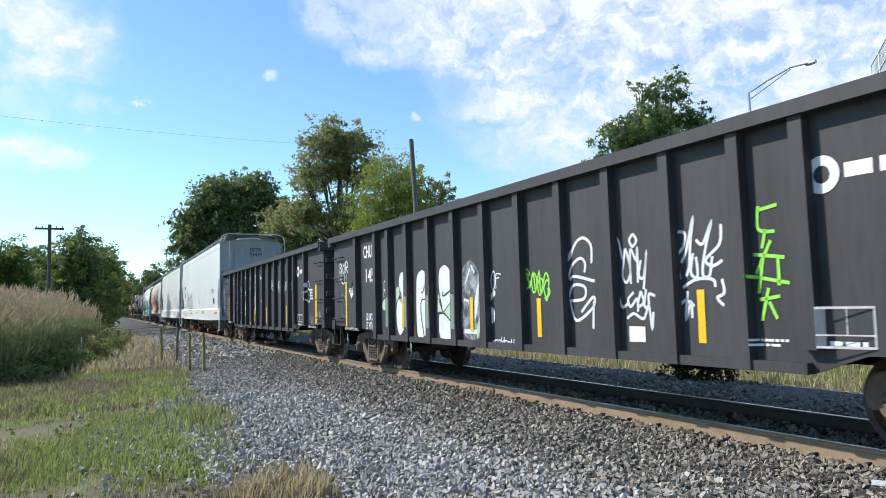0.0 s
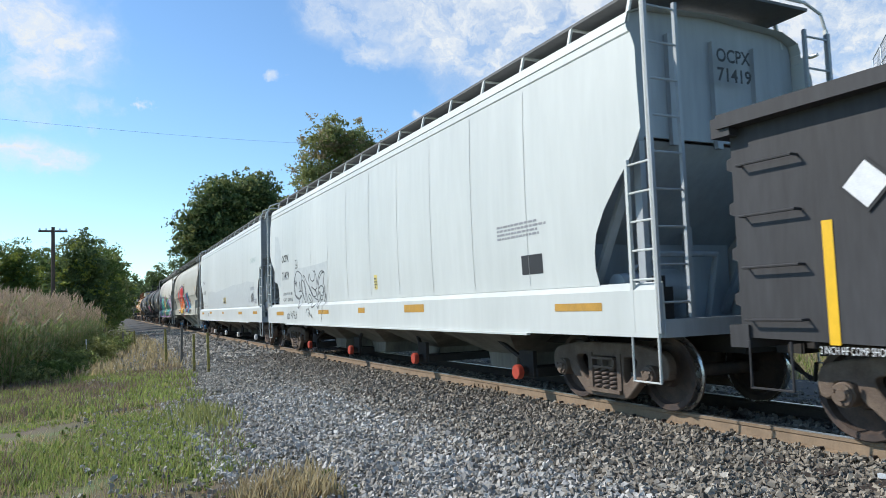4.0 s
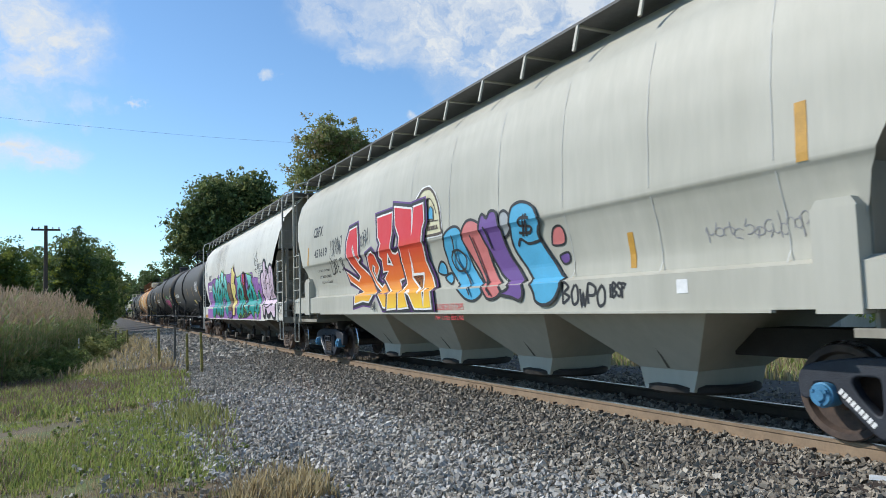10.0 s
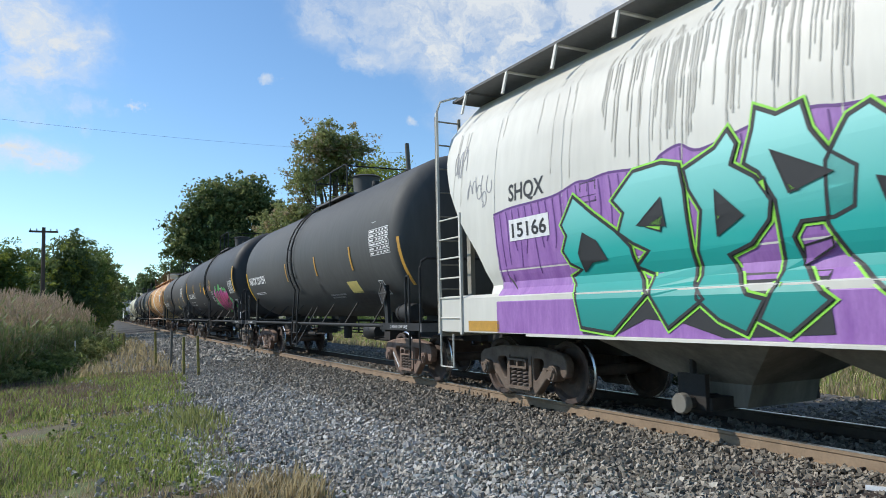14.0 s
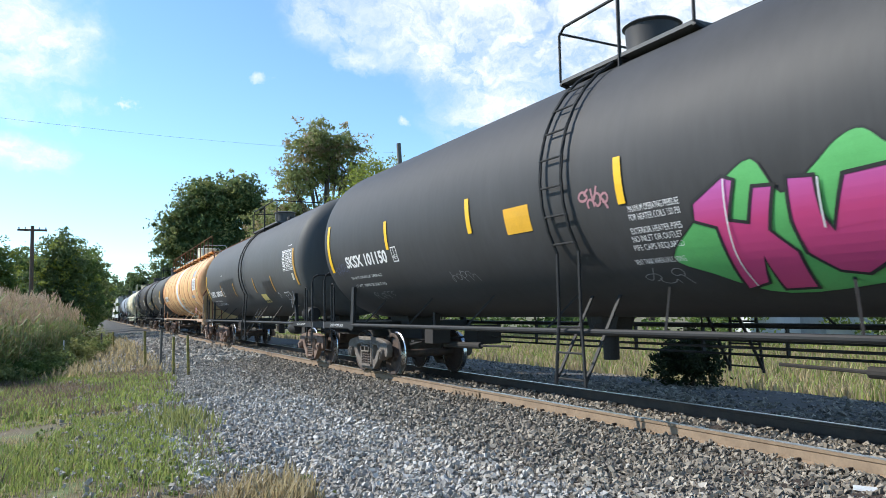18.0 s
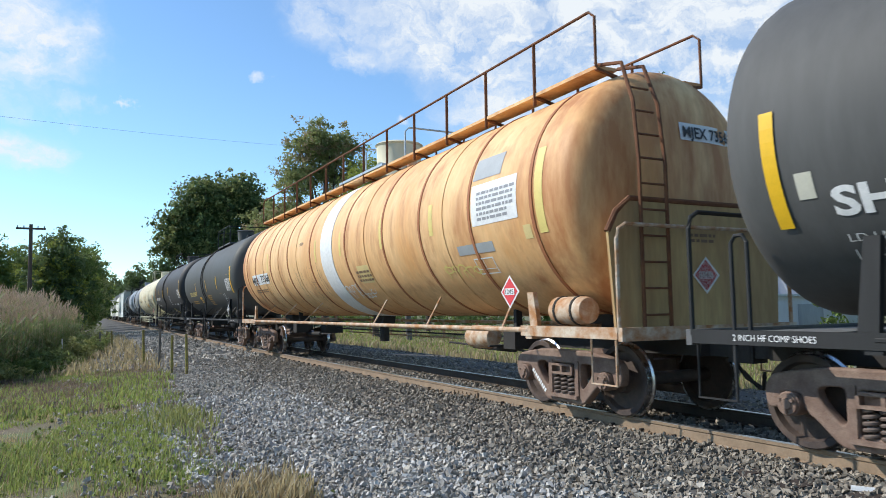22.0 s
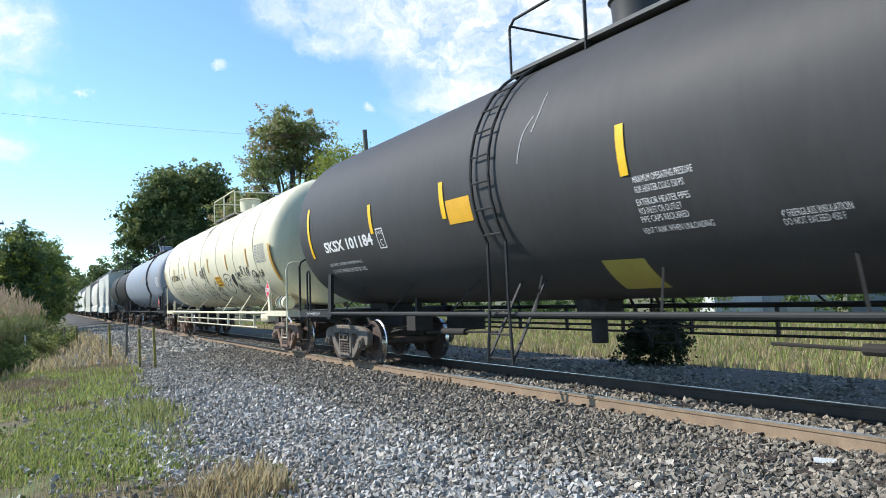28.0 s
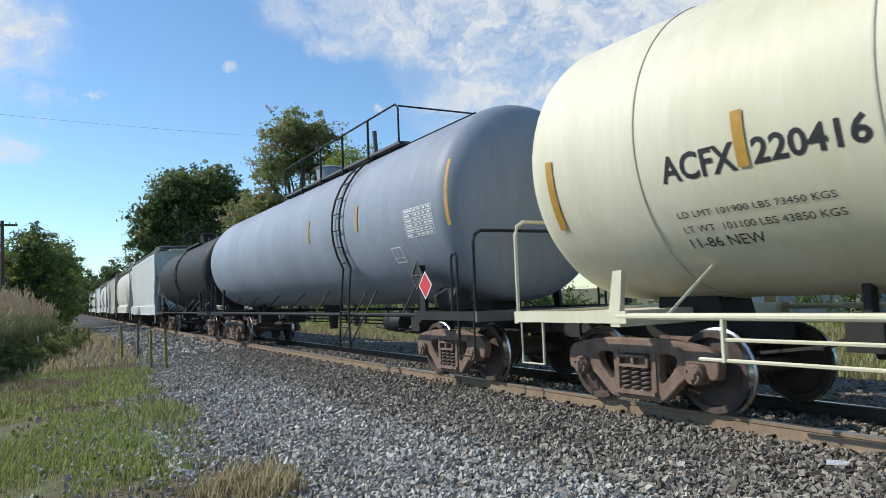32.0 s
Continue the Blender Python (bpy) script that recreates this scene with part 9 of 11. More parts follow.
doodle([[(0.57, 1.75), (0.67, 1.84), (0.72, 1.64), (0.82, 1.84), (0.87, 1.6), (0.97, 1.86), (1.0, 1.56), (1.12, 1.82), (1.2, 1.72), (1.15, 1.46), (1.09, 1.49)]], 0.03, M_LIME, g1, w_sheet[1], label='lime green sprayed scribble')
doodle([[(1.61, 2.27), (1.66, 1.98), (1.82, 2.18), (1.99, 2.24), (2.14, 2.13), (2.14, 1.9)], [(1.6, 1.92), (1.71, 2.08), (1.6, 1.89), (1.61, 1.67), (1.73, 1.89), (1.91, 1.98), (2.01, 1.91), (1.99, 1.79)], [(1.68, 1.71), (1.79, 1.75), (2.19, 1.67)], [(1.63, 1.45), (1.75, 1.63), (1.99, 1.6), (1.95, 1.45), (1.6, 1.43)], [(1.67, 1.43), (1.79, 1.17), (2.14, 1.34), (2.15, 1.47), (1.9, 1.28)], [(2.16, 1.42), (2.13, 1.07)]], 0.04, M_SPRAY, g1, w_sheet[0], label='white sprayed tag')
doodle([[(2.73, 1.91), (2.66, 2.16), (2.6, 2.07), (2.58, 1.84), (2.63, 1.52), (2.69, 1.34), (2.81, 1.39)], [(2.92, 2.2), (2.86, 2.13), (2.91, 2.05), (2.98, 2.12), (2.92, 2.2)], [(2.76, 1.94), (2.72, 1.71), (2.79, 1.63), (2.86, 1.78), (2.79, 2.02), (2.76, 1.94)], [(2.86, 1.61), (2.87, 2.01), (2.96, 1.89), (2.99, 2.02), (2.98, 1.62)], [(3.04, 1.88), (3.0, 1.7), (3.08, 1.69), (3.14, 1.97), (3.07, 1.54)], [(2.9, 1.51), (2.8, 1.43), (2.84, 1.34), (2.95, 1.43), (2.96, 1.28)], [(3.02, 1.52), (2.96, 1.35), (3.06, 1.39), (3.02, 1.52)], [(3.11, 1.54), (3.07, 1.35), (3.14, 1.35), (3.15, 1.48), (3.25, 1.46)], [(2.77, 1.2), (2.89, 1.26), (3.05, 1.2), (3.14, 1.35), (3.18, 1.09), (3.21, 1.28)]], 0.035, M_SPRAY, g1, w_sheet[0], label='white sprayed tag')
doodle([[(3.64, 1.63), (3.6, 1.85), (3.56, 2.03), (3.62, 2.14), (3.74, 2.12), (3.71, 1.98), (3.6, 1.88), (3.57, 1.74)], [(3.67, 1.81), (3.75, 1.94), (3.86, 2.28), (3.81, 2.01), (3.78, 1.76), (3.73, 1.66)], [(3.84, 1.9), (3.8, 1.69), (3.89, 1.65), (3.88, 1.86)], [(3.89, 2.04), (3.98, 1.99), (4.11, 2.21), (4.02, 1.96), (3.96, 1.68), (4.05, 1.65), (4.1, 1.85)], [(4.23, 2.17), (4.2, 1.97), (4.01, 1.82), (4.1, 1.75), (4.23, 1.8)], [(3.68, 1.54), (3.87, 1.62), (4.09, 1.61), (4.12, 1.53)], [(3.62, 1.35), (3.71, 1.4), (3.83, 1.34)], [(3.74, 1.5), (3.7, 1.2), (3.78, 1.38), (3.79, 1.21)], [(4.21, 1.61), (4.23, 1.47), (4.14, 1.42), (4.22, 1.34)]], 0.035, M_SPRAY, g1, w_sheet[0], label='white sprayed tag')
# large outlines on the second gondola
across_posts([[(-4.61, 2.67), (-4.81, 2.67), (-4.93, 2.41), (-4.9, 2.12), (-4.72, 1.84), (-4.56, 1.68), (-4.44, 1.74)], [(-4.61, 2.7), (-4.5, 2.47)], [(-4.44, 1.55), (-4.56, 1.18), (-4.56, 0.86)], [(-4.18, 2.43), (-3.95, 2.26), (-3.72, 2.38), (-3.59, 2.54), (-3.59, 2.72), (-3.69, 2.76), (-3.82, 2.57), (-3.77, 2.34), (-3.63, 1.97), (-3.55, 1.48)], [(-3.58, 2.37), (-3.42, 2.1), (-3.56, 1.87)], [(-4.18, 2.43), (-4.17, 1.65)], [(-4.15, 0.88), (-3.72, 0.85), (-3.41, 0.73), (-3.04, 0.76), (-2.78, 0.89), (-2.69, 1.16), (-2.62, 0.82)]], 0.05, M_SPRAY, g2, label='large white sprayed outlines')
across_posts([[(-3.56, 1.3), (-3.44, 1.33)], [(-3.59, 1.04), (-3.45, 0.8)], [(-3.11, 2.77), (-3.08, 2.5), (-3.02, 2.14)], [(-3.08, 2.55), (-2.92, 2.74), (-2.7, 2.8), (-2.47, 2.67), (-2.42, 2.6)], [(-2.41, 2.19), (-2.53, 2.09), (-2.56, 1.96)], [(-2.57, 1.78), (-2.5, 1.49), (-2.47, 1.27), (-2.57, 1.22)], [(-2.13, 2.55), (-2.08, 2.35), (-2.01, 2.54), (-1.85, 2.68), (-1.57, 2.68), (-1.44, 2.57)]], 0.05, M_SPRAY, g2, label='large white sprayed outlines')
across_posts([[(-2.22, 2.22), (-2.09, 2.33), (-1.88, 2.31), (-1.66, 2.22), (-1.57, 2.12)], [(-1.58, 1.46), (-1.73, 1.34), (-2.14, 1.31), (-1.97, 1.18), (-1.9, 0.97), (-2.0, 0.85), (-2.15, 0.8)], [(-1.76, 1.28), (-1.7, 1.06), (-1.6, 0.92), (-1.46, 0.9)], [(-1.17, 2.47), (-1.08, 2.61), (-0.9, 2.73), (-0.63, 2.74), (-0.44, 2.66)], [(-1.16, 2.51), (-1.11, 2.29), (-1.15, 2.06), (-1.21, 1.87), (-1.19, 1.56), (-1.11, 1.4), (-0.94, 1.31)], [(-0.82, 1.23), (-0.8, 1.0), (-0.83, 0.89)], [(-0.75, 2.09), (-0.66, 2.15), (-0.53, 2.08), (-0.5, 1.92), (-0.51, 1.56), (-0.52, 1.23)]], 0.05, M_SPRAY, g2, label='large white sprayed outlines')
across_posts([[(-0.53, 2.64), (-0.53, 2.14)], [(-0.27, 2.74), (-0.07, 2.54), (0.12, 2.2)], [(0.5, 2.51), (0.64, 2.59)], [(0.51, 1.7), (0.58, 1.77), (0.65, 1.8)]], 0.05, M_SPRAY, g2, label='large white sprayed outlines')
# outline piece on the first hopper
doodle([[(-5.81, 2.55), (-5.53, 2.48), (-5.31, 2.36), (-5.37, 2.16), (-5.44, 1.97), (-5.54, 1.97), (-5.55, 2.2), (-5.64, 2.1), (-5.67, 1.92), (-5.46, 1.93), (-5.29, 1.83), (-5.28, 1.73), (-5.4, 1.52), (-5.6, 1.43), (-5.79, 1.73), (-6.04, 1.79), (-6.19, 2.06), (-6.13, 2.33), (-5.98, 2.49), (-5.81, 2.55)], [(-5.91, 2.53), (-6.16, 2.33), (-6.25, 2.11), (-6.18, 1.85), (-5.92, 1.72), (-5.67, 1.7), (-5.44, 1.78), (-5.5, 1.8), (-5.66, 1.73)], [(-5.34, 2.22), (-5.25, 2.25), (-5.11, 2.17), (-5.0, 1.96), (-4.96, 1.61), (-5.04, 1.6), (-5.19, 1.76), (-5.31, 1.98), (-5.34, 2.22)]], 0.028, M_SPRAYBLK, h1, w_a[1], label='black sprayed outline piece')
doodle([[(-5.21, 2.33), (-5.07, 2.37), (-4.87, 2.23), (-4.49, 1.95), (-4.23, 1.76), (-3.93, 1.74), (-3.84, 1.82), (-3.96, 1.9), (-4.3, 2.01)], [(-5.1, 2.34), (-4.99, 2.08), (-4.86, 1.78), (-4.75, 1.56), (-4.53, 1.57), (-4.39, 1.58), (-4.66, 1.73), (-4.55, 1.81), (-4.37, 1.71), (-4.19, 1.48), (-4.06, 1.43), (-3.82, 1.49), (-3.72, 1.59), (-3.74, 1.64), (-4.06, 1.69), (-4.31, 1.84), (-4.58, 2.08)], [(-4.61, 2.18), (-4.5, 2.39), (-4.37, 2.23), (-4.19, 2.17), (-4.01, 2.22), (-3.97, 2.4), (-4.12, 2.47)], [(-3.97, 2.47), (-3.85, 2.36), (-3.75, 2.1), (-3.79, 1.96), (-4.04, 1.93), (-4.3, 2.02)]], 0.028, M_SPRAYBLK, h1, w_a[1], label='black sprayed outline piece')
doodle([[(-3.77, 1.96), (-3.69, 2.12), (-3.48, 2.34), (-3.28, 2.41), (-3.02, 2.36), (-3.05, 2.27), (-3.19, 2.0), (-3.4, 2.01), (-3.64, 1.89), (-3.63, 1.77), (-3.49, 1.86), (-3.48, 1.76), (-3.57, 1.6), (-3.37, 1.75), (-3.27, 1.73), (-3.29, 1.63), (-3.44, 1.61), (-3.47, 1.42), (-3.56, 1.43), (-3.74, 1.67), (-3.78, 1.87)], [(-3.63, 1.93), (-3.51, 2.2), (-3.23, 2.36), (-3.07, 2.34)], [(-6.1, 2.28), (-6.01, 2.09), (-5.93, 2.22), (-6.04, 2.16)]], 0.028, M_SPRAYBLK, h1, w_a[1], label='black sprayed outline piece')
doodle([[(-3.28, 1.81), (-3.13, 1.86), (-3.16, 1.96), (-3.16, 1.74), (-3.07, 1.89), (-3.02, 2.01), (-3.0, 1.85), (-3.13, 1.57), (-3.04, 1.7), (-2.93, 1.75), (-2.92, 1.53), (-2.97, 1.5), (-3.01, 1.82)], [(-3.07, 1.51), (-3.12, 1.38), (-3.08, 1.32), (-3.19, 1.19), (-3.18, 1.13), (-3.24, 1.03)], [(-4.69, 1.34), (-4.72, 1.28), (-4.64, 1.38), (-4.47, 1.38), (-4.36, 1.3), (-4.42, 1.19), (-4.51, 1.21), (-4.43, 1.28), (-4.08, 1.14), (-4.21, 1.26)], [(-4.37, 1.47), (-4.45, 1.38), (-4.36, 1.34)]], 0.02, M_SPRAYBLK, h1, w_a[1], label='thin black sprayed scribble')
# bubble piece, emblem and tags on the beige hopper
filled([(-0.89, 3.35), (-0.76, 3.46), (-0.6, 3.56), (-0.29, 3.56), (-0.02, 3.38), (0.15, 3.12), (0.23, 2.76), (0.24, 2.62), (-0.44, 2.62), (-0.87, 2.71)], M_LOGO, M_PRINT, 0.05, h3, w_h, 0, False, label='cream arched emblem')
doodle([[(-0.84, 3.36), (-0.74, 3.42), (-0.58, 3.52), (-0.29, 3.52), (-0.04, 3.36), (0.12, 3.1), (0.2, 2.77), (0.21, 2.65), (-0.43, 2.65)]], 0.05, M_EMBLEM, h3, w_h[2], 'dark brown rim of an emblem')
doodle([[(-0.46, 3.22), (-0.27, 3.33), (-0.1, 3.21), (0.02, 3.02)], [(-0.33, 2.91), (0.1, 2.89)], [(-0.33, 2.75), (0.11, 2.75)]], 0.02, M_EMBLEM, h3, w_h[2], 'dark brown line in an emblem')
filled([(-0.31, 2.95), (-0.28, 3.13), (-0.2, 3.18), (-0.11, 3.12), (-0.09, 2.93)], M_SKY, M_EMBLEM, 0.02, h3, w_h, 2, False, label='blue building in an emblem')
bars(-0.32, 2.76, 0.5, 0.1, 1, M_EMBLEM, h3, w_h[2], seed=91)
filled([(0.22, 2.48), (0.4, 2.65), (0.7, 2.71), (0.93, 2.61), (0.97, 2.33), (1.13, 1.96), (1.5, 1.62), (1.42, 1.49), (1.16, 1.44), (0.83, 1.55), (0.32, 1.95), (0.2, 2.29)], M_SKY, M_INK, 0.045, h3, w_h, 0, True, label='sprayed bubble letter')
filled([(0.93, 2.52), (1.11, 2.73), (1.37, 2.74), (1.64, 2.6), (1.64, 2.38), (1.77, 1.91), (2.08, 1.59), (1.97, 1.48), (1.73, 1.46), (1.57, 1.58), (1.16, 2.08), (0.94, 2.4)], M_CORAL, M_INK, 0.045, h3, w_h, 2, True, label='sprayed bubble letter')
filled([(1.57, 2.67), (1.67, 2.8), (1.81, 2.72), (1.91, 2.81), (2.08, 2.78), (2.16, 2.58), (2.26, 2.14), (2.69, 1.64), (2.65, 1.43), (2.39, 1.48), (2.07, 1.53), (2.33, 1.63), (1.97, 1.84), (1.72, 2.2), (1.57, 2.47)], M_VIOLET, M_INK, 0.045, h3, w_h, 4, True, label='sprayed bubble letter')
filled([(2.14, 2.58), (2.18, 2.74), (2.31, 2.77), (2.43, 2.69), (2.45, 2.54), (2.31, 2.41), (2.19, 2.38), (2.11, 2.45)], M_GREYPATCH, M_INK, 0.045, h3, w_h, 0, True, label='sprayed bubble letter')
filled([(2.47, 2.56), (2.52, 2.74), (2.63, 2.82), (2.85, 2.83), (3.1, 2.73), (3.21, 2.52), (3.11, 2.3), (3.45, 1.84), (3.63, 1.64), (3.48, 1.42), (3.25, 1.35), (3.05, 1.41), (2.97, 1.58), (2.53, 2.06), (2.42, 2.28)], M_SKY, M_INK, 0.045, h3, w_h, 6, True, label='sprayed bubble letter')
filled([(3.36, 2.24), (3.45, 2.38), (3.61, 2.4), (3.67, 2.29), (3.61, 2.16), (3.37, 2.16)], M_CORAL, M_INK, 0.03, h3, w_h, 0, True)
filled([(3.48, 2.01), (3.67, 2.04), (3.68, 1.93), (3.57, 1.89), (3.5, 1.93)], M_VIOLET, M_INK, 0.03, h3, w_h, 0, True)
filled([(-0.23, 2.0), (-0.06, 2.16), (0.1, 2.1), (0.12, 1.93), (-0.08, 1.93)], M_SKY, M_INK, 0.04, h3, w_h, 0, True)
filled([(0.03, 1.87), (0.27, 1.94), (0.35, 1.82), (0.25, 1.75)], M_SKY, M_INK, 0.04, h3, w_h, 0, True)
doodle([[(0.64, 2.56), (0.6, 2.18), (0.92, 1.85), (1.17, 1.54)], [(0.49, 2.29), (0.75, 2.3), (0.95, 2.15), (0.85, 1.98), (0.59, 1.97), (0.44, 2.17), (0.54, 2.29)], [(1.72, 2.59), (1.82, 2.24)], [(1.23, 2.51), (1.47, 1.88), (1.82, 1.52)]], 0.04, M_INK, h3, w_h[8])
doodle([[(3.0, 2.58), (2.78, 2.6), (2.72, 2.5), (2.97, 2.46), (2.92, 2.38), (2.66, 2.4)], [(2.88, 2.65), (2.74, 2.34)], [(2.94, 2.65), (2.82, 2.34)], [(2.56, 2.21), (2.66, 2.31), (2.84, 2.23), (3.13, 2.25)]], 0.04, M_INK, h3, w_h[8], label='black sprayed lines')
tag('BOWPO', 3.64, 1.35, 0.87, 0.24, 0.04, M_SPRAYBLK, h3, w_h[0], seed=6, lean=0.1, rise=-0.02)
tag('IBSF', 4.56, 1.43, 0.33, 0.18, 0.035, M_SPRAYBLK, h3, w_h[0], seed=7, lean=0.1, rise=-0.01)
tag('LSKRAM7', -6.03, 2.66, 0.87, 0.38, 0.025, M_SPRAYBLK, h3, w_h[0], seed=8, lean=0.1, rise=0.07)
tag('LOAFE SB', -6.09, 2.25, 0.99, 0.32, 0.025, M_SPRAYBLK, h3, w_h[0], seed=9, lean=0.1, rise=0.06)
tag('DORI', -3.86, 2.67, 0.63, 0.34, 0.028, M_SPRAYBLK, h3, w_h[9], seed=10, lean=0.1, rise=0.21)
tag('MBC', -3.26, 1.33, 0.30, 0.16, 0.02, M_SPRAYBLK, h3, w_h[9], seed=11, lean=0.1, rise=0.02)
flame_letter([(-4.74, 2.93), (-4.54, 3.18), (-4.08, 3.22), (-3.96, 2.51), (-4.07, 2.47), (-4.18, 2.6), (-4.33, 2.84), (-4.39, 2.74), (-4.11, 2.35), (-3.34, 1.95), (-3.19, 1.67), (-3.43, 1.51), (-3.79, 1.54), (-4.32, 1.48), (-4.29, 1.67), (-3.99, 1.73), (-4.89, 2.03), (-5.03, 2.23), (-4.33, 1.97), (-4.13, 2.09), (-4.63, 2.44), (-4.76, 2.68)], 0)
flame_letter([(-3.44, 2.49), (-3.15, 2.56), (-3.04, 2.49), (-2.94, 2.23), (-3.15, 2.05), (-3.23, 2.17), (-3.13, 2.25), (-3.25, 2.32), (-3.38, 2.18), (-3.19, 1.92), (-2.9, 1.78), (-2.54, 1.96), (-2.38, 1.77), (-2.22, 1.67), (-2.31, 1.36), (-2.57, 1.39), (-2.75, 1.56), (-2.93, 1.73), (-3.26, 1.9), (-3.49, 2.22)], 3)
flame_letter([(-2.73, 3.26), (-1.93, 3.27), (-1.95, 2.91), (-2.05, 2.62), (-2.03, 2.45), (-1.86, 2.42), (-1.74, 2.45), (-1.53, 2.04), (-1.65, 1.96), (-1.94, 1.92), (-1.77, 1.67), (-1.85, 1.36), (-2.31, 1.34), (-2.26, 1.69), (-2.43, 1.77), (-2.67, 1.97), (-2.4, 2.13), (-2.69, 2.14), (-2.62, 2.39), (-2.73, 2.45), (-2.52, 2.7), (-2.69, 2.87)], 6)
flame_letter([(-1.76, 3.36), (-0.96, 3.22), (-0.95, 2.72), (-0.91, 2.79), (-0.85, 3.24), (-0.45, 3.25), (-0.41, 2.93), (-0.49, 2.82), (-0.52, 2.64), (-0.58, 2.21), (-0.31, 1.72), (-0.24, 1.35), (-0.54, 1.34), (-0.5, 1.66), (-0.64, 1.69), (-0.56, 1.34), (-0.94, 1.35), (-1.2, 1.62), (-1.44, 1.69), (-1.27, 1.37), (-1.71, 1.35), (-1.7, 1.71), (-1.51, 1.8), (-1.61, 2.26), (-1.52, 2.75), (-1.72, 3.0)], 9)
filled([(-2.37, 2.27), (-2.24, 2.45), (-2.14, 2.24)], M_INK, M_PRINT, 0.05, h3, w_h, 10, False, label='dark counter of a letter')
filled([(-1.17, 2.44), (-1.18, 1.99), (-0.73, 1.98), (-0.79, 1.64), (-1.24, 1.92)], M_INK, M_PRINT, 0.05, h3, w_h, 12, False, label='dark counter of a letter')
# the long mural on the ivory hopper
MURAL_TOP = [(-7.62, 2.82), (-7.13, 2.87), (-6.15, 2.89), (-5.66, 2.99), (-5.41, 2.98), (-5.03, 3.01), (-4.39, 2.96), (-4.16, 3.06), (-3.9, 3.11), (-3.63, 3.0), (-2.95, 3.11), (-2.39, 3.12), (-2.05, 3.06), (-1.34, 3.01), (-0.5, 3.02), (0.03, 3.18), (0.45, 3.23), (0.69, 2.97), (1.08, 2.81), (1.65, 2.78), (2.07, 2.8), (2.37, 2.88), (3.16, 2.85), (3.75, 2.82), (4.28, 2.81), (4.49, 2.79), (4.52, 2.6), (4.88, 2.61), (5.18, 2.58), (5.46, 2.55), (5.48, 2.37), (5.67, 2.32), (5.9, 2.59), (5.95, 2.24)]
mural(MURAL_TOP, h4)
filled([(-5.84, 1.73), (-2.35, 1.67), (-2.3, 1.14), (-3.44, 1.08), (-3.95, 1.22), (-4.51, 1.27), (-5.07, 1.06), (-5.61, 1.08)], M_INK, M_INK, 0.03, h4, w_b, 1, False)
filled([(1.06, 2.03), (2.34, 2.07), (3.09, 1.78), (4.85, 1.59), (4.76, 1.13), (4.17, 1.27), (3.2, 1.1), (2.53, 1.09), (1.55, 1.07)], M_INK, M_INK, 0.03, h4, w_b, 1, False)
filled([(-5.7, 2.81), (-5.35, 2.55), (-4.98, 2.3), (-4.76, 2.09), (-4.71, 1.8), (-4.49, 1.53), (-5.06, 1.09), (-5.63, 1.15), (-5.76, 1.6), (-5.91, 1.8), (-5.69, 1.88), (-5.89, 1.97), (-6.01, 2.14), (-5.89, 2.33), (-5.98, 2.48)], M_LIME, M_LIME, 0.1, h4, w_b, 2, False)
filled([(-5.7, 2.81), (-5.35, 2.55), (-4.98, 2.3), (-4.76, 2.09), (-4.71, 1.8), (-4.49, 1.53), (-5.06, 1.09), (-5.63, 1.15), (-5.76, 1.6), (-5.91, 1.8), (-5.69, 1.88), (-5.89, 1.97), (-6.01, 2.14), (-5.89, 2.33), (-5.98, 2.48)], M_INK, M_INK, 0.05, h4, w_b, 4, False)
filled([(-5.7, 2.81), (-5.35, 2.55), (-4.98, 2.3), (-4.76, 2.09), (-4.71, 1.8), (-4.49, 1.53), (-5.06, 1.09), (-5.63, 1.15), (-5.76, 1.6), (-5.91, 1.8), (-5.69, 1.88), (-5.89, 1.97), (-6.01, 2.14), (-5.89, 2.33), (-5.98, 2.48)], M_TEAL, M_INK, 0.035, h4, w_b, 6, False, label='turquoise sprayed letter')
filled([(-4.6, 2.94), (-4.16, 2.96), (-3.91, 2.89), (-3.87, 2.62), (-3.86, 2.13), (-3.85, 1.65), (-3.68, 1.46), (-4.17, 1.16), (-4.44, 1.53), (-4.47, 1.76), (-4.71, 1.86), (-4.47, 2.02), (-4.71, 2.13), (-4.92, 2.27), (-4.8, 2.49), (-4.97, 2.66)], M_LIME, M_LIME, 0.1, h4, w_b, 2, False)
filled([(-4.6, 2.94), (-4.16, 2.96), (-3.91, 2.89), (-3.87, 2.62), (-3.86, 2.13), (-3.85, 1.65), (-3.68, 1.46), (-4.17, 1.16), (-4.44, 1.53), (-4.47, 1.76), (-4.71, 1.86), (-4.47, 2.02), (-4.71, 2.13), (-4.92, 2.27), (-4.8, 2.49), (-4.97, 2.66)], M_INK, M_INK, 0.05, h4, w_b, 4, False)
filled([(-4.6, 2.94), (-4.16, 2.96), (-3.91, 2.89), (-3.87, 2.62), (-3.86, 2.13), (-3.85, 1.65), (-3.68, 1.46), (-4.17, 1.16), (-4.44, 1.53), (-4.47, 1.76), (-4.71, 1.86), (-4.47, 2.02), (-4.71, 2.13), (-4.92, 2.27), (-4.8, 2.49), (-4.97, 2.66)], M_TEAL, M_INK, 0.035, h4, w_b, 6, False, label='turquoise sprayed letter')
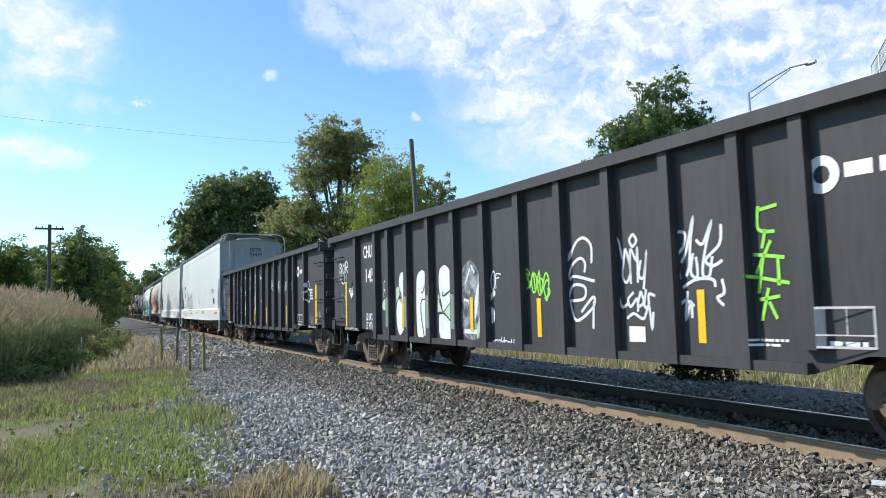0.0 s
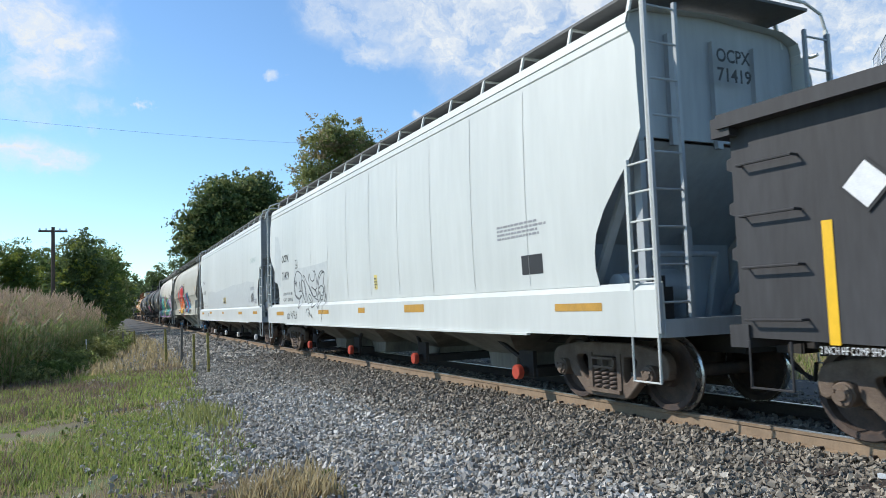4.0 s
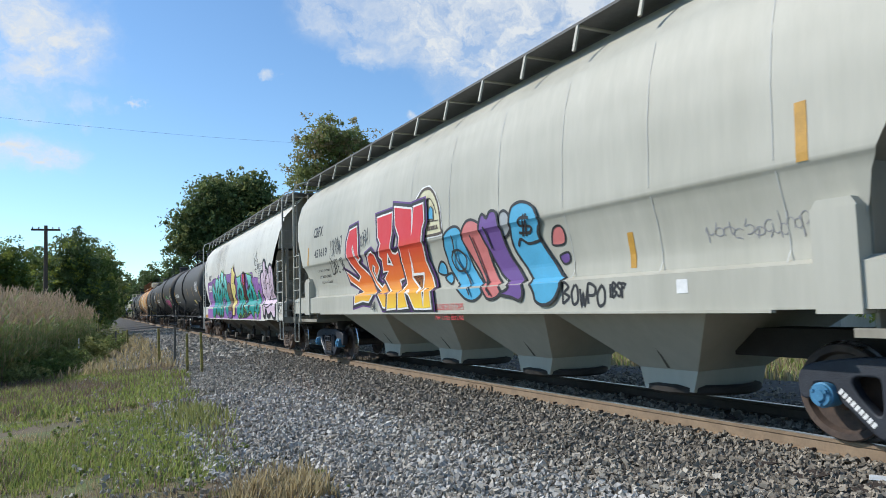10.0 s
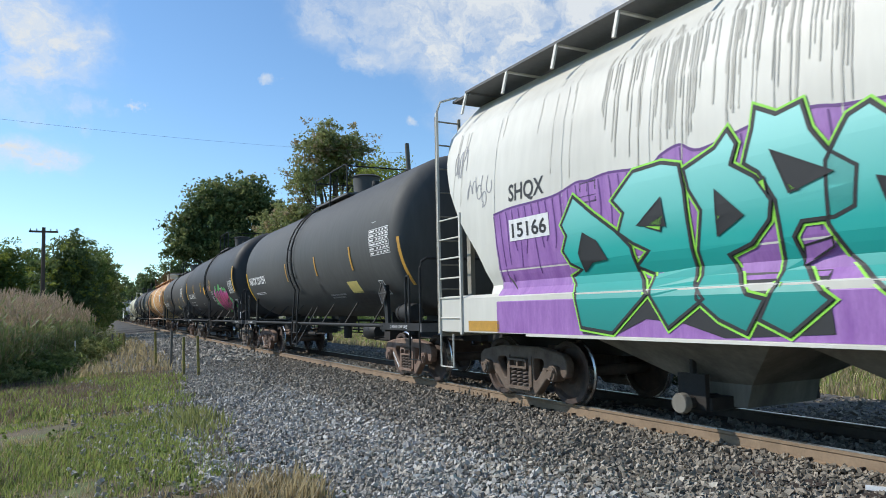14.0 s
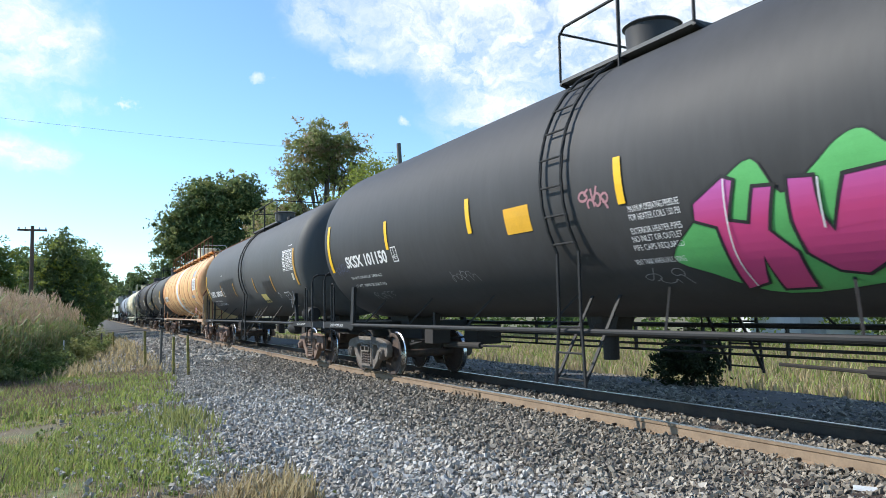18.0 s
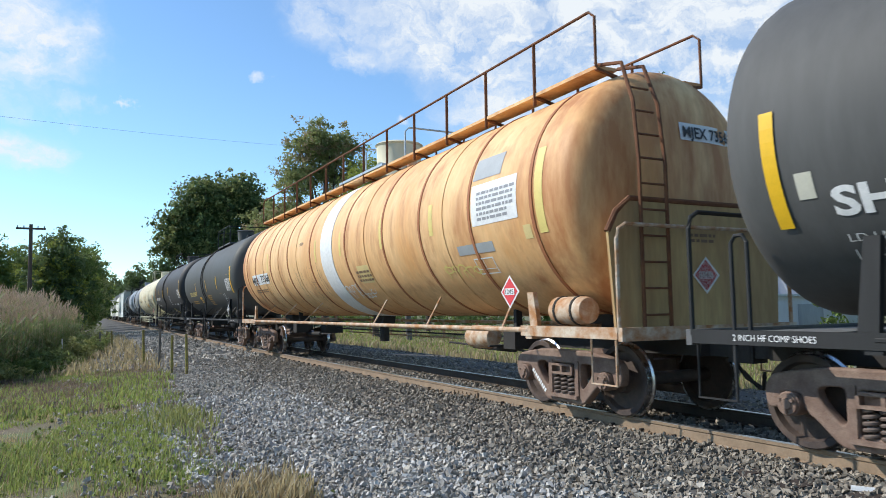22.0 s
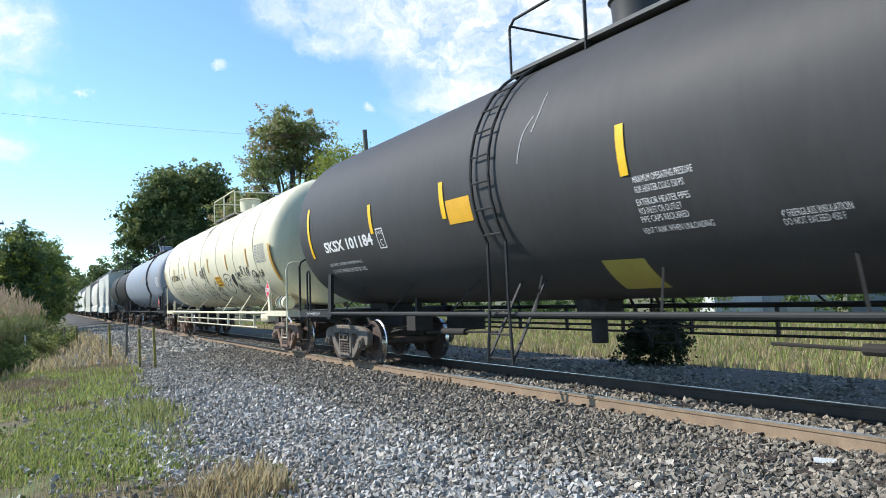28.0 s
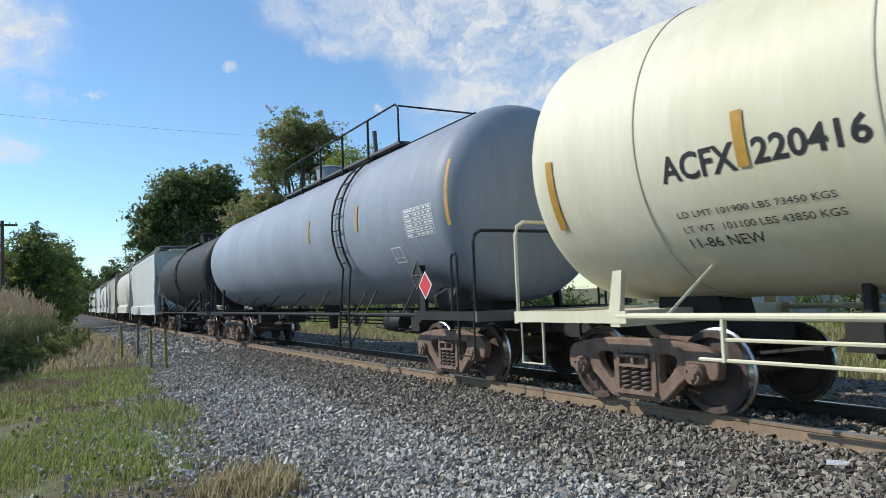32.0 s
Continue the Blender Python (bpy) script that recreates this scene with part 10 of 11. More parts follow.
filled([(-3.84, 2.83), (-3.43, 2.97), (-3.27, 3.12), (-3.17, 2.96), (-3.25, 2.77), (-2.99, 2.6), (-2.84, 2.36), (-2.89, 2.18), (-3.11, 1.98), (-3.41, 1.89), (-3.31, 1.71), (-3.16, 1.49), (-2.96, 1.44), (-3.17, 1.12), (-3.49, 1.25), (-3.77, 1.46), (-3.77, 1.96), (-3.66, 2.37), (-3.8, 2.61)], M_LIME, M_LIME, 0.1, h4, w_b, 2, False)
filled([(-3.84, 2.83), (-3.43, 2.97), (-3.27, 3.12), (-3.17, 2.96), (-3.25, 2.77), (-2.99, 2.6), (-2.84, 2.36), (-2.89, 2.18), (-3.11, 1.98), (-3.41, 1.89), (-3.31, 1.71), (-3.16, 1.49), (-2.96, 1.44), (-3.17, 1.12), (-3.49, 1.25), (-3.77, 1.46), (-3.77, 1.96), (-3.66, 2.37), (-3.8, 2.61)], M_INK, M_INK, 0.05, h4, w_b, 4, False)
filled([(-3.84, 2.83), (-3.43, 2.97), (-3.27, 3.12), (-3.17, 2.96), (-3.25, 2.77), (-2.99, 2.6), (-2.84, 2.36), (-2.89, 2.18), (-3.11, 1.98), (-3.41, 1.89), (-3.31, 1.71), (-3.16, 1.49), (-2.96, 1.44), (-3.17, 1.12), (-3.49, 1.25), (-3.77, 1.46), (-3.77, 1.96), (-3.66, 2.37), (-3.8, 2.61)], M_TEAL, M_INK, 0.035, h4, w_b, 6, False, label='turquoise sprayed letter')
filled([(-2.94, 3.26), (-2.72, 3.14), (-2.46, 3.19), (-2.39, 2.93), (-2.24, 2.71), (-2.0, 2.53), (-2.06, 2.2), (-2.25, 2.13), (-2.56, 2.13), (-2.66, 2.0), (-2.6, 1.74), (-2.38, 1.48), (-2.3, 1.42), (-2.71, 1.11), (-3.02, 1.25), (-2.83, 1.6), (-2.78, 1.97), (-2.79, 2.35), (-2.94, 2.64), (-3.09, 2.75), (-2.98, 3.06)], M_LIME, M_LIME, 0.1, h4, w_b, 2, False)
filled([(-2.94, 3.26), (-2.72, 3.14), (-2.46, 3.19), (-2.39, 2.93), (-2.24, 2.71), (-2.0, 2.53), (-2.06, 2.2), (-2.25, 2.13), (-2.56, 2.13), (-2.66, 2.0), (-2.6, 1.74), (-2.38, 1.48), (-2.3, 1.42), (-2.71, 1.11), (-3.02, 1.25), (-2.83, 1.6), (-2.78, 1.97), (-2.79, 2.35), (-2.94, 2.64), (-3.09, 2.75), (-2.98, 3.06)], M_INK, M_INK, 0.05, h4, w_b, 4, False)
filled([(-2.94, 3.26), (-2.72, 3.14), (-2.46, 3.19), (-2.39, 2.93), (-2.24, 2.71), (-2.0, 2.53), (-2.06, 2.2), (-2.25, 2.13), (-2.56, 2.13), (-2.66, 2.0), (-2.6, 1.74), (-2.38, 1.48), (-2.3, 1.42), (-2.71, 1.11), (-3.02, 1.25), (-2.83, 1.6), (-2.78, 1.97), (-2.79, 2.35), (-2.94, 2.64), (-3.09, 2.75), (-2.98, 3.06)], M_TEAL, M_INK, 0.035, h4, w_b, 6, False, label='turquoise sprayed letter')
filled([(-2.04, 2.96), (-1.85, 3.03), (-1.49, 2.68), (-1.4, 2.28), (-1.25, 1.85), (-0.89, 1.43), (-1.01, 1.08), (-1.52, 1.26), (-1.77, 1.44), (-2.17, 1.8), (-2.31, 2.08), (-2.27, 2.62)], M_LIME, M_LIME, 0.1, h4, w_b, 2, False)
filled([(-2.04, 2.96), (-1.85, 3.03), (-1.49, 2.68), (-1.4, 2.28), (-1.25, 1.85), (-0.89, 1.43), (-1.01, 1.08), (-1.52, 1.26), (-1.77, 1.44), (-2.17, 1.8), (-2.31, 2.08), (-2.27, 2.62)], M_INK, M_INK, 0.05, h4, w_b, 4, False)
filled([(-2.04, 2.96), (-1.85, 3.03), (-1.49, 2.68), (-1.4, 2.28), (-1.25, 1.85), (-0.89, 1.43), (-1.01, 1.08), (-1.52, 1.26), (-1.77, 1.44), (-2.17, 1.8), (-2.31, 2.08), (-2.27, 2.62)], M_TEAL, M_INK, 0.035, h4, w_b, 6, False, label='turquoise sprayed letter')
filled([(-5.56, 2.33), (-5.33, 2.21), (-5.18, 1.98), (-5.45, 1.96), (-5.63, 1.85), (-5.69, 2.09)], M_INK, M_INK, 0.02, h4, w_b, 9, False)
filled([(-4.59, 2.32), (-4.2, 2.58), (-4.17, 2.27)], M_INK, M_INK, 0.02, h4, w_b, 9, False)
filled([(-3.46, 2.55), (-3.16, 2.26), (-3.49, 2.09)], M_INK, M_INK, 0.02, h4, w_b, 9, False)
filled([(-2.79, 2.82), (-2.21, 2.52), (-2.64, 2.4)], M_INK, M_INK, 0.02, h4, w_b, 9, False)
filled([(-1.84, 2.41), (-1.6, 2.34), (-1.75, 2.05)], M_INK, M_INK, 0.02, h4, w_b, 9, False)
filled([(-4.47, 2.29), (-4.18, 2.4), (-4.25, 2.22)], M_LIME, M_INK, 0.02, h4, w_b, 9, False)
filled([(-3.47, 2.31), (-3.41, 2.28), (-3.47, 2.23)], M_LIME, M_INK, 0.02, h4, w_b, 9, False)
filled([(-2.96, 2.55), (-2.88, 2.58), (-2.87, 2.43)], M_LIME, M_INK, 0.02, h4, w_b, 9, False)
filled([(-2.65, 2.49), (-2.54, 2.41), (-2.63, 2.41)], M_LIME, M_INK, 0.02, h4, w_b, 9, False)
filled([(-2.57, 1.91), (-2.29, 1.96), (-2.3, 1.88), (-2.61, 1.74)], M_MAUVE, M_INK, 0.02, h4, w_b, 9, False)
filled([(1.11, 2.77), (1.81, 2.77), (2.0, 2.83), (2.02, 2.55), (2.45, 2.24), (2.46, 1.99), (2.09, 1.86), (2.35, 1.81), (2.59, 1.57), (2.67, 1.28), (2.45, 1.15), (1.98, 1.32), (1.51, 1.11), (1.11, 1.32), (1.19, 1.61), (0.91, 1.9), (1.1, 2.31), (1.33, 2.5)], M_LIME, M_LIME, 0.1, h4, w_b, 2, False)
filled([(1.11, 2.77), (1.81, 2.77), (2.0, 2.83), (2.02, 2.55), (2.45, 2.24), (2.46, 1.99), (2.09, 1.86), (2.35, 1.81), (2.59, 1.57), (2.67, 1.28), (2.45, 1.15), (1.98, 1.32), (1.51, 1.11), (1.11, 1.32), (1.19, 1.61), (0.91, 1.9), (1.1, 2.31), (1.33, 2.5)], M_INK, M_INK, 0.05, h4, w_b, 4, False)
filled([(1.11, 2.77), (1.81, 2.77), (2.0, 2.83), (2.02, 2.55), (2.45, 2.24), (2.46, 1.99), (2.09, 1.86), (2.35, 1.81), (2.59, 1.57), (2.67, 1.28), (2.45, 1.15), (1.98, 1.32), (1.51, 1.11), (1.11, 1.32), (1.19, 1.61), (0.91, 1.9), (1.1, 2.31), (1.33, 2.5)], M_TEAL, M_INK, 0.035, h4, w_b, 6, False, label='turquoise sprayed letter')
filled([(3.27, 2.82), (4.27, 2.7), (4.17, 2.47), (4.38, 2.35), (4.72, 2.02), (4.76, 1.87), (4.56, 1.76), (4.89, 1.74), (4.87, 1.5), (4.74, 1.11), (4.46, 1.21), (4.18, 1.36), (3.83, 1.35), (3.54, 1.22), (3.31, 1.38), (2.9, 1.47), (3.06, 1.73), (3.1, 2.07), (3.64, 2.43)], M_LIME, M_LIME, 0.1, h4, w_b, 2, False)
filled([(3.27, 2.82), (4.27, 2.7), (4.17, 2.47), (4.38, 2.35), (4.72, 2.02), (4.76, 1.87), (4.56, 1.76), (4.89, 1.74), (4.87, 1.5), (4.74, 1.11), (4.46, 1.21), (4.18, 1.36), (3.83, 1.35), (3.54, 1.22), (3.31, 1.38), (2.9, 1.47), (3.06, 1.73), (3.1, 2.07), (3.64, 2.43)], M_INK, M_INK, 0.05, h4, w_b, 4, False)
filled([(3.27, 2.82), (4.27, 2.7), (4.17, 2.47), (4.38, 2.35), (4.72, 2.02), (4.76, 1.87), (4.56, 1.76), (4.89, 1.74), (4.87, 1.5), (4.74, 1.11), (4.46, 1.21), (4.18, 1.36), (3.83, 1.35), (3.54, 1.22), (3.31, 1.38), (2.9, 1.47), (3.06, 1.73), (3.1, 2.07), (3.64, 2.43)], M_TEAL, M_INK, 0.035, h4, w_b, 6, False, label='turquoise sprayed letter')
filled([(5.08, 1.9), (5.29, 2.05), (5.44, 2.08), (5.5, 1.82), (5.67, 1.65), (5.71, 1.35), (5.51, 1.29), (5.46, 1.14), (5.31, 1.15), (5.24, 1.31), (4.86, 1.35), (4.91, 1.55)], M_LIME, M_LIME, 0.1, h4, w_b, 2, False)
filled([(5.08, 1.9), (5.29, 2.05), (5.44, 2.08), (5.5, 1.82), (5.67, 1.65), (5.71, 1.35), (5.51, 1.29), (5.46, 1.14), (5.31, 1.15), (5.24, 1.31), (4.86, 1.35), (4.91, 1.55)], M_INK, M_INK, 0.05, h4, w_b, 4, False)
filled([(5.08, 1.9), (5.29, 2.05), (5.44, 2.08), (5.5, 1.82), (5.67, 1.65), (5.71, 1.35), (5.51, 1.29), (5.46, 1.14), (5.31, 1.15), (5.24, 1.31), (4.86, 1.35), (4.91, 1.55)], M_TEAL, M_INK, 0.035, h4, w_b, 6, False, label='turquoise sprayed letter')
filled([(1.34, 2.22), (1.78, 2.33), (1.75, 2.12), (1.48, 2.06), (1.36, 1.81), (1.23, 1.88)], M_INK, M_INK, 0.02, h4, w_b, 9, False)
filled([(1.9, 2.3), (2.09, 2.16), (1.98, 1.97), (1.86, 2.04)], M_INK, M_INK, 0.02, h4, w_b, 9, False)
filled([(1.88, 1.78), (2.23, 1.52), (1.98, 1.39)], M_INK, M_INK, 0.02, h4, w_b, 9, False)
filled([(3.46, 2.26), (3.91, 2.39), (3.95, 2.31), (3.58, 2.14)], M_INK, M_INK, 0.02, h4, w_b, 9, False)
filled([(3.44, 1.98), (3.78, 2.06), (3.78, 2.0), (3.46, 1.84)], M_INK, M_INK, 0.02, h4, w_b, 9, False)
filled([(4.08, 2.24), (4.29, 2.07), (4.1, 1.83), (3.93, 1.76)], M_INK, M_INK, 0.02, h4, w_b, 9, False)
filled([(3.59, 1.54), (3.82, 1.61), (3.93, 1.53), (3.65, 1.38)], M_INK, M_INK, 0.02, h4, w_b, 9, False)
filled([(3.29, 2.67), (3.5, 2.47), (3.41, 2.37)], M_INK, M_INK, 0.02, h4, w_b, 9, False)
filled([(5.16, 1.43), (5.21, 1.64), (5.39, 1.57), (5.39, 1.42)], M_INK, M_INK, 0.02, h4, w_b, 9, False)
filled([(2.44, 2.62), (2.51, 2.83), (2.74, 2.93), (2.99, 2.81), (3.02, 2.57), (2.89, 2.38), (3.05, 2.13), (3.13, 1.89), (2.92, 1.69), (2.74, 1.83), (2.71, 2.1), (2.53, 1.87), (2.46, 2.0), (2.5, 2.37)], M_DARKRED, M_INK, 0.04, h4, w_b, 9, True, label='dark red sprayed figure')
filled([(2.51, 2.61), (2.6, 2.81), (2.75, 2.86), (2.94, 2.76), (2.96, 2.58), (2.85, 2.38), (2.64, 2.41), (2.53, 2.48)], M_RED, M_INK, 0.03, h4, w_b, 11, True)
filled([(2.69, 2.62), (2.77, 2.75), (2.85, 2.68), (2.83, 2.54), (2.74, 2.49)], M_MAUVE, M_INK, 0.02, h4, w_b, 12, True)
filled([(-0.05, 3.2), (0.17, 3.2), (0.38, 3.4), (0.41, 3.12), (0.8, 2.95), (0.69, 2.71), (0.54, 2.58), (0.78, 2.41), (0.69, 2.13), (0.39, 2.0), (0.51, 1.92), (0.58, 1.77), (0.68, 1.23), (0.14, 1.23), (0.2, 1.49), (-0.19, 1.65), (-0.11, 2.0), (-0.23, 2.2), (-0.26, 2.67), (-0.05, 2.88)], M_SIGNYEL, M_INK, 0.03, h4, w_b, 9, True, label='plain yellow sprayed shape')
filled([(-1.43, 2.33), (-1.12, 2.6), (-0.69, 2.62), (-0.41, 2.41), (-0.35, 2.21), (-0.34, 1.73), (-0.06, 1.42), (-0.52, 1.26), (-0.91, 1.43), (-1.17, 2.02)], M_BROWNINK, M_INK, 0.03, h4, w_b, 9, True, label='plain brown sprayed shape')
filled([(-0.96, 1.34), (-0.06, 1.38), (-0.0, 1.11), (-0.88, 1.08)], M_VIOLET, M_INK, 0.02, h4, w_b, 10, True)
doodle([[(0.13, 2.55), (0.41, 2.58), (0.59, 2.47)], [(0.23, 2.32), (0.47, 2.18)], [(-0.87, 2.16), (-0.55, 2.16), (-0.36, 2.19)], [(0.07, 1.87), (0.38, 1.63)], [(4.8, 1.75), (4.77, 1.6)], [(1.59, 2.33), (1.86, 1.85), (2.37, 1.39)]], 0.022, M_INK, h4, w_b[12])
doodle([[(1.11, 1.34), (1.5, 1.07), (1.97, 1.26), (2.44, 1.1), (2.72, 1.27), (3.16, 1.1)], [(4.85, 1.32), (5.24, 1.27), (5.29, 1.11), (5.47, 1.12), (5.52, 1.25), (5.67, 1.31)]], 0.05, M_LIME, h4, w_b[1])
filled([(5.98, 2.41), (5.98, 2.64), (6.19, 2.76), (6.44, 2.77), (6.39, 2.98), (6.47, 3.13), (6.66, 3.15), (6.85, 3.04), (6.91, 2.89), (7.09, 2.84), (7.19, 2.71), (7.29, 2.69), (7.33, 2.81), (7.45, 2.92), (7.61, 2.94), (7.84, 2.87), (7.96, 2.74), (8.01, 2.51), (8.01, 1.95), (7.83, 1.92), (7.98, 1.81), (8.25, 1.69), (8.3, 1.12), (7.94, 1.11), (7.66, 1.27), (7.5, 1.17), (7.3, 1.11), (7.06, 1.16), (6.86, 1.34), (6.73, 1.13), (6.49, 1.13), (6.37, 1.31), (6.25, 1.65), (6.03, 1.86), (6.04, 2.12)], M_INK, M_INK, 0.06, h4, w_b, 3, True, label='black edge of a pale pink piece')
filled([(6.05, 2.4), (6.08, 2.62), (6.27, 2.72), (6.49, 2.73), (6.45, 2.96), (6.54, 3.08), (6.66, 3.09), (6.79, 3.01), (6.85, 2.84), (7.05, 2.8), (7.15, 2.66), (7.33, 2.62), (7.38, 2.78), (7.48, 2.86), (7.62, 2.89), (7.81, 2.83), (7.91, 2.71), (7.96, 2.51), (7.94, 2.19), (7.85, 1.99), (7.93, 1.77), (8.21, 1.66), (8.26, 1.16), (7.97, 1.17), (7.66, 1.32), (7.44, 1.26), (7.17, 1.24), (6.9, 1.42), (6.73, 1.39), (6.66, 1.2), (6.49, 1.23), (6.42, 1.42), (6.28, 1.67), (6.12, 1.91), (6.1, 2.14)], M_PALEPINK, M_INK, 0.035, h4, w_b, 5, True, label='pale pink sprayed letters')
doodle([[(6.51, 2.71), (6.6, 2.45), (6.62, 2.23), (6.51, 2.1), (6.45, 2.25), (6.41, 2.42)], [(6.84, 2.71), (6.98, 2.74), (7.04, 2.6), (6.84, 2.5), (7.02, 2.45)], [(6.88, 2.84), (6.81, 2.53), (6.81, 2.32), (6.67, 2.01), (6.61, 1.69)], [(7.19, 2.66), (7.43, 2.44), (7.41, 2.25), (7.49, 2.04), (7.34, 1.81)], [(7.58, 2.62), (7.66, 2.71), (7.69, 2.51), (7.63, 2.27), (7.7, 2.07), (7.55, 2.01)]], 0.035, M_INK, h4, w_b[7], label='black lines in a pale pink piece')
doodle([[(7.2, 2.27), (6.99, 2.3), (6.85, 2.15), (6.65, 2.09)], [(7.61, 2.03), (7.55, 1.75), (7.55, 1.6), (7.82, 1.54)], [(7.3, 1.86), (7.4, 1.88)], [(6.27, 1.65), (6.83, 1.47), (7.19, 1.49), (7.52, 1.55), (7.81, 1.59)], [(7.31, 2.31), (7.27, 1.96)]], 0.035, M_INK, h4, w_b[7], label='black lines in a pale pink piece')
tag('IAST', 8.41, 1.27, 0.76, 0.28, 0.05, M_SPRAYBLK, h4, w_b[0], seed=12, lean=0.1, rise=0.00)
doodle([[(4.67, 3.52), (4.86, 3.25), (4.92, 3.04)], [(5.21, 3.67), (5.13, 3.46), (4.81, 3.23)], [(4.98, 3.23), (4.98, 3.07), (5.14, 3.04), (5.12, 3.21), (4.98, 3.23)], [(5.2, 3.58), (5.19, 3.03)], [(5.35, 3.04), (5.4, 2.94), (5.3, 3.02)], [(5.4, 3.25), (5.33, 3.22), (5.41, 3.15), (5.47, 3.2), (5.4, 3.25)], [(5.45, 3.08), (5.47, 2.94), (5.6, 3.09), (5.65, 2.93), (5.74, 3.09)], [(5.65, 2.9), (4.97, 2.87), (5.14, 2.91), (4.97, 2.87), (5.33, 2.73)]], 0.025, M_SPRAYBLK, h4, w_b[0], label='black sprayed tag with an arrow')
# pink and green piece on a black tank
filled([(2.27, -1.18), (2.81, -0.75), (3.14, -0.49), (3.59, -0.28), (3.82, -0.64), (4.15, -0.47), (4.42, -0.28), (4.65, -0.24), (4.91, -0.45), (5.33, -0.38), (5.57, -0.42), (5.82, -0.51), (5.97, -0.43), (6.22, -0.51), (6.61, -0.85), (6.96, -1.1), (7.03, -1.36), (6.69, -1.54), (5.99, -1.52), (5.69, -1.34), (4.56, -1.66), (3.35, -1.82), (2.66, -1.46)], M_GREENFILL, M_INK, 0.02, t6, w_d, 0, True, label='green sprayed cloud')
filled([(2.81, -0.6), (3.24, -0.39), (3.37, -0.45), (3.19, -0.83), (3.39, -0.88), (3.55, -0.54), (3.77, -0.56), (3.58, -0.98), (3.76, -1.24), (3.7, -1.73), (3.33, -1.74), (3.37, -1.28), (3.23, -1.62), (2.92, -1.72), (2.97, -1.29), (3.01, -0.89), (2.76, -0.79)], M_MAGENTA, M_INK, 0.035, t6, w_d, 2, False, label='pink and violet sprayed letter')
filled([(3.91, -0.51), (4.17, -0.54), (4.14, -0.88), (4.19, -1.04), (4.42, -0.57), (4.82, -0.55), (4.8, -0.81), (4.55, -1.39), (4.27, -1.56), (4.03, -1.5), (3.83, -1.26), (3.83, -0.92)], M_MAGENTA, M_INK, 0.035, t6, w_d, 4, False, label='pink and violet sprayed letter')
filled([(4.79, -0.61), (5.02, -0.4), (5.27, -0.44), (5.3, -0.67), (5.53, -0.58), (5.73, -0.58), (5.64, -0.83), (5.6, -1.37), (5.35, -1.72), (5.14, -1.61), (5.12, -1.23), (5.12, -1.02), (4.83, -1.59), (4.48, -1.74), (4.45, -1.48), (4.7, -0.93)], M_MAGENTA, M_INK, 0.035, t6, w_d, 2, False, label='pink and violet sprayed letter')
filled([(5.64, -0.66), (5.8, -0.56), (6.15, -0.69), (6.43, -0.5), (6.59, -0.68), (6.36, -1.03), (6.21, -1.17), (6.41, -1.33), (6.39, -1.55), (6.05, -1.53), (5.61, -1.42), (6.14, -0.95), (5.92, -1.0), (5.44, -1.19), (5.45, -1.0)], M_MAGENTA, M_INK, 0.035, t6, w_d, 4, False, label='pink and violet sprayed letter')
doodle([[(3.26, -0.42), (3.18, -0.79), (3.09, -1.24), (3.08, -1.65)], [(4.2, -0.56), (4.12, -1.02)], [(4.91, -0.45), (5.22, -0.46)], [(5.71, -0.58), (6.19, -0.68), (6.42, -0.52)], [(5.03, -0.77), (5.09, -1.04), (5.14, -1.2)], [(6.27, -1.16), (6.41, -1.3)], [(5.21, -1.23), (5.33, -1.39), (5.46, -1.52)]], 0.018, M_SPRAY, t6, w_d[6], label='white sprayed highlights')
doodle([[(6.51, -0.9), (6.56, -0.95), (6.46, -1.01)], [(6.56, -0.94), (6.61, -0.99), (6.51, -1.04), (6.52, -0.96)]], 0.012, M_SPRAY, t6, w_d[6])
# black drawings on the cream tank
doodle([[(-4.15, -0.89), (-4.19, -1.24), (-3.87, -0.82), (-3.67, -1.1), (-3.45, -0.75), (-3.49, -1.1), (-3.22, -0.92), (-3.39, -1.37), (-3.38, -1.53), (-4.05, -1.56), (-4.05, -1.23)], [(-3.93, -1.35), (-3.22, -1.36)], [(-3.66, -1.02), (-3.62, -1.07)], [(-2.59, -0.64), (-2.32, -0.6), (-2.06, -0.67), (-2.06, -0.86), (-2.52, -1.06), (-2.68, -0.94), (-2.61, -0.67)], [(-1.97, -0.68), (-1.76, -0.86), (-1.95, -1.01), (-2.34, -1.08), (-2.36, -1.27), (-2.1, -1.26), (-1.87, -1.09), (-1.85, -1.28), (-1.97, -1.15)], [(-2.07, -1.43), (-1.86, -1.44), (-2.11, -1.76), (-2.17, -1.58), (-2.08, -1.45)]], 0.03, M_SPRAYBLK, t11, w_e[0], label='black sprayed drawings')
doodle([[(-1.32, -0.97), (-1.24, -1.15), (-1.32, -1.44), (-1.4, -1.89), (-1.51, -1.85), (-1.35, -1.28), (-1.4, -1.03)], [(-1.29, -1.21), (-0.99, -1.7)], [(-0.57, -0.46), (-0.4, -0.36), (-0.38, -0.4), (-0.52, -0.61), (-0.55, -0.58)], [(-0.4, -0.65), (-0.22, -0.32), (-0.2, -0.63), (-0.31, -0.48)], [(-0.19, -0.67), (0.02, -0.27), (0.09, -0.39), (-0.08, -0.49)], [(-0.04, -0.78), (0.19, -0.23), (0.13, -0.8), (0.13, -0.48), (0.21, -0.54)], [(0.27, -0.69), (0.39, -0.2), (0.48, -0.82), (0.53, -0.18), (0.43, -0.77)]], 0.03, M_SPRAYBLK, t11, w_e[0], label='black sprayed drawings')
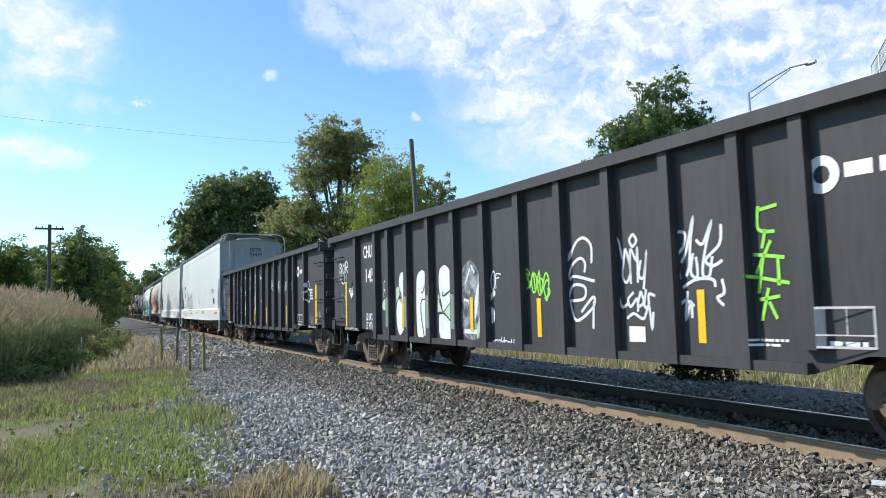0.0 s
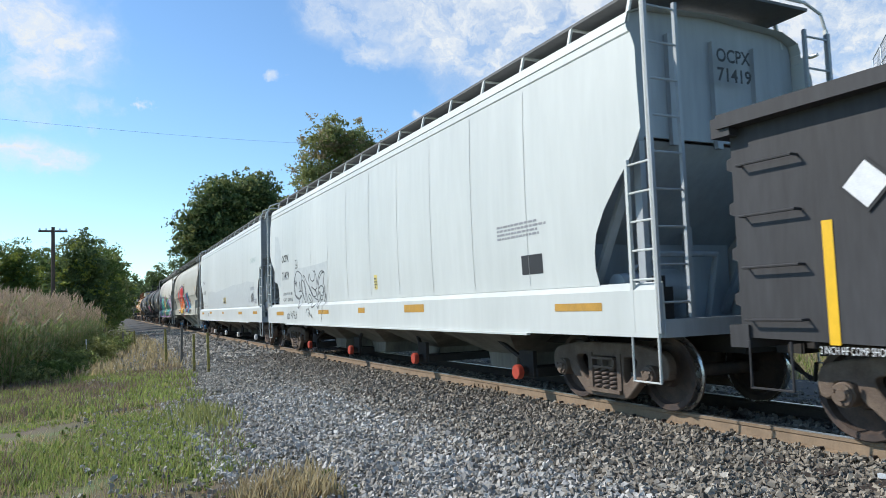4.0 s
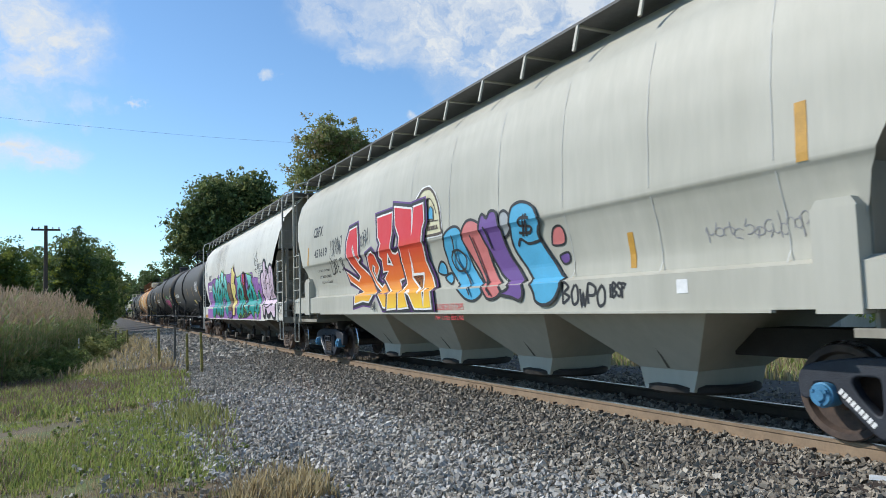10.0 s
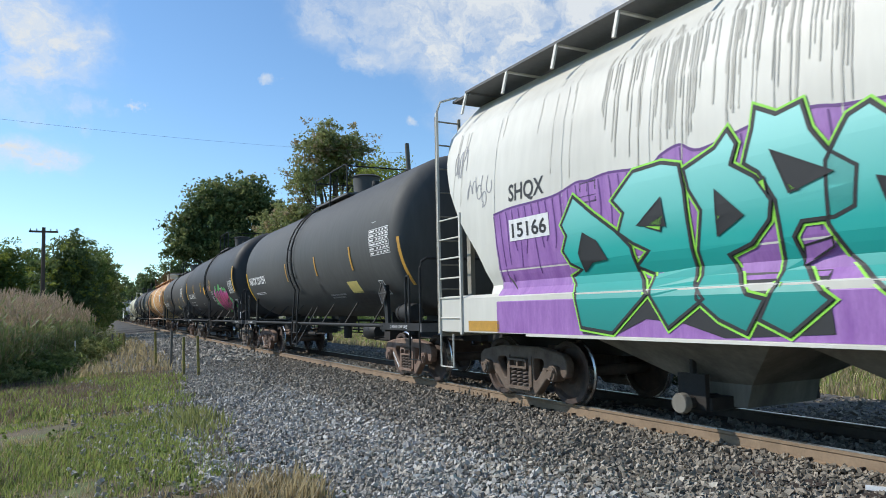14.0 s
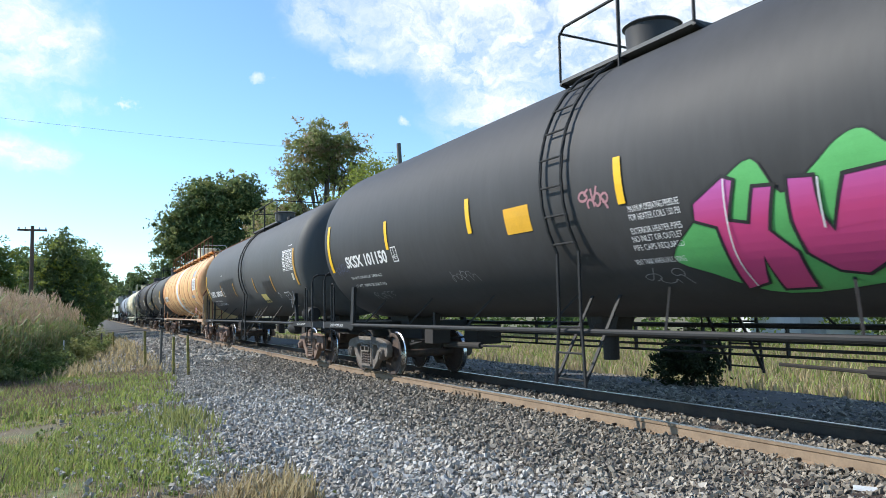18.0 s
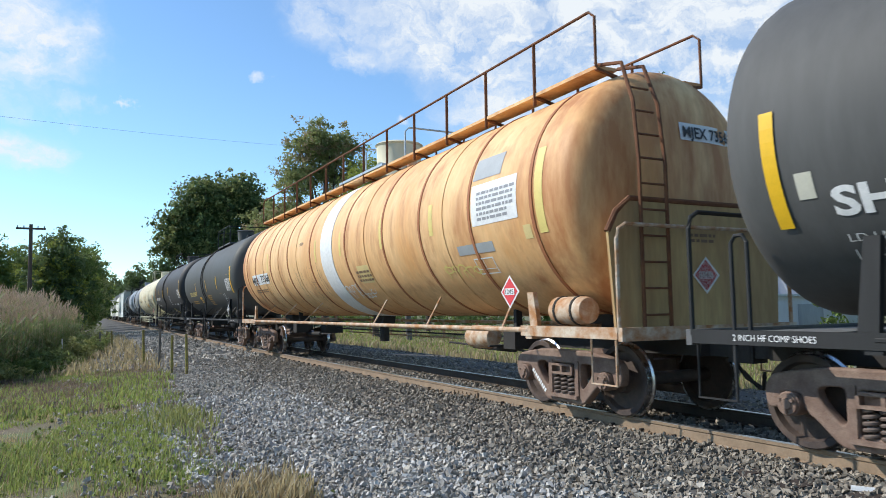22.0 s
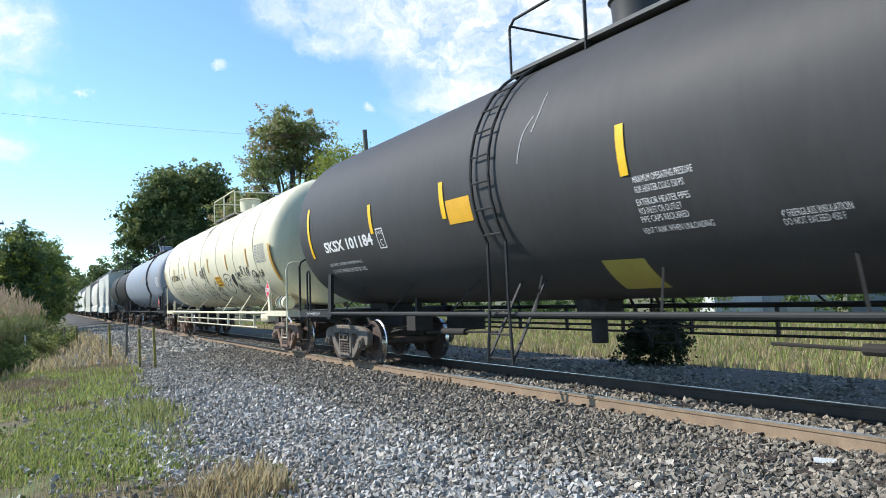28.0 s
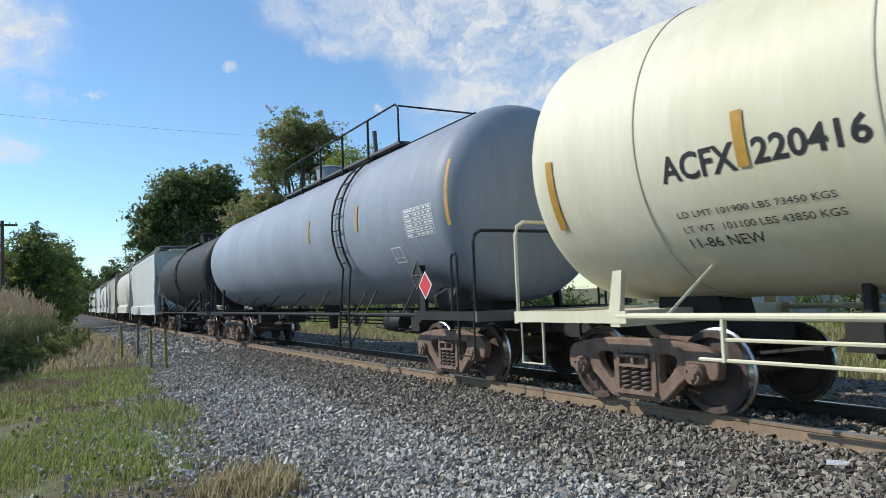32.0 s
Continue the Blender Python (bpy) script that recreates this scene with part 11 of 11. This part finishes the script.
doodle([[(-0.63, -0.84), (-0.75, -0.97), (-0.58, -1.05), (-0.33, -0.9), (-0.13, -0.9), (-0.12, -1.1), (-0.12, -1.26), (0.02, -1.38), (-0.11, -1.43), (-0.15, -1.26)], [(-0.4, -0.98), (-0.5, -1.29), (-0.44, -1.44), (-0.24, -1.39), (-0.11, -1.2)], [(-0.47, -1.1), (-0.72, -1.49), (-0.57, -1.43), (-0.76, -1.76), (-0.44, -1.48), (-0.65, -1.85)], [(-0.4, -1.14), (-0.3, -1.24)], [(-0.29, -1.18), (-0.41, -1.3)]], 0.03, M_SPRAYBLK, t11, w_e[0], label='black sprayed drawings')
doodle([[(0.3, -0.82), (0.28, -0.98), (0.35, -1.07), (0.2, -1.17), (0.19, -1.29), (0.24, -1.43), (0.46, -1.35), (0.58, -1.1), (0.46, -1.0), (0.43, -0.79), (0.3, -0.82)], [(0.6, -1.1), (0.69, -1.03), (0.69, -1.28), (0.53, -1.5), (0.45, -1.45), (0.59, -1.27)], [(0.31, -1.37), (0.08, -1.83), (0.31, -1.67), (0.18, -2.28), (0.42, -1.68), (0.35, -2.3)], [(0.33, -1.16), (0.41, -1.25)], [(0.3, -1.3), (0.39, -1.28)]], 0.035, M_SPRAYBLK, t11, w_e[0], label='black sprayed drawings')
doodle([[(1.29, -1.09), (1.27, -0.99), (1.35, -0.9), (1.41, -0.96), (1.47, -0.85), (1.58, -0.85), (1.65, -0.93), (1.72, -1.0), (1.67, -1.19), (1.74, -1.3), (1.64, -1.51), (1.39, -1.58), (1.31, -1.41), (1.18, -1.31), (1.29, -1.09)], [(1.45, -1.08), (1.35, -1.14), (1.37, -1.24), (1.47, -1.17), (1.45, -1.08)], [(1.62, -1.06), (1.53, -1.12), (1.56, -1.2), (1.64, -1.13), (1.62, -1.06)], [(1.39, -1.34), (1.44, -1.37), (1.52, -1.3)], [(1.41, -1.55), (1.58, -1.39), (1.52, -1.53), (1.65, -1.37), (1.59, -1.52)], [(1.71, -1.4), (1.85, -1.16), (1.95, -1.11), (1.95, -1.3), (2.01, -1.34), (1.82, -1.53), (1.7, -1.46)]], 0.035, M_SPRAYBLK, t11, w_e[0], label='black sprayed drawings')
doodle([[(3.72, -0.65), (3.31, -0.66), (2.93, -0.93), (2.83, -1.25), (3.04, -1.42), (3.57, -1.31), (3.94, -1.03), (3.99, -0.75), (3.72, -0.65)], [(3.55, -0.8), (3.26, -0.83), (3.42, -0.95), (3.08, -1.09)], [(3.72, -0.82), (3.51, -1.12)], [(3.95, -0.84), (3.58, -0.98), (3.75, -1.12)], [(7.12, -0.69), (6.89, -0.74), (6.77, -0.89), (6.8, -1.08), (6.99, -1.1), (7.19, -0.97), (7.25, -0.79), (7.12, -0.69)], [(6.9, -0.79), (6.97, -0.86), (6.84, -0.9)], [(7.11, -0.77), (7.03, -0.92), (7.21, -0.84)], [(6.87, -0.96), (6.93, -1.03), (7.06, -0.99)]], 0.03, M_SPRAYBLK, t11, w_e[0], label='black sprayed drawings')
tag('GUMMO', 4.83, -0.88, 0.68, 0.18, 0.028, M_SPRAYBLK, t11, w_e[0], seed=21, lean=0.1, rise=0.06)
tag('THE ALIEN', 5.61, -0.78, 0.98, 0.26, 0.028, M_SPRAYBLK, t11, w_e[0], seed=22, lean=0.1, rise=-0.05)
tag('MY CAR', 7.18, -0.96, 0.86, 0.17, 0.03, M_SPRAYBLK, t11, w_e[0], seed=23, lean=0.1, rise=0.06)
tag('PEACE BE', 4.54, -1.59, 1.11, 0.39, 0.028, M_SPRAYBLK, t11, w_e[0], seed=24, lean=0.1, rise=-0.08)
tag('WITH YOU', 5.89, -1.59, 1.12, 0.41, 0.028, M_SPRAYBLK, t11, w_e[0], seed=25, lean=0.1, rise=-0.05)
doodle([[(4.17, -1.31), (4.29, -1.07), (4.56, -1.01), (4.38, -1.33), (4.76, -1.03), (4.44, -1.43), (4.89, -1.12), (4.59, -1.54), (4.38, -1.82), (4.15, -1.73), (4.08, -1.4)]], 0.03, M_SPRAYBLK, t11, w_e[0], label='black sprayed drawings')
filled([(4.23, -0.79), (4.47, -0.7), (4.61, -0.73), (4.54, -0.94), (4.28, -1.14), (4.17, -1.01)], M_INK, M_SPRAYBLK, 0.02, t11, w_e, 0, True, label='black sprayed patch')
patch(1.76, -1.07, 2.69, -0.68, M_ORANGESIGN, t11, w_e[2], "notice", "orange emergency notice")
sign("FOR CHEMICAL EMERGENCY", 1.82, -0.76, 0.05, M_INK, t11, w_e[3], width=0.8)
sign("CALL CHEMTREC", 1.88, -0.89, 0.06, M_INK, t11, w_e[3], width=0.65)
bars(1.82, -1.03, 0.8, 0.1, 1, M_INK, t11, w_e[3], seed=314)
tag("ACOG", 7.48, 1.22, 0.6, 0.28, 0.026, M_SPRAY, t6, wrap_flat(-1.35), seed=31)
tag("BOR", -7.75, 2.27, 0.63, 0.25, 0.028, M_SPRAY, g1, w_sheet[0], seed=41)
doodle([[(-7.62, 2.29), (-7.66, 2.09), (-7.42, 2.00), (-7.33, 2.20)]], 0.03, M_SPRAY, g1, w_sheet[0], "white sprayed arrow")
strokes(scrawl(-7.73, 1.52, 0.49, 0.25, 42, 5), 0.016, M_GRAFGREY, g1, w_sheet[0], label='grey sprayed tag')
doodle([[(-7.61, 1.49), (-7.58, 1.27), (-7.39, 1.18), (-7.25, 1.33), (-7.33, 1.51)]], 0.014, M_GRAFGREY, g1, w_sheet[0], "thin grey sprayed loop")
rust_runs(o8, -9.2, 0.0, -0.5, -2.0, 60, 0.012, M_BROWNINK, 4)


# ======== what moves ========
def motions():
    for car, s0 in CARS:
        walk(car, [(t, car_pose(s0 - rolled(t))) for t in (0, 1, 2, 3, 4, 6, 8, 10, 12, 14, 16, 18, 20, 22, 24, 26, 28, 30, 31, 32)])
    turn = 0.457
    steps = [i * 0.08 for i in range(401)]
    for w, y in ROLLING:
        walk(w, [(t, pose(0, y, 0.457, math.degrees(rolled(t) / turn) % 360.0)) for t in steps])


motions()
